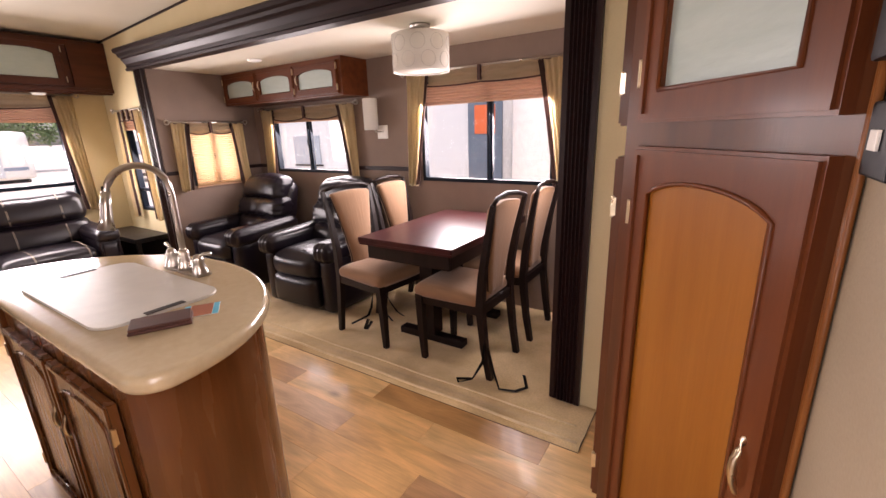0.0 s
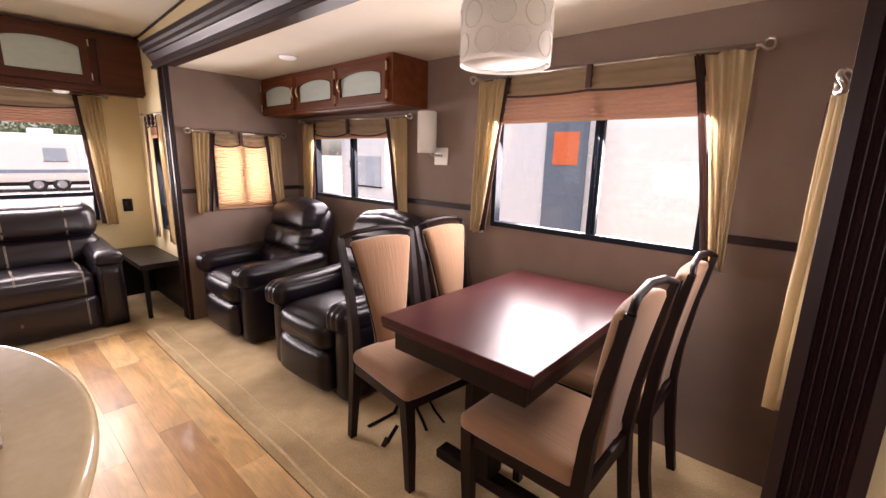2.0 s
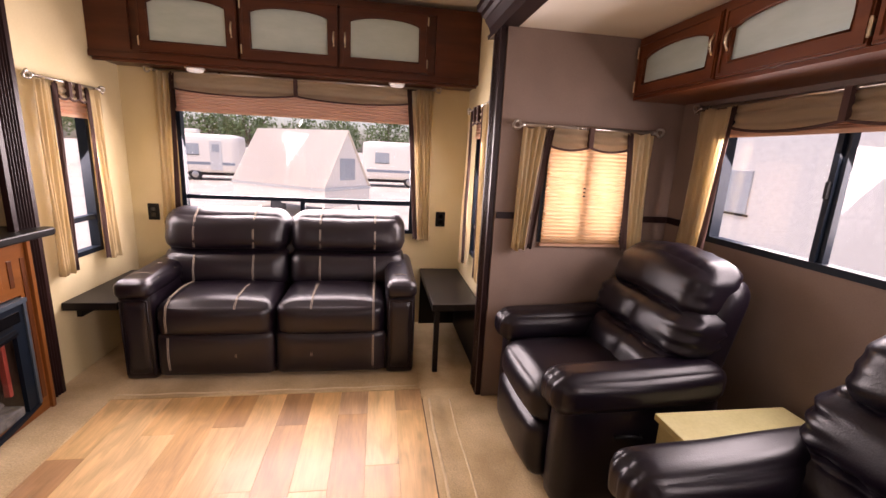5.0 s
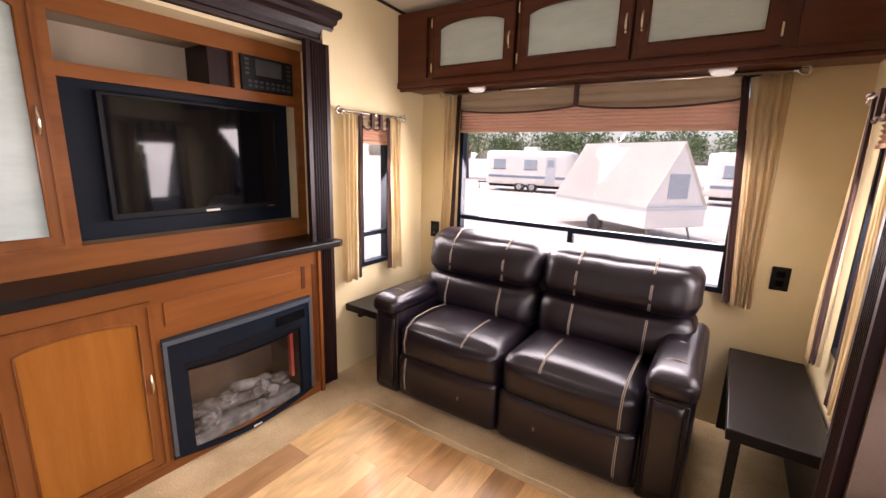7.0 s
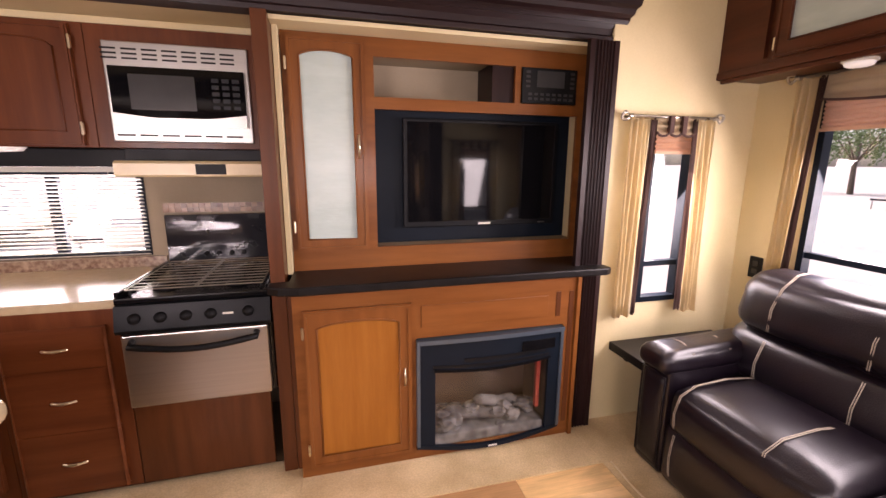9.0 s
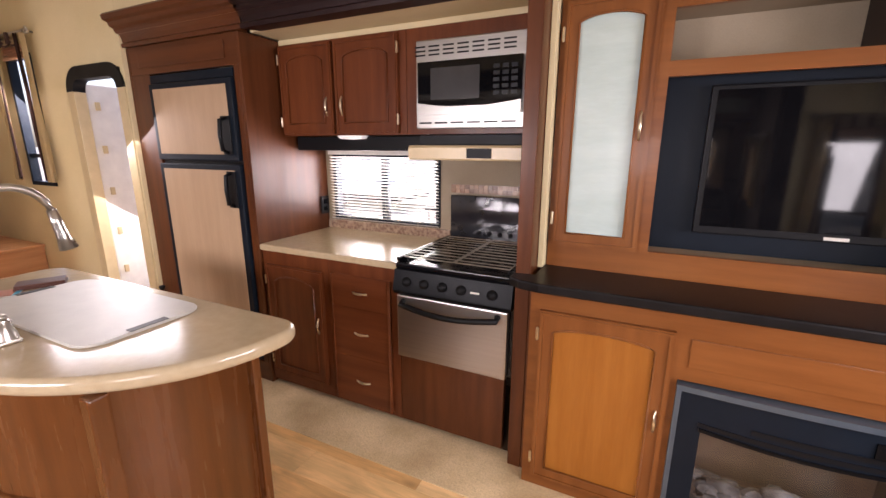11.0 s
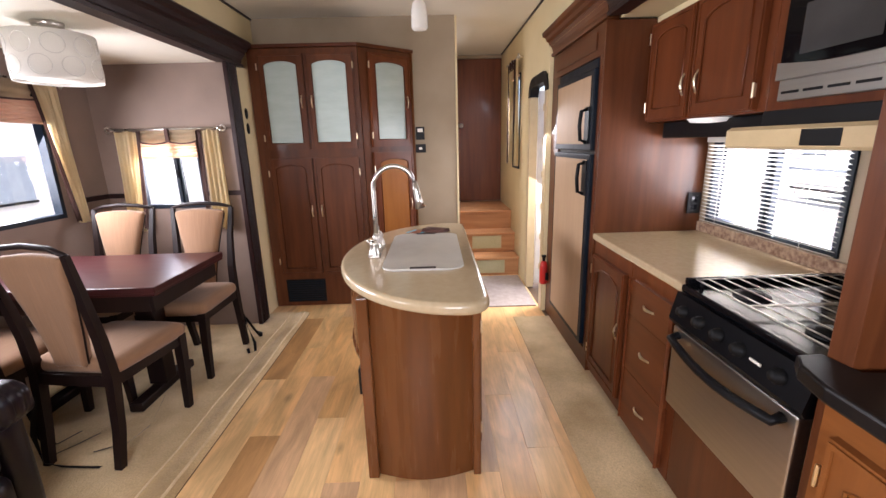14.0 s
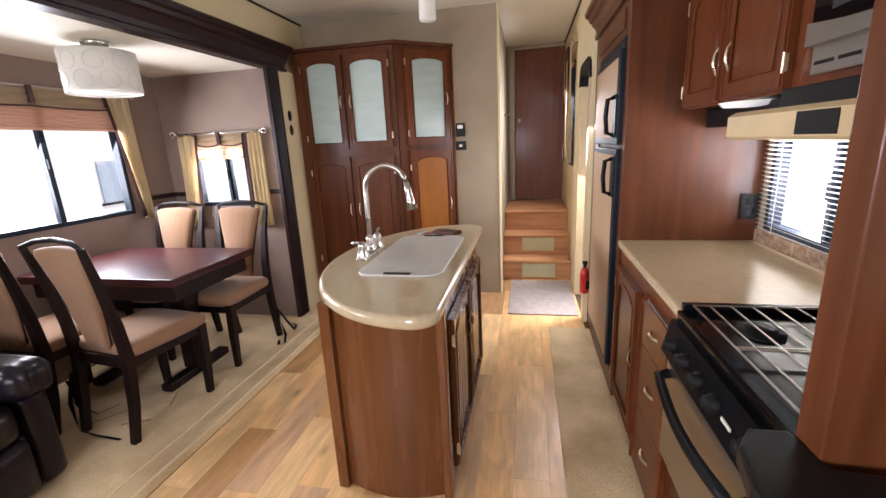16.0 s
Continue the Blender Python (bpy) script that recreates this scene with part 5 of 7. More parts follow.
def fridge_column():
    e = thing("refrigerator_cabinet", (-1.78, 0.05, 0), "tall mahogany cabinet framing the refrigerator", "cabinet")
    x0, x1 = -2.262, -1.302
    box("side_panel", (x0, KY + 0.002, 0.002), (x0 + 0.02, 0.345, 1.955), MAHOG, e, "", 0.002)
    box("side_panel", (x1 - 0.02, KY + 0.002, 0.002), (x1, 0.345, 1.955), MAHOG, e, "", 0.002)
    box("top_panel", (x0 + 0.021, 0.322, 1.80), (x1 - 0.021, 0.344, 1.955), MAHOG_X, e, "", 0.002)
    box("raised_field", (x0 + 0.11, 0.345, 1.835), (x1 - 0.11, 0.352, 1.925), MAHOG_X, e, "", 0.004)
    box("toe_panel", (x0 + 0.021, 0.322, 0.002), (x1 - 0.021, 0.344, 0.125), MAHOG_X, e, "", 0.002)
    box("stile", (x0 + 0.021, 0.322, 0.126), (-2.205, 0.346, 1.799), MAHOG, e, "", 0.002)
    box("stile", (-1.50, 0.322, 0.126), (x1 - 0.021, 0.346, 1.799), MAHOG, e, "", 0.002)
    f = thing("refrigerator", (-1.85, 0.05, 0.13), "two-door refrigerator with beige panels and black frame", "refrigerator")
    box("body", (-2.20, -0.20, 0.13), (-1.505, 0.335, 1.79), BLACK, f, "", 0.003)
    box("control_strip", (-2.20, 0.336, 1.745), (-1.505, 0.352, 1.79), BLUEBLACK, f)
    for z0, z1, hz0, hz1 in ((0.15, 1.295, 1.07, 1.25), (1.315, 1.74, 1.36, 1.54)):
        d = box("door", (-2.198, 0.336, z0), (-1.507, 0.368, z1), BLUEBLACK, f, "", 0.006)
        box("panel", (-2.16, 0.369, z0 + 0.035), (-1.545, 0.372, z1 - 0.03), PANELB, d, "beige wood-look panel", 0.001)
        pts = [(-2.13, 0.372, hz0), (-2.13, 0.405, hz0 + 0.012), (-2.13, 0.412, (hz0 + hz1) / 2), (-2.13, 0.405, hz1 - 0.012), (-2.13, 0.372, hz1)]
        tube("handle", pts, 0.011, BLACK, d, "black loop handle")
        box("handle_plate", (-2.165, 0.368, hz0 - 0.01), (-2.095, 0.374, hz1 + 0.01), BLACK, d)


fridge_column()


def base_units():
    e = thing("base_cabinet", (-2.52, 0.05, 0), "mahogany base cabinet with an arched door", "cabinet")
    M = K(0.335)
    box("body", (-2.735, KY + 0.002, 0.03), (KX1 - 0.002, 0.334, 0.828), CHERRY, e, "", 0.002)
    cab_door(M, 2.305, 2.70, 0.10, 0.755, e, CHERRY, CHERRY, 0.06, False, (2.665, 0.45, 0.10), 2.302, 0.055)
    d = thing("drawer_cabinet", (-2.95, 0.05, 0), "mahogany cabinet with three drawers", "cabinet")
    box("body", (-3.165, KY + 0.002, 0.03), (-2.737, 0.334, 0.828), CHERRY, d, "", 0.002)
    for z0, z1 in ((0.605, 0.755), (0.335, 0.585), (0.06, 0.315)):
        drawer(M, 2.775, 3.115, z0, z1, d, CHERRY_X)
    w = thing("worktop", (-2.7, 0.05, 0.83), "polished beige solid-surface worktop", "worktop")
    box("slab", (-3.167, KY + 0.001, 0.830), (KX1 - 0.001, 0.350, 0.865), COUNTER, w, "", 0.008)
    box("upstand", (-3.167, KY + 0.001, 0.866), (KX1 - 0.001, KY + 0.016, 0.918), MOSAIC, w, "brown mosaic upstand", 0.002)


base_units()


def range_unit():
    e = thing("range_cabinet", (-3.45, 0.05, 0), "mahogany panel below the oven", "cabinet")
    box("front_panel", (-3.70, 0.30, 0.03), (-3.168, 0.334, 0.405), MAHOG, e, "", 0.003)
    box("stile", (-3.800, 0.10, 0.002), (-3.742, 0.378, 1.955), MAHOG, e, "", 0.003)
    box("cream_filler", (-3.823, 0.203, 0.906), (-3.802, 0.265, 1.955), CREAM, e, "cream filler strip", 0.002)
    box("lower_filler", (-3.8245, 0.20, 0.003), (-3.8015, 0.377, 0.866), MAHOG, e, "", 0.002)
    x0, x1 = -3.735, -3.17
    g = thing("gas_range", (-3.45, 0.08, 0.41), "black gas range with stainless steel oven door", "stove")
    box("body", (x0, -0.215, 0.41), (x1, 0.345, 0.845), IRON, g, "", 0.004)
    box("cooktop", (x0 - 0.003, -0.215, 0.846), (x1 + 0.003, 0.365, 0.872), IRON, g, "", 0.006)
    bm = bmesh.new()
    pr = [(0.346, 0.735), (0.392, 0.735), (0.400, 0.75), (0.378, 0.845), (0.346, 0.845)]
    a = [bm.verts.new((x0, y, z)) for y, z in pr]
    b = [bm.verts.new((x1, y, z)) for y, z in pr]
    for i in range(5):
        bm.faces.new((a[i], a[(i + 1) % 5], b[(i + 1) % 5], b[i]))
    bm.faces.new(a)
    bm.faces.new(b)
    part("control_panel", bm, PANELK, g)
    for x in (-3.24, -3.33, -3.42, -3.51, -3.65):
        lathe("knob", [(0.022, 0.0), (0.021, 0.012), (0.016, 0.016), (0.014, 0.026), (0.0, 0.027)], (x, 0.388, 0.795), CHAIRK, g, "", 16, pose(0, 0, 0, -77, 0, 0), False)
    box("brand_bar", (-3.595, 0.3935, 0.790), (-3.555, 0.397, 0.798), WHITE, g, "small pale badge", 0.0005)
    d = box("oven_door", (x0 + 0.018, 0.346, 0.415), (x1 - 0.012, 0.385, 0.725), STEEL, g, "stainless steel oven door", 0.006)
    pts = [(x0 + 0.06, 0.386, 0.700)] + [(x0 + 0.06 + (x1 - x0 - 0.11) * i / 10, 0.415 + 0.012 * math.sin(math.pi * i / 10), 0.690 - 0.022 * math.sin(math.pi * i / 10)) for i in range(11)] + [(x1 - 0.05, 0.386, 0.700)]
    tube("handle", pts, 0.014, BLACK, d, "black bowed handle")
    for cx in (-3.31, -3.59):
        for cy in (-0.07, 0.22):
            bu = lathe("burner", [(0.052, 0.0), (0.052, 0.006), (0.034, 0.008), (0.034, 0.016), (0.0, 0.018)], (cx, cy, 0.8725), BLACK, g, "", 20, None, False)
    gr = thing("pan_grate", (-3.45, 0.08, 0.873), "black wire pan grate on the range", "grate")
    bm = bmesh.new()
    for y in (-0.17, 0.335):
        tube_bm(bm, [(x0 + 0.03, y, 0.898), (x1 - 0.03, y, 0.898)], 0.0028, 6)
    for x in (x0 + 0.03, x1 - 0.03, -3.455, -3.445):
        tube_bm(bm, [(x, -0.17, 0.898), (x, 0.335, 0.898)], 0.0026, 6)
    part("rim", bm, NICKEL, gr)
    for i in range(9):
        y = -0.12 + 0.052 * i
        bm = bmesh.new()
        tube_bm(bm, [(x0 + 0.03, y, 0.899), (x1 - 0.03, y, 0.899)], 0.0021, 6)
        part("rod", bm, NICKEL, gr)
    for xa, xb in ((x0 - 0.003, x0 + 0.014), (x1 - 0.014, x1 + 0.003)):
        box("side_rim", (xa, -0.20, 0.8725), (xb, 0.355, 0.896), IRON, g, "", 0.004)
    for x in (x0 + 0.04, x1 - 0.04):
        for y in (-0.165, 0.32):
            box("foot", (x - 0.005, y - 0.005, 0.873), (x + 0.005, y + 0.005, 0.896), BLACK, gr)
    lid = thing("range_cover", (-3.45, -0.2, 0.873), "raised black glass range cover", "range cover")
    box("glass_lid", (x0 + 0.01, -0.228, 0.874), (x1 - 0.01, -0.217, 1.13), SMOKE, lid, "", 0.004)
    for x in (-3.30, -3.60):
        box("hinge", (x - 0.03, -0.216, 1.10), (x + 0.03, -0.212, 1.13), BLACK, lid)
    for i, x in enumerate((-3.36, -3.42, -3.48, -3.54)):
        lathe("knob", [(0.012, 0), (0.011, 0.012), (0, 0.013)], (x, -0.216, 0.925), CHAIRK, lid, "", 12, pose(0, 0, 0, -90, 0, 0), False)
    t = thing("tile_strip", (-3.45, KY, 1.14), "brown mosaic tile strip behind the range", "tile trim", "", "structure")
    for j in range(2):
        for i in range(21):
            x = x1 - 0.028 * (i + 1)
            box("tile", (x + 0.001, KY + 0.001, 1.14 + 0.024 * j), (x + 0.027, KY + 0.007, 1.163 + 0.024 * j), MOSAIC2, t, "", 0.0)
    slab("splash_panel", (x0, KY + 0.001, 1.19), (x1 + 0.02, KY + 0.004, 1.40), TAUPE2, "beige splash panel behind the range", "panel")
    h = thing("range_hood", (-3.45, 0.05, 1.335), "almond range hood with a black switch plate", "range hood")
    bm = bmesh.new()
    pr = [(KY + 0.003, 1.345), (0.30, 1.338), (0.306, 1.345), (0.306, 1.39), (0.29, 1.40), (KY + 0.003, 1.40)]
    a = [bm.verts.new((x0 - 0.004, y, z)) for y, z in pr]
    b = [bm.verts.new((x1 - 0.04, y, z)) for y, z in pr]
    for i in range(6):
        bm.faces.new((a[i], a[(i + 1) % 6], b[(i + 1) % 6], b[i]))
    bm.faces.new(a)
    bm.faces.new(b)
    part("canopy", bm, ALMOND, h)
    box("switch_plate", (-3.60, 0.3065, 1.348), (-3.49, 0.309, 1.388), BLACK, h)
    # Black block added to darken the gap between hood and cabinet.
    box("vent_box", (x0, KY + 0.003, 1.401), (x1 - 0.04, 0.20, 1.447), BLACK, h, "black block darkening the gap above the hood")


range_unit()


def upper_units():
    e = thing("wall_cabinet", (-2.68, -0.07, 1.45), "cherry wall cabinet with two arched doors", "cabinet")
    z0, z1 = 1.452, 1.930
    box("body", (-3.085, KY + 0.002, z0), (KX1 - 0.003, 0.098, z1), CHERRY, e, "", 0.002)
    M = K(0.099)
    cab_door(M, 2.285, 2.645, z0 + 0.008, z1 - 0.012, e, CHERRY, CHERRY, 0.045, False, (2.605, 1.60, 0.11), 2.283, 0.055)
    cab_door(M, 2.665, 3.045, z0 + 0.008, z1 - 0.012, e, CHERRY, CHERRY, 0.045, False, (2.705, 1.60, 0.11), 3.047, 0.055)
    b = thing("microwave_cabinet", (-3.42, -0.07, 1.45), "mahogany cabinet round the microwave", "cabinet")
    box("body", (-3.740, KY + 0.002, z0), (-3.087, 0.098, z1), CHERRY, b, "", 0.002)
    m = thing("microwave", (-3.415, 0.0, 1.48), "stainless steel built-in microwave with black glass", "microwave")
    box("trim_kit", (-3.682, 0.099, 1.478), (-3.148, 0.115, 1.868), STEEL, m, "", 0.004)
    d = box("door", (-3.665, 0.116, 1.575), (-3.165, 0.135, 1.772), BLACKG, m, "black glass door", 0.004)
    box("window", (-3.475, 0.1355, 1.605), (-3.235, 0.137, 1.742), GREYG, d, "grey door window", 0.0)
    bm = bmesh.new()
    n = 12
    up = [(-3.665 + 0.50 * i / n, 1.592 - 0.022 * math.sin(math.pi * i / n)) for i in range(n + 1)]
    out = up + [(-3.165, 1.540), (-3.665, 1.540)]
    a = [bm.verts.new((x, 0.116, z)) for x, z in out]
    c = [bm.verts.new((x, 0.143, z)) for x, z in out]
    for i in range(len(out)):
        j = (i + 1) % len(out)
        bm.faces.new((a[i], a[j], c[j], c[i]))
    bm.faces.new(a)
    bm.faces.new(c)
    part("handle_lip", bm, STEEL, d, "stainless bowed handle lip")
    for i in range(7):
        for j in range(3):
            x = -3.63 + 0.072 * i
            box("vent_slot", (x, 0.1155, 1.80 + 0.018 * j), (x + 0.055, 0.117, 1.807 + 0.018 * j), BLACK, m, "", 0.0)
    for i in range(6):
        x = -3.64 + 0.082 * i
        box("vent_slot", (x, 0.1155, 1.500), (x + 0.066, 0.117, 1.508), BLACK, m, "", 0.0)
    for i in range(3):
        for j in range(5):
            box("key", (-3.645 + 0.04 * i, 0.1355, 1.615 + 0.027 * j), (-3.618 + 0.04 * i, 0.1365, 1.631 + 0.027 * j), KEYG, d, "", 0.0)
    l = thing("light_bar", (-2.8, 0.0, 1.39), "black under-cabinet light bar with a white lens", "light")
    box("housing", (-3.20, KY + 0.003, 1.372), (KX1 - 0.02, 0.02, 1.449), BLACK, l, "", 0.006)
    lathe("lens", [(0.0, -0.02), (0.07, -0.016), (0.085, 0.0)], (-2.72, 0.055, 1.4505), FIXTW, l, "white lens", 24, None, False)
    bl = thing("window_blind", (-2.71, KY + 0.03, 0.93), "white venetian blind lowered over the kitchen window", "blind")
    box("headrail", (-3.105, KY + 0.012, 1.345), (-2.315, KY + 0.045, 1.370), WHITE, bl)
    for i in range(22):
        z = 0.935 + 0.0187 * i
        bm = bmesh.new()
        add_box(bm, (-3.10, -0.011, -0.0007), (-2.32, 0.011, 0.0007), pose(0, KY + 0.03, z, 22, 0, 0))
        part("slat", bm, WHITE, bl)
    for x in (-2.45, -2.97):
        tube("cord", [(x, KY + 0.042, 0.93), (x, KY + 0.042, 1.35)], 0.0012, WHITE, bl, "", 5)


upper_units()


def entertainment():
    e = thing("entertainment_centre", (-4.50, 0.2, 0), "built-in amber wood entertainment centre with black mantel", "cabinet")
    x0, x1, yf, yb = -5.148, -3.826, 0.445, 0.20
    # base
    boards(e, AMBER_X, (((x0, 0.0, 0.002), (x1, yf, 0.050)), ((x0, 0.0, 0.62), (x1, yf, 0.868)), ((-4.345, 0.0, 0.050), (x1, yf, 0.62)), ((x0, 0.0, 0.050), (-5.09, yf, 0.62))), None, "base_board")
    M = K(yf + 0.001)
    cab_door(M, 3.865, 4.322, 0.062, 0.795, e, AMBER, PANEL, 0.035, False, (4.29, 0.45, 0.10), 3.862, 0.055)
    box("frieze_panel", (-5.00, yf, 0.672), (-4.37, yf + 0.006, 0.775), AMBER_X, e, "", 0.003)
    for a in (-5.055, -5.125):
        box("groove", (a - 0.012, yf, 0.08 if a < -5.1 else 0.665), (a + 0.012, yf + 0.003, 0.79), MAHOG, e, "", 0.001)
    box("side_stile", (-5.17, 0.40, 0.002), (-5.149, 0.46, 0.868), AMBER, e, "", 0.003)
    out = [(-5.315, 0.423), (-5.315, 0.475), (-5.285, 0.49), (-3.86, 0.49), (-3.78, 0.472), (-3.735, 0.44), (-3.735, 0.381), (-3.824, 0.381), (-3.824, 0.202), (-5.284, 0.202), (-5.284, 0.423)]
    prism("mantel", out, 0.868, 0.905, DARKTOP, e, "black laminate mantel shelf", 0.007)
    # upper
    zt = 1.952
    xr = -5.298
    cells = [((-4.21, yb - 0.20, 0.87), (x1, yb, zt)), ((xr, yb - 0.02, 1.857), (-4.21, yb, zt)), ((xr, yb - 0.02, 1.636), (-4.21, yb, 1.688)), ((xr, yb - 0.02, 0.87), (-4.21, yb, 1.002)),
             ((xr, yb - 0.02, 1.002), (-5.243, yb, 1.636)), ((-4.922, yb - 0.02, 1.688), (-4.892, yb, 1.857)), ((xr, yb - 0.02, 1.688), (-5.222, yb, 1.857)),
             ((xr, -0.06, 0.906), (-4.211, -0.04, zt)), ((xr, -0.04, 1.658), (-4.211, yb - 0.021, 1.672)), ((xr, -0.04, 1.872), (-4.211, yb - 0.021, 1.882)), ((xr, -0.04, 0.906), (-4.211, yb - 0.021, 0.99))]
    boards(e, AMBER_X, cells[:7], None, "face_board")
    boards(e, TAUPE2, cells[7:], None, "niche_lining")
    box("cubby_box", (-4.905, -0.03, 1.673), (-4.78, yb - 0.022, 1.871), TRIMD, e, "dark box in the cubby")
    box("reveal", (-5.298, yb + 0.001, 0.906), (-5.286, 0.391, zt), CREAM, e, "cream reveal", 0.001)
    box("top_reveal", (-5.285, yb + 0.001, 1.935), (-3.80, 0.335, 1.953), CREAM, e, "cream reveal above", 0.002)
    cab_door(K(yb + 0.001), 3.845, 4.17, 1.0, 1.915, e, AMBER, AMBER, 0.035, True, (4.135, 1.47, 0.12), 3.842, 0.052)
    box("tv_panel", (-5.297, 0.02, 0.991), (-4.212, 0.035, 1.656), BLUEBLACK, e, "black television backing panel", 0.0)
    t = thing("television", (-4.75, 0.06, 1.05), "flat black television on the backing panel", "television")
    box("mount", (-4.88, 0.036, 1.2), (-4.68, 0.052, 1.5), BLACK, t)
    box("cabinet", (-5.205, 0.052, 1.070), (-4.360, 0.082, 1.615), BLACK, t, "", 0.006)
    box("screen", (-5.185, 0.0825, 1.100), (-4.380, 0.0845, 1.598), BLACKG, t, "glossy dark screen", 0.0)
    box("badge", (-4.83, 0.0825, 1.078), (-4.76, 0.085, 1.090), WHITE, t, "small pale badge", 0.001)
    box("remote_eye", (-5.15, 0.0825, 1.078), (-5.11, 0.085, 1.086), NICKEL, t, "", 0.001)
    r = thing("radio", (-5.04, 0.2, 1.73), "black car-style radio panel with many small buttons", "radio")
    box("face", (-5.220, 0.190, 1.690), (-4.924, 0.212, 1.855), BLACK, r, "", 0.003)
    box("display", (-5.15, 0.2122, 1.765), (-5.0, 0.214, 1.842), GREYG, r, "dark display", 0.001)
    for i in range(8):
        for j in range(2):
            x = -5.20 + 0.032 * i
            box("button", (x, 0.2122, 1.704 + 0.022 * j), (x + 0.020, 0.215, 1.717 + 0.022 * j), GREYG, r, "", 0.001)
    for j in range(4):
        box("button", (-4.965, 0.2122, 1.762 + 0.022 * j), (-4.942, 0.215, 1.774 + 0.022 * j), GREYG, r, "", 0.001)
        box("button", (-5.205, 0.2122, 1.762 + 0.022 * j), (-5.182, 0.215, 1.774 + 0.022 * j), GREYG, r, "", 0.001)


entertainment()


def fireplace():
    e = thing("electric_fireplace", (-4.715, 0.45, 0.05), "black electric fireplace with bowed glass front and ember bed", "fireplace")
    x0, x1 = -5.085, -4.348
    n = 24

    def bow(u):
        return 0.456 + 0.014 * math.sin(math.pi * min(1, max(0, u)))

    def band(name, z0f, z1f, a, b, mat_, depth, label="", off=0.0, th=0.02):
        bm = bmesh.new()
        cols = []
        for i in range(n + 1):
            u = a + (b - a) * i / n
            x = x0 + (x1 - x0) * u
            y = bow(u) + off
            cols.append([bm.verts.new(p) for p in ((x, y, z0f(u)), (x, y, z1f(u)), (x, y - th, z1f(u)), (x, y - th, z0f(u)))])
        for p, q in zip(cols, cols[1:]):
            for i in range(4):
                bm.faces.new((p[i], p[(i + 1) % 4], q[(i + 1) % 4], q[i]))
        bm.faces.new(cols[0])
        bm.faces.new(cols[-1])
        return part(name, bm, mat_, e, label)

    sag = lambda u: 0.075 - 0.042 * math.sin(math.pi * u)
    top = lambda u: 0.462 - 0.026 * math.sin(math.pi * u)
    band("header", top, lambda u: 0.592, 0.0, 1.0, BLUEBLACK, 0)
    band("top_lip", lambda u: 0.592, lambda u: 0.612, -0.005, 1.005, PEWTER, 0, "pewter top lip", 0.012, 0.05)
    band("vent", lambda u: 0.500 - 0.01 * math.sin(math.pi * u), lambda u: 0.515 - 0.01 * math.sin(math.pi * u), 0.12, 0.70, BLACK, 0, "", 0.004)
    band("vent", lambda u: 0.478 - 0.018 * math.sin(math.pi * u), lambda u: 0.490 - 0.016 * math.sin(math.pi * u), 0.10, 0.90, BLACK, 0, "", 0.004)
    for a, b in ((-0.004, 0.018), (0.982, 1.004)):
        band("edge_strip", sag, lambda u: 0.591, a, b, PEWTER, 0, "dark pewter edge strip", 0.006, 0.03)
    band("inner_bezel", top, lambda u: top(u) + 0.012, 0.09, 0.895, PANELK, 0, "", 0.006)
    band("control_cover", lambda u: 0.510, lambda u: 0.560, 0.06, 0.30, IRON, 0, "", 0.006)
    band("left_frame", sag, top, 0.0, 0.10, BLUEBLACK, 0)
    band("right_frame", sag, top, 0.885, 1.0, BLUEBLACK, 0)
    band("sill", lambda u: sag(u) - 0.012, lambda u: sag(u) + 0.008, 0.0, 1.0, BLUEBLACK, 0, "", 0.004)
    g = band("glass", lambda u: sag(u) + 0.008, top, 0.10, 0.885, PANE, 0, "clear bowed glass", -0.008, 0.003)
    g.visible_shadow = False
    box("badge", (-4.745, 0.4745, 0.027), (-4.70, 0.4775, 0.036), WHITE, e, "small pale badge", 0.001)
    bm = bmesh.new()
    for lo, hi in (((x0 + 0.03, 0.10, 0.055), (x1 - 0.03, 0.11, 0.60)), ((x0 + 0.02, 0.10, 0.055), (x0 + 0.03, 0.43, 0.60)), ((x1 - 0.03, 0.10, 0.055), (x1 - 0.02, 0.43, 0.60)), ((x0 + 0.02, 0.10, 0.60), (x1 - 0.02, 0.43, 0.61)), ((x0 + 0.02, 0.10, 0.050), (x1 - 0.02, 0.44, 0.055))):
        add_box(bm, lo, hi)
    part("firebox", bm, FIREB, e, "brown smoky firebox")
    box("side_light", (x0 + 0.095, 0.40, 0.17), (x0 + 0.115, 0.425, 0.45), REDP, e, "dull red side strip")
    box("ember_bed", (x0 + 0.08, 0.25, 0.056), (x1 - 0.08, 0.45, 0.11), ASH, e, "grey ember bed", 0.012)
    rnd = random.Random(4)
    for i in range(46):
        x = x0 + 0.10 + (x1 - x0 - 0.20) * rnd.random()
        y = 0.27 + 0.16 * rnd.random()
        r = 0.016 + 0.022 * rnd.random()
        zc = 0.105 + 0.09 * math.sin(math.pi * (x - x0) / (x1 - x0)) * rnd.random()
        bm = bmesh.new()
        bmesh.ops.create_icosphere(bm, subdivisions=2, radius=r)
        for v in bm.verts:
            v.co *= 1 + 0.45 * noise.noise(v.co * 60 + Vector((i * 3, 0, 0)))
            v.co = Vector((x, y, zc)) + Vector((v.co.x * 1.3, v.co.y, v.co.z * 0.8))
        part("coal", bm, ASH, e)
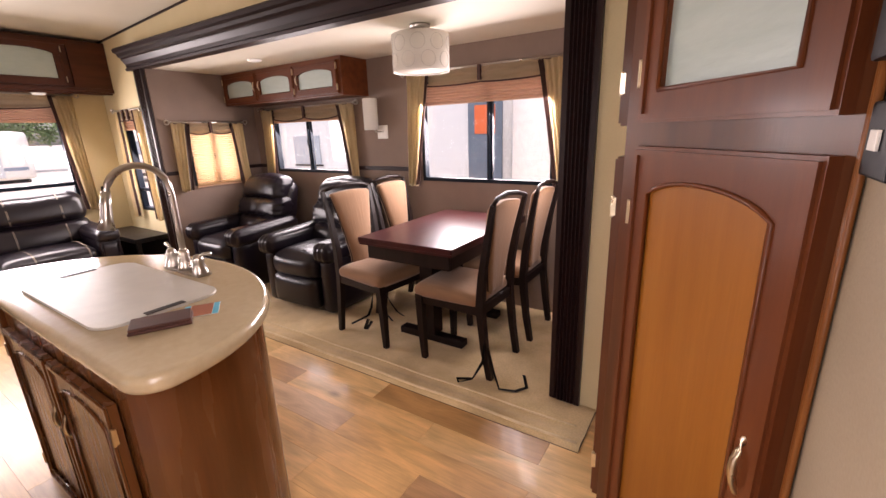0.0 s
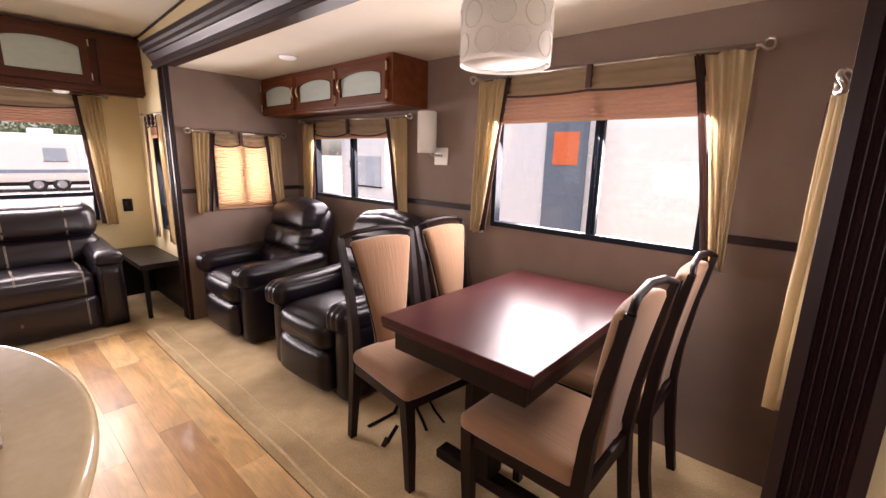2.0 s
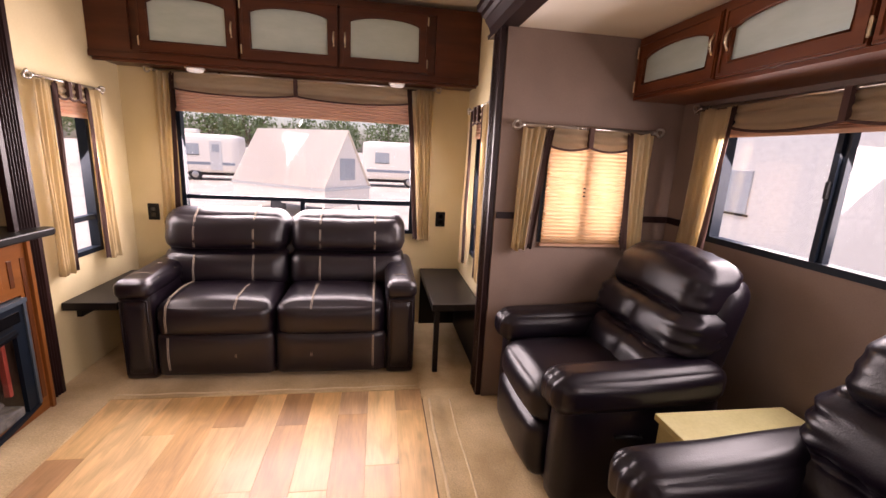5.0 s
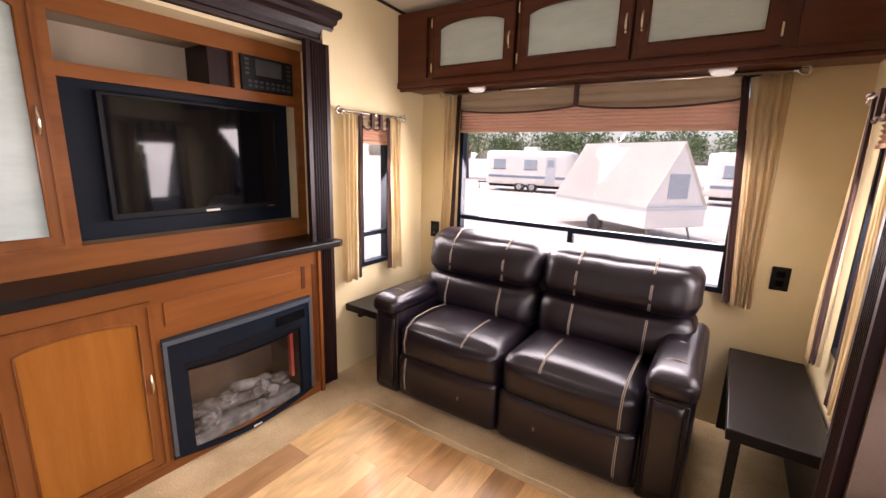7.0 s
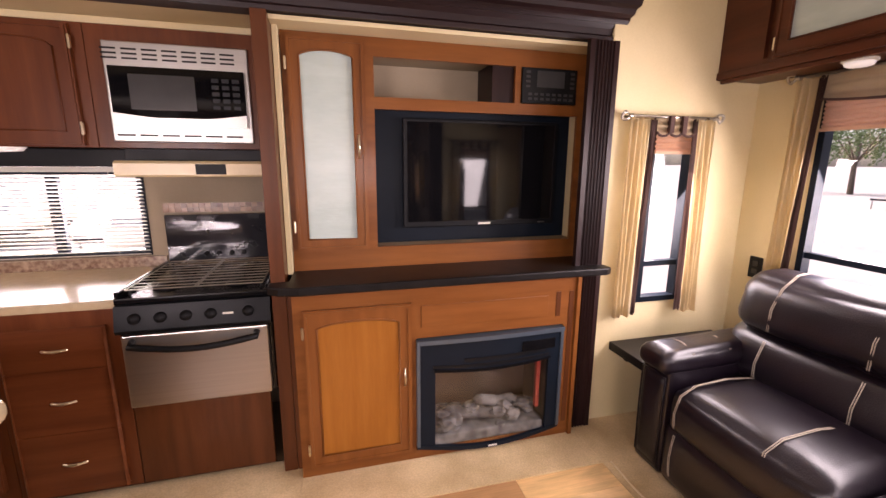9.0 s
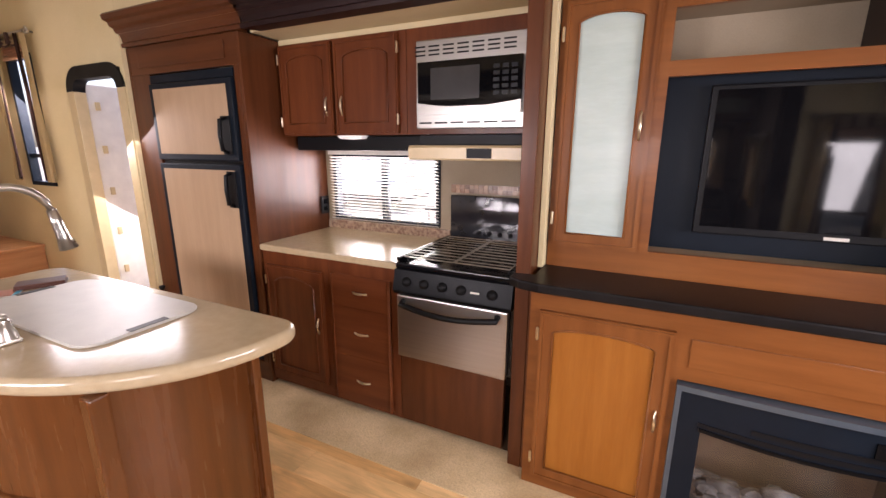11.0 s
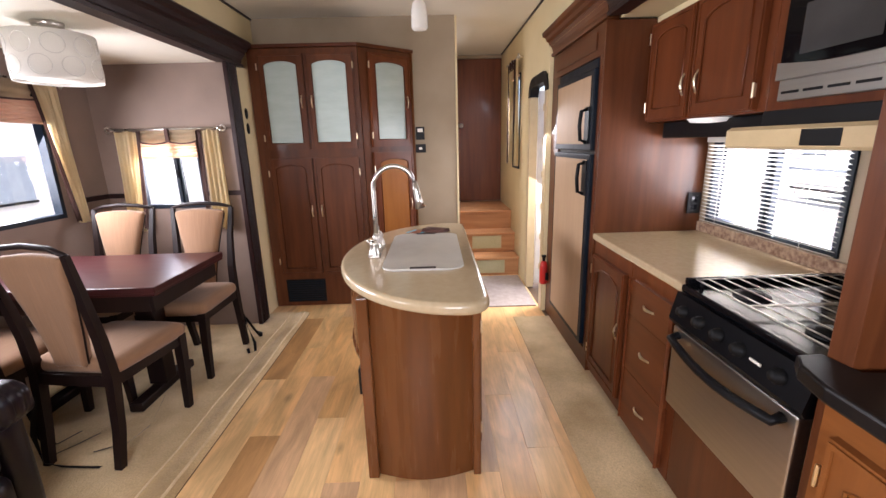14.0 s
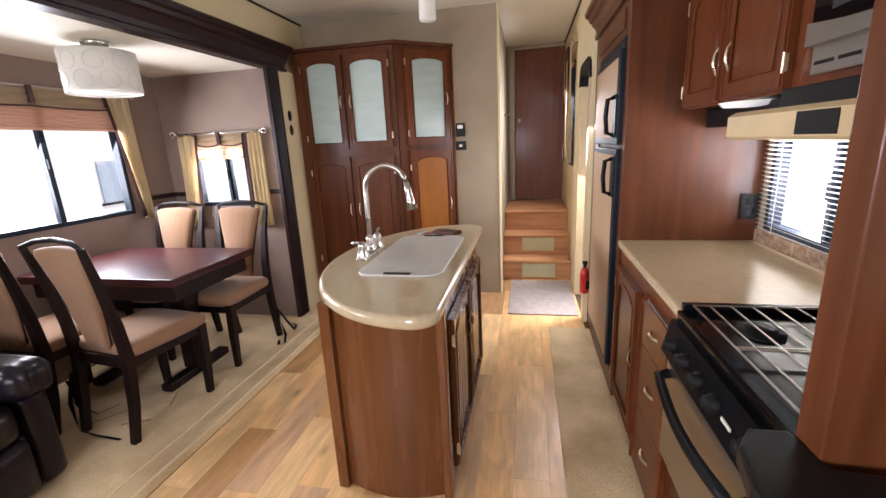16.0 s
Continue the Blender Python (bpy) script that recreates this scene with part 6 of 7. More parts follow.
    for p, q in (((-4.92, 0.30, 0.15), (-4.66, 0.37, 0.22)), ((-4.80, 0.38, 0.13), (-4.50, 0.33, 0.17)), ((-4.60, 0.30, 0.16), (-4.45, 0.36, 0.14))):
        tube("log", [Vector(p).lerp(Vector(q), i / 5) + Vector((0, 0, 0.006 * math.sin(i * 2))) for i in range(6)], [0.02, 0.03, 0.028, 0.032, 0.027, 0.02], ASH, e, "grey charred log")


fireplace()


# ---- pantry ----
def pantry():
    e = thing("pantry_cabinet", (-0.87, 2.23, 0), "tall mahogany pantry with frosted upper doors", "cabinet")
    M = pose(-1.02, 0, 0, 0, 0, -90)     # local x = -world y... front towards -x
    y0, y1 = 1.802, 2.660
    box("body", (-1.019, y0 + 0.004, 0.002), (-0.705, y1, 2.118), MAHOG, e, "", 0.002)
    box("cornice", (-1.045, y0 - 0.005, 2.119), (-0.705, y1, 2.145), MAHOG_Y, e, "", 0.005)
    mid = 2.222
    for a, b, hx in ((-2.585, -mid - 0.006, -mid - 0.04), (-mid + 0.006, -1.845, -mid + 0.04)):
        cab_door(M, a, b, 1.355, 2.075, e, MAHOG, MAHOG, 0.045, True, (hx, 1.72, 0.11), a if a < -2.5 else b, 0.05)
        cab_door(M, a, b, 0.30, 1.285, e, MAHOG, MAHOG, 0.045, False, (hx, 0.85, 0.11), a if a < -2.5 else b, 0.055)
    v = part("toe_vent", bm_box((-1.025, 2.22, 0.04), (-1.0195, 2.56, 0.245)), BLACK, e, "black vent grille")
    for i in range(9):
        box("vent_slat", (-1.029, 2.235, 0.055 + 0.021 * i), (-1.0255, 2.545, 0.063 + 0.021 * i), BLUEBLACK, v, "", 0.0)
    # corner cabinet, face at an angle
    A, B = Vector((-1.018, 1.80, 0)), Vector((-0.702, 1.412, 0))
    c = thing("corner_cabinet", (-0.80, 1.66, 0), "narrow angled cherry cabinet with a frosted upper door", "cabinet")
    d = (B - A)
    w = d.length
    ang = math.degrees(math.atan2(d.y, d.x))
    Mc = pose(A.x, A.y, 0, 0, 0, ang)
    prism("body", [(A.x, A.y), (B.x, B.y), (B.x, A.y)], 0.002, 2.118, MAHOG, c)
    for k in range(2):
        tube("edge_bead", [(B.x - 0.004, B.y - 0.004 - 0.009 * k, 0.004), (B.x - 0.004, B.y - 0.004 - 0.009 * k, 2.117)], 0.0045, AMBER, c, "", 8)
    bm = bmesh.new()
    add_box(bm, (-0.02, -0.016, 2.119), (w + 0.02, 0.02, 2.145), Mc)
    part("cornice", bm, MAHOG, c)
    cab_door(Mc, 0.078, w - 0.022, 1.36, 2.085, c, CHERRY, PANEL, 0.035, True, (w - 0.057, 1.72, 0.11), 0.078, 0.058)
    cab_door(Mc, 0.078, w - 0.022, 0.16, 1.315, c, CHERRY, PANEL, 0.045, False, (w - 0.060, 0.85, 0.12), 0.078, 0.058)


def bm_box(lo, hi):
    bm = bmesh.new()
    add_box(bm, lo, hi)
    return bm


pantry()

for z, lab in ((1.633, "upper"), (1.523, "lower")):
    e = thing("speaker_vent", (-1.151, 2.664, z), "black oval wall plate on the cream wall", "wall plate", "oval plates")
    lathe("cover", [(0.041, 0.0), (0.041, 0.004), (0.032, 0.008), (0.0, 0.009)], (-1.151, 2.664, z), BLACK, e, "", 24, pose(0, 0, 0, 90, 0, 0) @ Matrix.Diagonal((0.6, 1, 1, 1)), False)

th = thing("thermostat", (-0.701, 1.352, 1.465), "black thermostat with a pale screen on the partition", "thermostat")
box("case", (-0.722, 1.310, 1.41), (-0.7005, 1.385, 1.52), BLACK, th, "", 0.004)
box("screen", (-0.7235, 1.325, 1.475), (-0.7225, 1.370, 1.505), WHITE, th, "pale screen", 0.0)
sw = thing("switch_panel", (-0.701, 1.352, 1.335), "black switch plate with a white rocker", "switch")
box("plate", (-0.710, 1.302, 1.298), (-0.7005, 1.392, 1.372), BLACK, sw, "", 0.003)
box("rocker", (-0.714, 1.335, 1.325), (-0.7105, 1.362, 1.345), WHITE, sw, "white rocker", 0.001)


# ---- steps, hall and entry ----
for i, (x, z) in enumerate(((-0.30, 0.20), (-0.06, 0.41), (0.18, 0.62))):
    s = thing("step", (x + 0.12, 0.70, 0), "wood-look step with a light nosing", "step", "hall steps", "structure")
    x2 = x + 0.25 if i < 2 else 0.998
    box("riser", (x, 0.372, 0.0 if i == 0 else z - 0.21), (x + 0.02, 1.027, z - 0.026), STEPW, s, "", 0.002)
    box("tread", (x - 0.025, 0.372, z - 0.025), (x2, 1.027, z), STEPW, s, "", 0.008)
    if i < 2:
        box("hatch", (x - 0.005, 0.52, z - 0.175), (x, 0.84, z - 0.035), LIGHTP, s, "pale green hatch panel", 0.002)

hd = thing("hall_door", (0.98, 0.66, 0.62), "closed brown bedroom door with a round knob", "door", "", "structure")
box("leaf", (0.960, 0.375, 0.63), (0.995, 0.93, 2.36), CHERRY, hd, "", 0.003)
lathe("knob", [(0.010, 0.0), (0.010, 0.03), (0.026, 0.035), (0.030, 0.05), (0.022, 0.062), (0.0, 0.064)], (0.96, 0.885, 1.58), NICKEL, hd, "", 18, pose(0, 0, 0, 0, -90, 0), False)
box("casing", (0.955, 0.94, 0.622), (0.995, 1.0, 2.40), TAUPE2, hd, "", 0.003)
box("head_casing", (0.955, 0.375, 2.365), (0.995, 0.938, 2.40), TAUPE2, hd, "", 0.003)
lv = thing("door_lever", (0.3, 1.028, 1.62), "small nickel lever on the hall side wall", "handle")
tube("lever", [(0.30, 1.029, 1.62), (0.30, 0.985, 1.62), (0.22, 0.975, 1.62)], 0.009, NICKEL, lv)

dr = thing("door_1", (-0.965, YL, 0), "open entry door with a black rounded frame", "door", "", "structure")
x0, x1, z1, rad = E_DOOR[0], E_DOOR[1], E_DOOR[3], 0.12


def door_outline(g):
    pts = [(x0 + g, 0.004), (x0 + g, z1 - rad)]
    for i in range(9):
        a = math.pi - math.pi / 2 * i / 8
        pts.append((x0 + rad + (rad - g) * math.cos(a), z1 - rad + (rad - g) * math.sin(a)))
    for i in range(9):
        a = math.pi / 2 - math.pi / 2 * i / 8
        pts.append((x1 - rad + (rad - g) * math.cos(a), z1 - rad + (rad - g) * math.sin(a)))
    pts += [(x1 - g, z1 - rad), (x1 - g, 0.004)]
    return pts


bm = bmesh.new()
o, n_ = door_outline(-0.03), door_outline(0.05)
rings = [[bm.verts.new((x, y, z)) for x, z in pts] for pts, y in ((o, YL + 0.012), (n_, YL + 0.012), (n_, YL - 0.06), (o, YL - 0.06))]
for i in range(4):
    p, q = rings[i], rings[(i + 1) % 4]
    for k in range(1, len(o) - 2):
        bm.faces.new((p[k], p[k + 1], q[k + 1], q[k]))
part("frame_head", bm, BLACK, dr, "black rounded door head")
for xa, xb in ((x0 - 0.03, x0 + 0.05), (x1 - 0.05, x1 + 0.03)):
    box("jamb", (xa, YL - 0.06, 0.004), (xb, YL + 0.010, z1 - rad - 0.001), ALMOND, dr, "pale metal jamb", 0.003)
leaf = box("leaf", (-0.700, -0.33, 0.03), (-0.672, YL - 0.07, 1.80), WHITE, dr, "white leaf swung open outside", 0.01)
for i in range(6):
    box("hinge", (-0.716, 0.235, 0.18 + 0.29 * i), (-0.7005, 0.262, 0.235 + 0.29 * i), ALMOND, leaf, "", 0.003)
tube("grab_rail", [(-1.20, YL - 0.09, 0.4), (-1.20, YL - 0.15, 0.45), (-1.20, YL - 0.15, 1.3), (-1.20, YL - 0.09, 1.35)], 0.012, BRASSY, dr)

fx = thing("fire_extinguisher", (-1.345, 0.347, 0.25), "small red fire extinguisher beside the refrigerator cabinet", "fire extinguisher")
lathe("cylinder", [(0.0, 0.0), (0.028, 0.004), (0.031, 0.02), (0.031, 0.15), (0.024, 0.18), (0.012, 0.195)], (-1.345, 0.379, 0.25), RED, fx)
lathe("valve", [(0.012, 0.193), (0.012, 0.22), (0.018, 0.225), (0.018, 0.24)], (-1.345, 0.379, 0.25), BLACK, fx)
box("bracket", (-1.378, 0.3465, 0.29), (-1.312, 0.372, 0.35), BLACK, fx)

dm = thing("door_mat", (-0.78, 0.65, 0), "grey woven mat in front of the steps", "mat")
box("woven_sheet", (-1.20, 0.39, 0.001), (-0.36, 0.94, 0.012), MAT, dm, "", 0.004)


# ---- island ----
def island():
    e = thing("kitchen_island", (-2.56, 1.25, 0), "cherry kitchen island with a rounded beige top", "island")
    cx, cy, a, b = -2.5375, 1.05, 0.7325, 0.635

    def ell(aa, bb, n=44, p=2.0):
        pts = []
        for i in range(n + 1):
            t = math.pi * i / n
            pts.append((cx + aa * math.copysign(abs(math.cos(t)) ** (2 / p), math.cos(t)), cy + 0.085 + (bb - 0.085) * abs(math.sin(t)) ** (2 / p)))
        return pts
    arc = ell(a, b)
    rc = rx = 0.085
    q = [math.pi / 2 * k / 8 for k in range(1, 9)]
    out = arc + [(cx - a + rc - rc * math.cos(t), cy + rc - rc * math.sin(t)) for t in q] + [(cx + a - rx + rx * math.sin(t), cy + rc - rc * math.cos(t)) for t in [0] + q[:-1]]
    round_slab("worktop", out, 0.815, 0.862, 0.019, COUNTER, e, "polished beige worktop")
    # pedestal with bowed ends
    def bowed(x, s, n=14):
        return [(x + s * 0.05 * math.sin(math.pi * i / n), 1.085 + 0.435 * i / n) for i in range(n + 1)]
    l = bowed(-3.03, -1)
    r = [(-1.985, 1.085), (-1.965, 1.13), (-1.945, 1.20), (-1.938, 1.27), (-1.945, 1.34), (-1.965, 1.40), (-2.0, 1.46), (-2.045, 1.505), (-2.09, 1.525)]
    prism("pedestal", r + l[::-1], 0.002, 0.814, POLISHED, e, "", 0, None, True)
    x = -3.042
    box("corner_post", (x - 0.022, 1.500, 0.002), (x + 0.022, 1.545, 0.814), POLISHED, e, "", 0.006)
    box("corner_post", (x - 0.022, 1.068, 0.002), (x + 0.022, 1.10, 0.814), POLISHED, e, "", 0.006)
    n = 22
    bulge = [(-3.00 + 0.89 * i / n, 1.521 + 0.13 * math.sin(math.pi * i / n) ** 0.8) for i in range(n + 1)]
    prism("bowed_panel", bulge + [(x, y - 0.015) for x, y in bulge[::-1]], 0.50, 0.814, POLISHED, e, "bowed cherry panel", 0, None, True)
    prism("bowed_lip", [(x, y + 0.008) for x, y in bulge] + [(x, y - 0.02) for x, y in bulge[::-1]], 0.485, 0.499, POLISHED, e)
    box("knee_recess", (-2.97, 1.505, 0.04), (-2.12, 1.527, 0.48), POLISHED, e, "", 0.002)
    M = pose(0, 1.079, 0)
    cab_door(M, -2.955, -2.51, 0.07, 0.72, e, POLISHED, POLISHED, 0.05, False, (-2.545, 0.50, 0.10), -2.957, 0.055)
    cab_door(M, -2.49, -2.045, 0.07, 0.72, e, POLISHED, POLISHED, 0.05, False, (-2.455, 0.50, 0.10), -2.043, 0.055)
    bx_ = thing("outlet_box", (-2.945, 1.55, 0.345), "black outlet box hanging under the island panel", "outlet")
    box("case", (-2.97, 1.528, 0.345), (-2.92, 1.575, 0.465), BLACK, bx_, "", 0.004)
    # sink cover
    s = thing("sink_cover", (-2.53, 1.29, 0.8625), "white board covering the sink, with dark handle notches", "sink cover")
    x0, x1, y0, y1, rr = -2.885, -2.175, 1.115, 1.465, 0.06
    out = []
    for qx, qy, st in ((x1 - rr, y1 - rr, 0), (x0 + rr, y1 - rr, 90), (x0 + rr, y0 + rr, 180), (x1 - rr, y0 + rr, 270)):
        for k in range(7):
            t = radians(st + 15 * k)
            out.append((qx + rr * math.cos(t), qy + rr * math.sin(t)))
    prism("board", out, 0.8625, 0.8715, SINKW, s, "", 0.003)
    for x in (x0 + 0.012, x1 - 0.012):
        box("notch", (x - 0.013, 1.235, 0.8718), (x + 0.013, 1.345, 0.8735), CHAIRW, s, "dark handle notch", 0.0)
    # tap
    t = thing("tap", (-2.53, 1.525, 0.8625), "brushed nickel gooseneck tap with two handles", "tap")
    x, y, z = -2.53, 1.525, 0.862
    box("deck_plate", (x - 0.13, y - 0.026, z), (x + 0.13, y + 0.026, z + 0.012), NICKEL, t, "", 0.006)
    lathe("column", [(0.030, 0.012), (0.026, 0.025), (0.018, 0.06), (0.020, 0.075), (0.014, 0.09)], (x, y, z), NICKEL, t)
    pts = [(x, y, z + 0.06), (x, y, z + 0.18), (x, y, z + 0.30)]
    for i in range(1, 13):
        a_ = math.pi * i / 12 * 0.93
        pts.append((x, y - 0.10 + 0.10 * math.cos(a_), z + 0.315 + 0.10 * math.sin(a_)))
    tube("neck", pts, 0.0115, NICKEL, t, "", 14)
    end = Vector(pts[-1])
    tube("spray_head", [end, end + Vector((0, -0.008, -0.04)), end + Vector((0, -0.016, -0.085)), end + Vector((0, -0.024, -0.125))], [0.013, 0.016, 0.018, 0.026], NICKEL, t, "", 14)
    for s_ in (-1, 1):
        lathe("handle_base", [(0.028, 0.012), (0.026, 0.028), (0.017, 0.05), (0.022, 0.06), (0.012, 0.08), (0.0, 0.084)], (x + s_ * 0.10, y, z), NICKEL, t, "", 20, None, False)
        tube("lever", [(x + s_ * 0.10, y, z + 0.07), (x + s_ * 0.13, y + 0.01, z + 0.085), (x + s_ * 0.165, y + 0.015, z + 0.09)], [0.007, 0.006, 0.008], NICKEL, t)
    w = thing("wallet", (-2.10, 1.22, 0.8625), "dark brown leather wallet on the island", "wallet")
    box("cover", (-0.075, -0.045, 0), (0.075, 0.045, 0.009), TANL, w, "", 0.003, pose(-2.09, 1.235, 0.8628, 0, 0, 62))
    box("flap", (-0.073, -0.043, 0.0092), (0.073, 0.043, 0.018), TANL, w, "", 0.003, pose(-2.09, 1.235, 0.8628, 0, 0, 63))
    cd = thing("leaflet", (-2.09, 1.345, 0.8625), "small printed leaflet lying by the wallet", "leaflet")
    Ml = pose(-2.09, 1.345, 0.8628, 0, 0, 56)
    box("sheet", (-0.048, -0.048, 0), (0.048, 0.048, 0.001), WHITE, cd, "", 0.0, Ml)
    box("picture", (-0.030, -0.046, 0.0012), (0.030, 0.046, 0.0016), RUST, cd, "rust-orange printed block", 0.0, Ml)
    for s_ in (-0.0475, 0.0315):
        box("print_band", (s_, -0.046, 0.0012), (s_ + 0.016, 0.046, 0.0016), CYAN, cd, "bright blue printed band", 0.0, Ml)



island()

PENX, PENY, PENZ = -2.068, 1.287, 1.974
pl = thing("pendant_lamp", (PENX, PENY, ceil_z(PENX)), "small frosted glass pendant lamp over the island", "lamp")
lathe("canopy", [(0.02, -0.03), (0.05, -0.02), (0.055, -0.001)], (PENX, PENY, ceil_z(PENX)), NICKEL, pl)
tube("rod", [(PENX, PENY, PENZ + 0.14), (PENX, PENY, ceil_z(PENX) - 0.02)], 0.005, NICKEL, pl)
lathe("shade", [(0.0, 0.004), (0.038, 0.0), (0.044, 0.01), (0.042, 0.09), (0.034, 0.13), (0.018, 0.145)], (PENX, PENY, PENZ), SHADEW, pl, "frosted glass shade")

fv = thing("floor_vent", (-4.17, 1.455, 0), "white metal floor register with slots", "floor vent")
box("plate", (-4.225, 1.345, 0.0005), (-4.115, 1.565, 0.005), ALMOND, fv, "", 0.002)
for i in range(15):
    y = 1.362 + 0.0132 * i
    box("slot", (-4.205, y, 0.0052), (-4.135, y + 0.007, 0.0062), BLACK, fv, "", 0.0)


# ---- outside ----
GRAVEL = surf("pale_gravel", (0.46, 0.41, 0.34), (0.58, 0.53, 0.45), 0.95, 0, 0.6, 30, (1, 1, 1), 0.5, 0, 0.2)
SHELLW = plain("cream_white_trailer_skin", (0.82, 0.755, 0.655), 0.35, 0, 0.1)
SHELLG = plain("grey_blue_trailer_skin", (0.58, 0.58, 0.55), 0.35, 0, 0.1)
DOORG = plain("grey_blue_door", (0.10, 0.13, 0.16), 0.35)
TINT = plain("tinted_window", (0.34, 0.38, 0.40), 0.12, 0, 0.5)
RUBBER = plain("tyre_rubber", (0.02, 0.02, 0.02), 0.8)
SWOOSH = plain("swoosh_decal", (0.22, 0.26, 0.30), 0.3)
ORANGE = plain("orange_notice", (0.60, 0.12, 0.03), 0.6)
LEAF = surf("leaves", (0.08, 0.12, 0.04), (0.12, 0.18, 0.065), 0.7, 0, 3, 20)
BARK = surf("bark", (0.08, 0.06, 0.045), (0.14, 0.11, 0.08), 0.9, 0, 4, 30, (1, 1, 0.3), 0.5)
GZ = -0.85
slab("ground", (-900, -900, GZ - 0.2), (900, 900, GZ), GRAVEL, "pale gravel storage lot", "ground")


def trailer(x, y, turn, L, H, W, skin, label, notice=False, blank=False):
    """Parked travel trailer; long side faces -y before the turn."""
    e = thing("travel_trailer", (0, 0, 0), label, "trailer", "parked trailers")
    soft("body", (-L / 2, 0, 0.45), (L / 2, W, H), 0.25, skin, e, "", 8)
    box("skirt", (-L / 2 + 0.3, 0.1, 0.32), (L / 2 - 0.3, W - 0.1, 0.5), BLACK, e)
    if not blank:
        box("stripe", (-L / 2 + 0.28, -0.012, 0.95), (L / 2 - 0.28, -0.001, 1.12), SWOOSH, e, "grey-blue stripe", 0.0)
    for fx_ in ((-0.32,) if notice else (0.3,) if blank else (-0.32, 0.05)):
        w = box("window", (fx_ * L - 0.45, -0.03, 1.55), (fx_ * L + 0.45, -0.001, 2.2), TINT, e, "", 0.01)
        box("window_rim", (fx_ * L - 0.49, -0.02, 1.51), (fx_ * L + 0.49, -0.002, 1.545), BLACK, w)
    up, dx = (0.42, 0.415) if notice else (0.0, 0.28)
    d = None if blank else box("door", (dx * L - 0.34, -0.035, 0.62 + up), (dx * L + 0.33, -0.002, 2.40 + up), DOORG if notice else SHELLG, e, "", 0.02)
    if d:
        box("door_window", (dx * L - 0.2, -0.045, 1.72 + up), (dx * L + 0.2, -0.036, 2.2 + up), ORANGE if notice else TINT, d, "orange notice" if notice else "", 0.01)
    for sx in (-0.45, 0.45):
        M = pose(sx, 0.14, 0.36, 90, 0, 0)
        w = lathe("wheel", [(0.0, -0.1), (0.30, -0.1), (0.36, -0.06), (0.36, 0.06), (0.30, 0.1), (0.0, 0.1)], (sx, 0.14, 0.36), RUBBER, e, "", 24, pose(0, 0, 0, 90, 0, 0), False)
        lathe("rim", [(0.0, 0.11), (0.18, 0.11), (0.2, 0.1)], (sx, 0.14, 0.36), STEEL, w, "", 20, pose(0, 0, 0, 90, 0, 0), False)
    box("roof_unit", (-0.5, W / 2 - 0.35, H), (0.5, W / 2 + 0.35, H + 0.28), SHELLW, e, "", 0.08)
    tube("hitch", [(-L / 2 + 0.1, W / 2, 0.5), (-L / 2 - 1.0, W / 2, 0.5)], 0.05, BLACK, e)
    tube("jack", [(-L / 2 - 0.9, W / 2, 0.0), (-L / 2 - 0.9, W / 2, 0.6)], 0.035, STEEL, e)
    e.matrix_basis = pose(x, y, GZ, 0, 0, turn)
    return e




def a_frame():
    """Folding camper with a steep roof; its eave lies along local x, the near gable at local x = 0."""
    e = thing("folding_camper", (0, 0, 0), "white A-frame folding camper parked behind the rear window", "trailer", "parked trailers")
    L, W = 4.2, 2.3
    box("body", (0, 0, 0.42), (L, W, 1.0), SHELLW, e, "", 0.03)
    box("belt", (-0.02, -0.02, 0.93), (L + 0.02, W + 0.02, 1.02), SHELLG, e, "grey belt rail", 0.01)
    for ya, yb, n in ((-0.03, W / 2, "roof"), (W + 0.03, W / 2, "roof")):
        bm = bmesh.new()
        q = [bm.verts.new(p) for p in ((0, ya, 1.02), (L, ya, 1.02), (L, yb, 2.85), (0, yb, 2.85))]
        bm.faces.new(q)
        bmesh.ops.solidify(bm, geom=bm.faces[:], thickness=0.06)
        part(n, bm, SHELLW, e)
    for x in (0.06, L - 0.10):
        bm = bmesh.new()
        a = [bm.verts.new((x, y, z)) for y, z in ((0.03, 1.021), (W - 0.03, 1.021), (W / 2, 2.76))]
        b = [bm.verts.new((x + 0.04, y, z)) for y, z in ((0.03, 1.021), (W - 0.03, 1.021), (W / 2, 2.76))]
        bm.faces.new(a)
        bm.faces.new(b)
        for i in range(3):
            bm.faces.new((a[i], a[(i + 1) % 3], b[(i + 1) % 3], b[i]))
        g = part("gable", bm, SHELLW, e)
        if x < 1:
            box("window", (x - 0.015, W / 2 - 0.38, 1.25), (x - 0.001, W / 2 + 0.38, 1.95), TINT, g, "tinted window", 0.004)
    for y in (0.35, W - 0.35):
        tube("jack", [(0.1, y, 0.0), (0.3, y, 0.45)], 0.03, STEEL, e)
    for y in (0.08, W - 0.08):
        w = lathe("wheel", [(0.0, -0.09), (0.26, -0.09), (0.31, -0.05), (0.31, 0.05), (0.26, 0.09), (0.0, 0.09)], (L / 2, y, 0.31), RUBBER, e, "", 20, pose(0, 0, 0, 90, 0, 0), False)
        lathe("rim", [(0.0, 0.095), (0.15, 0.095), (0.17, 0.085)], (L / 2, y, 0.31), STEEL, w, "", 16, pose(0, 0, 0, 90, 0, 0), False)
    box("skylight", (1.2, 0.42, 1.9), (2.1, 0.46, 2.2), TINT, e, "", 0.01, pose(0, 0.12, 0))
    e.matrix_basis = pose(-18.3, 1.75, GZ, 0, 0, -125)


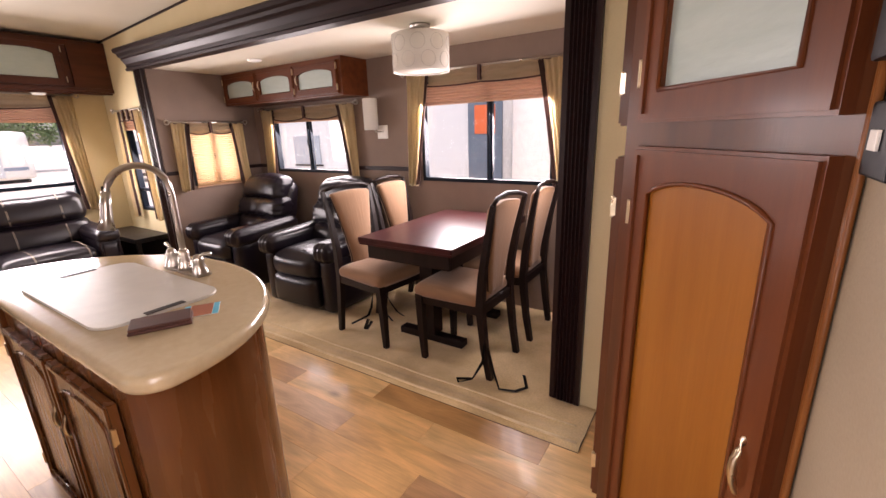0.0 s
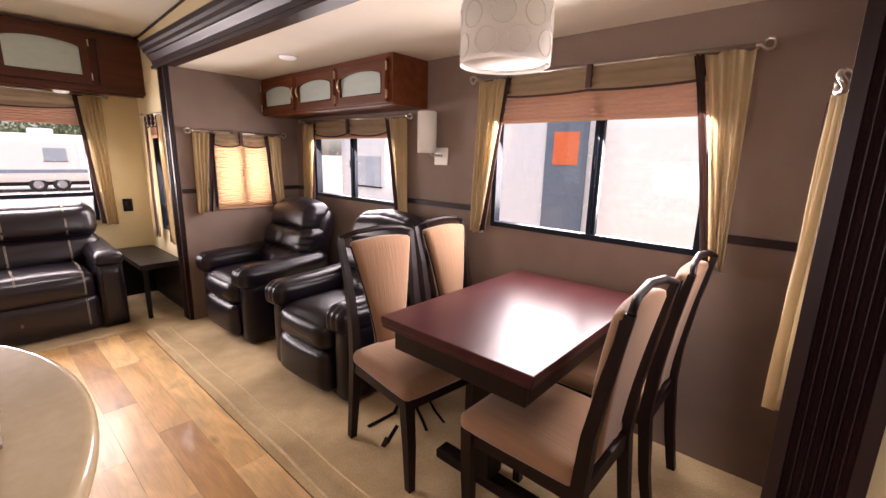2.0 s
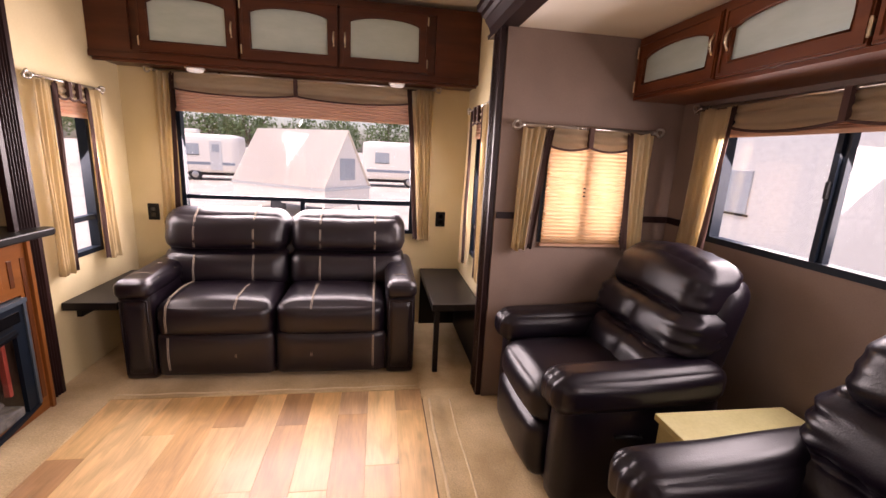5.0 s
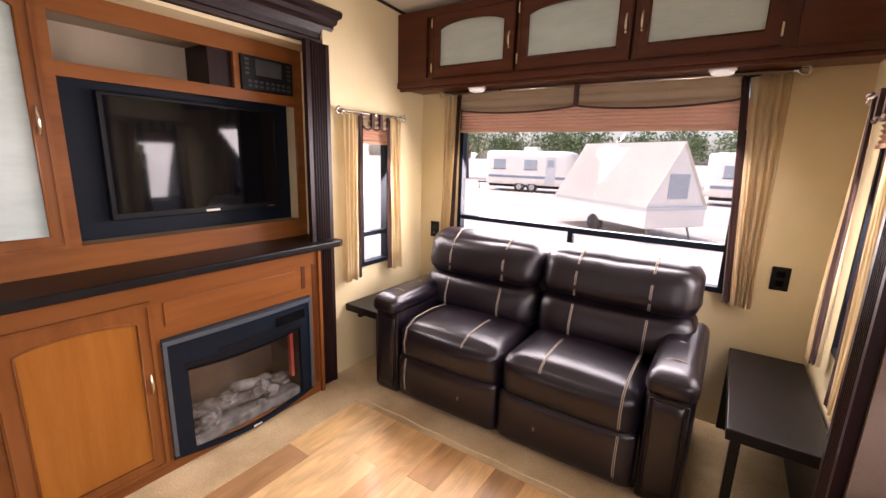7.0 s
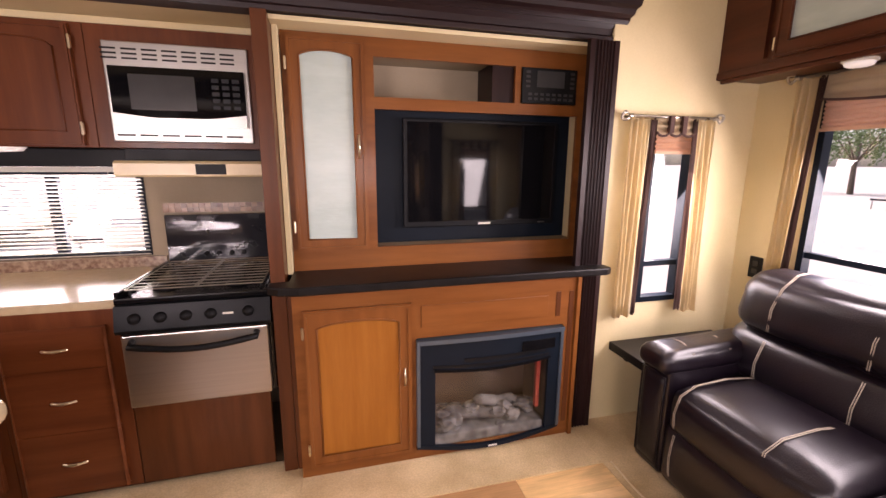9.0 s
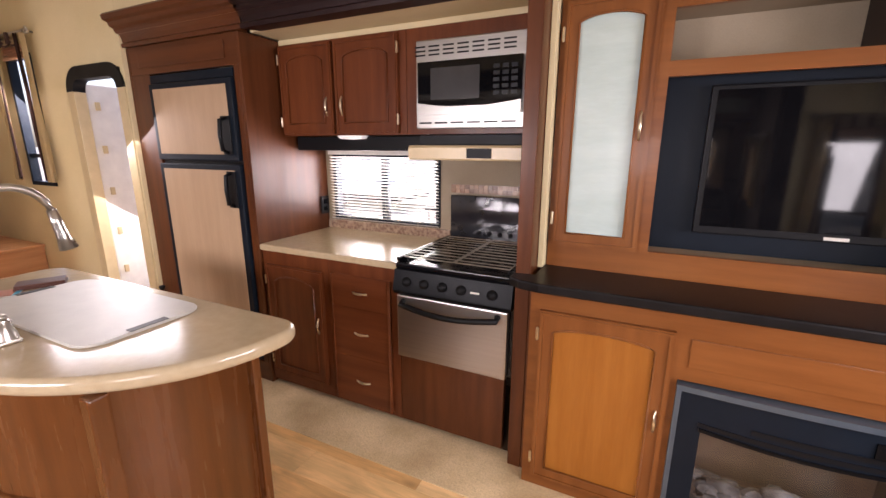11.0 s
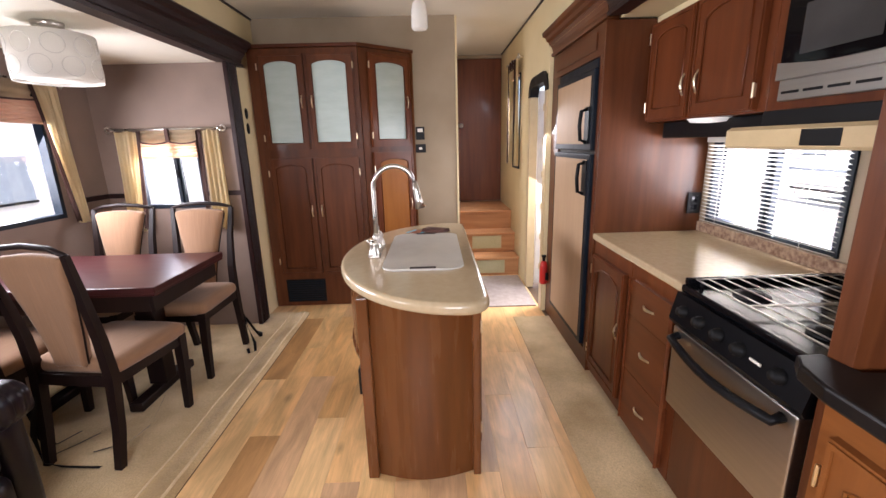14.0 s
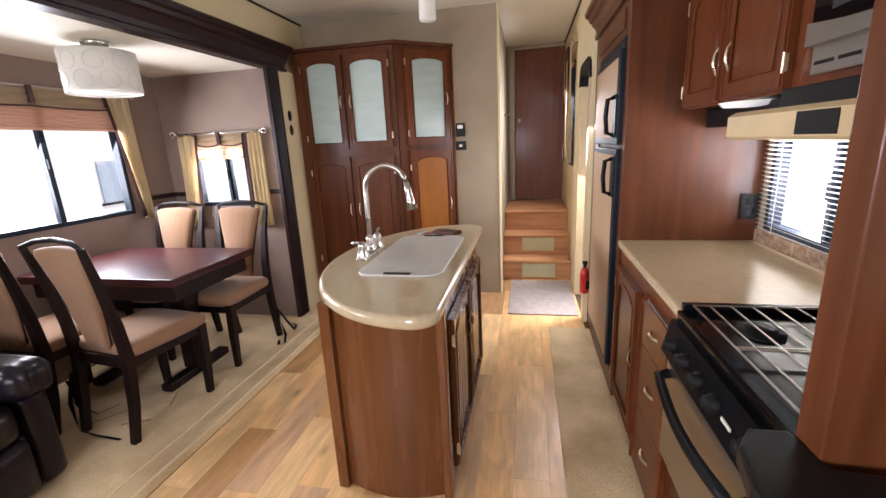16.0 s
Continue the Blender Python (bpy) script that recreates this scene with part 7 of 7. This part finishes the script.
a_frame()
trailer(-31.0, -9.5, 96, 6.0, 2.8, 2.3, SHELLW, "white travel trailer parked further down the lot")
trailer(-27.0, 13.5, 75, 6.6, 2.8, 2.3, SHELLW, "white travel trailer beside the lot road")
trailer(-31.0, 4.5, 88, 7.0, 2.9, 2.3, SHELLW, "white travel trailer in the far row")
trailer(-7.0, 7.6, 0, 6.4, 3.3, 2.4, SHELLG, "grey-blue trailer with an orange door notice close by", True)
trailer(-0.5, 7.3, 0, 6.6, 3.1, 2.4, SHELLW, "white trailer parked across the lane", blank=True)
trailer(-3.0, -7.5, 180, 7.0, 3.0, 2.4, SHELLW, "white trailer parked on the kitchen side")
trailer(7.0, -11.0, 176, 7.0, 3.0, 2.4, SHELLW, "white trailer parked beyond the entry door")


def tree(x, y, h, seed):
    rnd = random.Random(seed)
    e = thing("tree", (x, y, GZ), "broad green leafy tree at the lot's edge", "tree", "lot trees")
    tube("trunk", [(x, y, GZ), (x + 0.1, y, GZ + h * 0.25), (x + 0.05, y + 0.1, GZ + h * 0.5)], [0.22, 0.17, 0.10], BARK, e)
    for i in range(5):
        a = i * 1.26
        tube("limb", [(x + 0.08, y, GZ + h * 0.3), (x + math.cos(a) * h * 0.14, y + math.sin(a) * h * 0.14, GZ + h * 0.5), (x + math.cos(a) * h * 0.26, y + math.sin(a) * h * 0.26, GZ + h * 0.66)], [0.08, 0.05, 0.02], BARK, e)
    verts, faces = [], []
    for c in range(70):
        a, r = rnd.random() * 6.28, h * 0.30 * math.sqrt(rnd.random())
        cz = GZ + h * (0.38 + 0.6 * rnd.random() * (1 - 0.7 * r / (h * 0.3)))
        for k in range(26):
            p = Vector((x + r * math.cos(a), y + r * math.sin(a), cz)) + Vector([rnd.gauss(0, h * 0.045) for _ in range(3)])
            u = Vector([rnd.uniform(-1, 1) for _ in range(3)]).normalized() * 0.16
            v = Vector([rnd.uniform(-1, 1) for _ in range(3)]).normalized() * 0.10
            n = len(verts)
            verts += [p - u, p + v, p + u, p - v]
            faces.append((n, n + 1, n + 2, n + 3))
    me = bpy.data.meshes.new("crown")
    me.from_pydata(verts, [], faces)
    me.materials.append(LEAF)
    ob = new("crown", me)
    ob.parent = e
    ob.matrix_parent_inverse = parent_world(e).inverted()


for i, (x, y, h) in enumerate(((-48, -14, 7.5), (-50, -6, 7), (-52, 3, 8), (-49, 12, 7), (-47, 20, 8), (-46, -10, 7.5), (-50, -2, 7.5), (-51, 7.5, 8), (-48, 16, 7.5), (-46, -18, 7), (-10, 30, 8), (2, 34, 8.5), (9, -24, 8), (1.5, -20, 7), (-44, -22, 8))):
    tree(x, y, h, i)


# ---- floor planks ----
def planks():
    e = thing("floor_planks", (-2.8, 1.5, 0), "wood-look vinyl plank floor in mixed brown tones", "floor", "", "structure")
    rnd = random.Random(11)
    cache = {}

    def plank(x0, x1, y0, y1):
        k = (round(x1 - x0, 3), round(y1 - y0, 3))
        if k not in cache:
            bm = bmesh.new()
            hx, hy, g, c = k[0] / 2, k[1] / 2, 0.0004, 0.0009
            lo = [bm.verts.new((sx * (hx - g), sy * (hy - g), -0.0038)) for sx, sy in ((-1, -1), (1, -1), (1, 1), (-1, 1))]
            hi = [bm.verts.new((sx * (hx - c), sy * (hy - c), 0)) for sx, sy in ((-1, -1), (1, -1), (1, 1), (-1, 1))]
            mi = [bm.verts.new((sx * (hx - g), sy * (hy - g), -0.0008)) for sx, sy in ((-1, -1), (1, -1), (1, 1), (-1, 1))]
            bm.faces.new(hi)
            for i in range(4):
                j = (i + 1) % 4
                bm.faces.new((lo[i], lo[j], mi[j], mi[i]))
                bm.faces.new((mi[i], mi[j], hi[j], hi[i]))
            me = bpy.data.meshes.new("plank")
            bm.to_mesh(me)
            bm.free()
            me.materials.append(PLANKM)
            cache[k] = me
        ob = new("plank", cache[k])
        ob.parent = e
        ob.matrix_parent_inverse = parent_world(e).inverted()
        ob.location = ((x0 + x1) / 2, (y0 + y1) / 2, 0)

    def field(xa, xb, ya, yb, w, L):
        n = max(1, round((yb - ya) / w))
        w = (yb - ya) / n
        off = 0
        for r in range(n):
            off = (off + 0.38 + 0.2 * rnd.random()) % L
            x = xa
            nxt = xa + (L - off if L - off > 0.12 else L)
            while x < xb - 0.01:
                e2 = min(nxt, xb)
                if xb - e2 < 0.06:
                    e2 = xb
                plank(x, e2, ya + w * r, ya + w * (r + 1))
                x, nxt = e2, e2 + L

    field(-5.20, -0.28, 0.69, 2.325, 0.1486, 0.92)
    field(-1.42, -0.28, 0.37, 0.69, 0.16, 0.92)
    field(-3.82, -1.42, 0.63, 0.69, 0.06, 0.92)
    field(-1.20, -0.70, 2.325, 2.665, 0.17, 0.5)


planks()
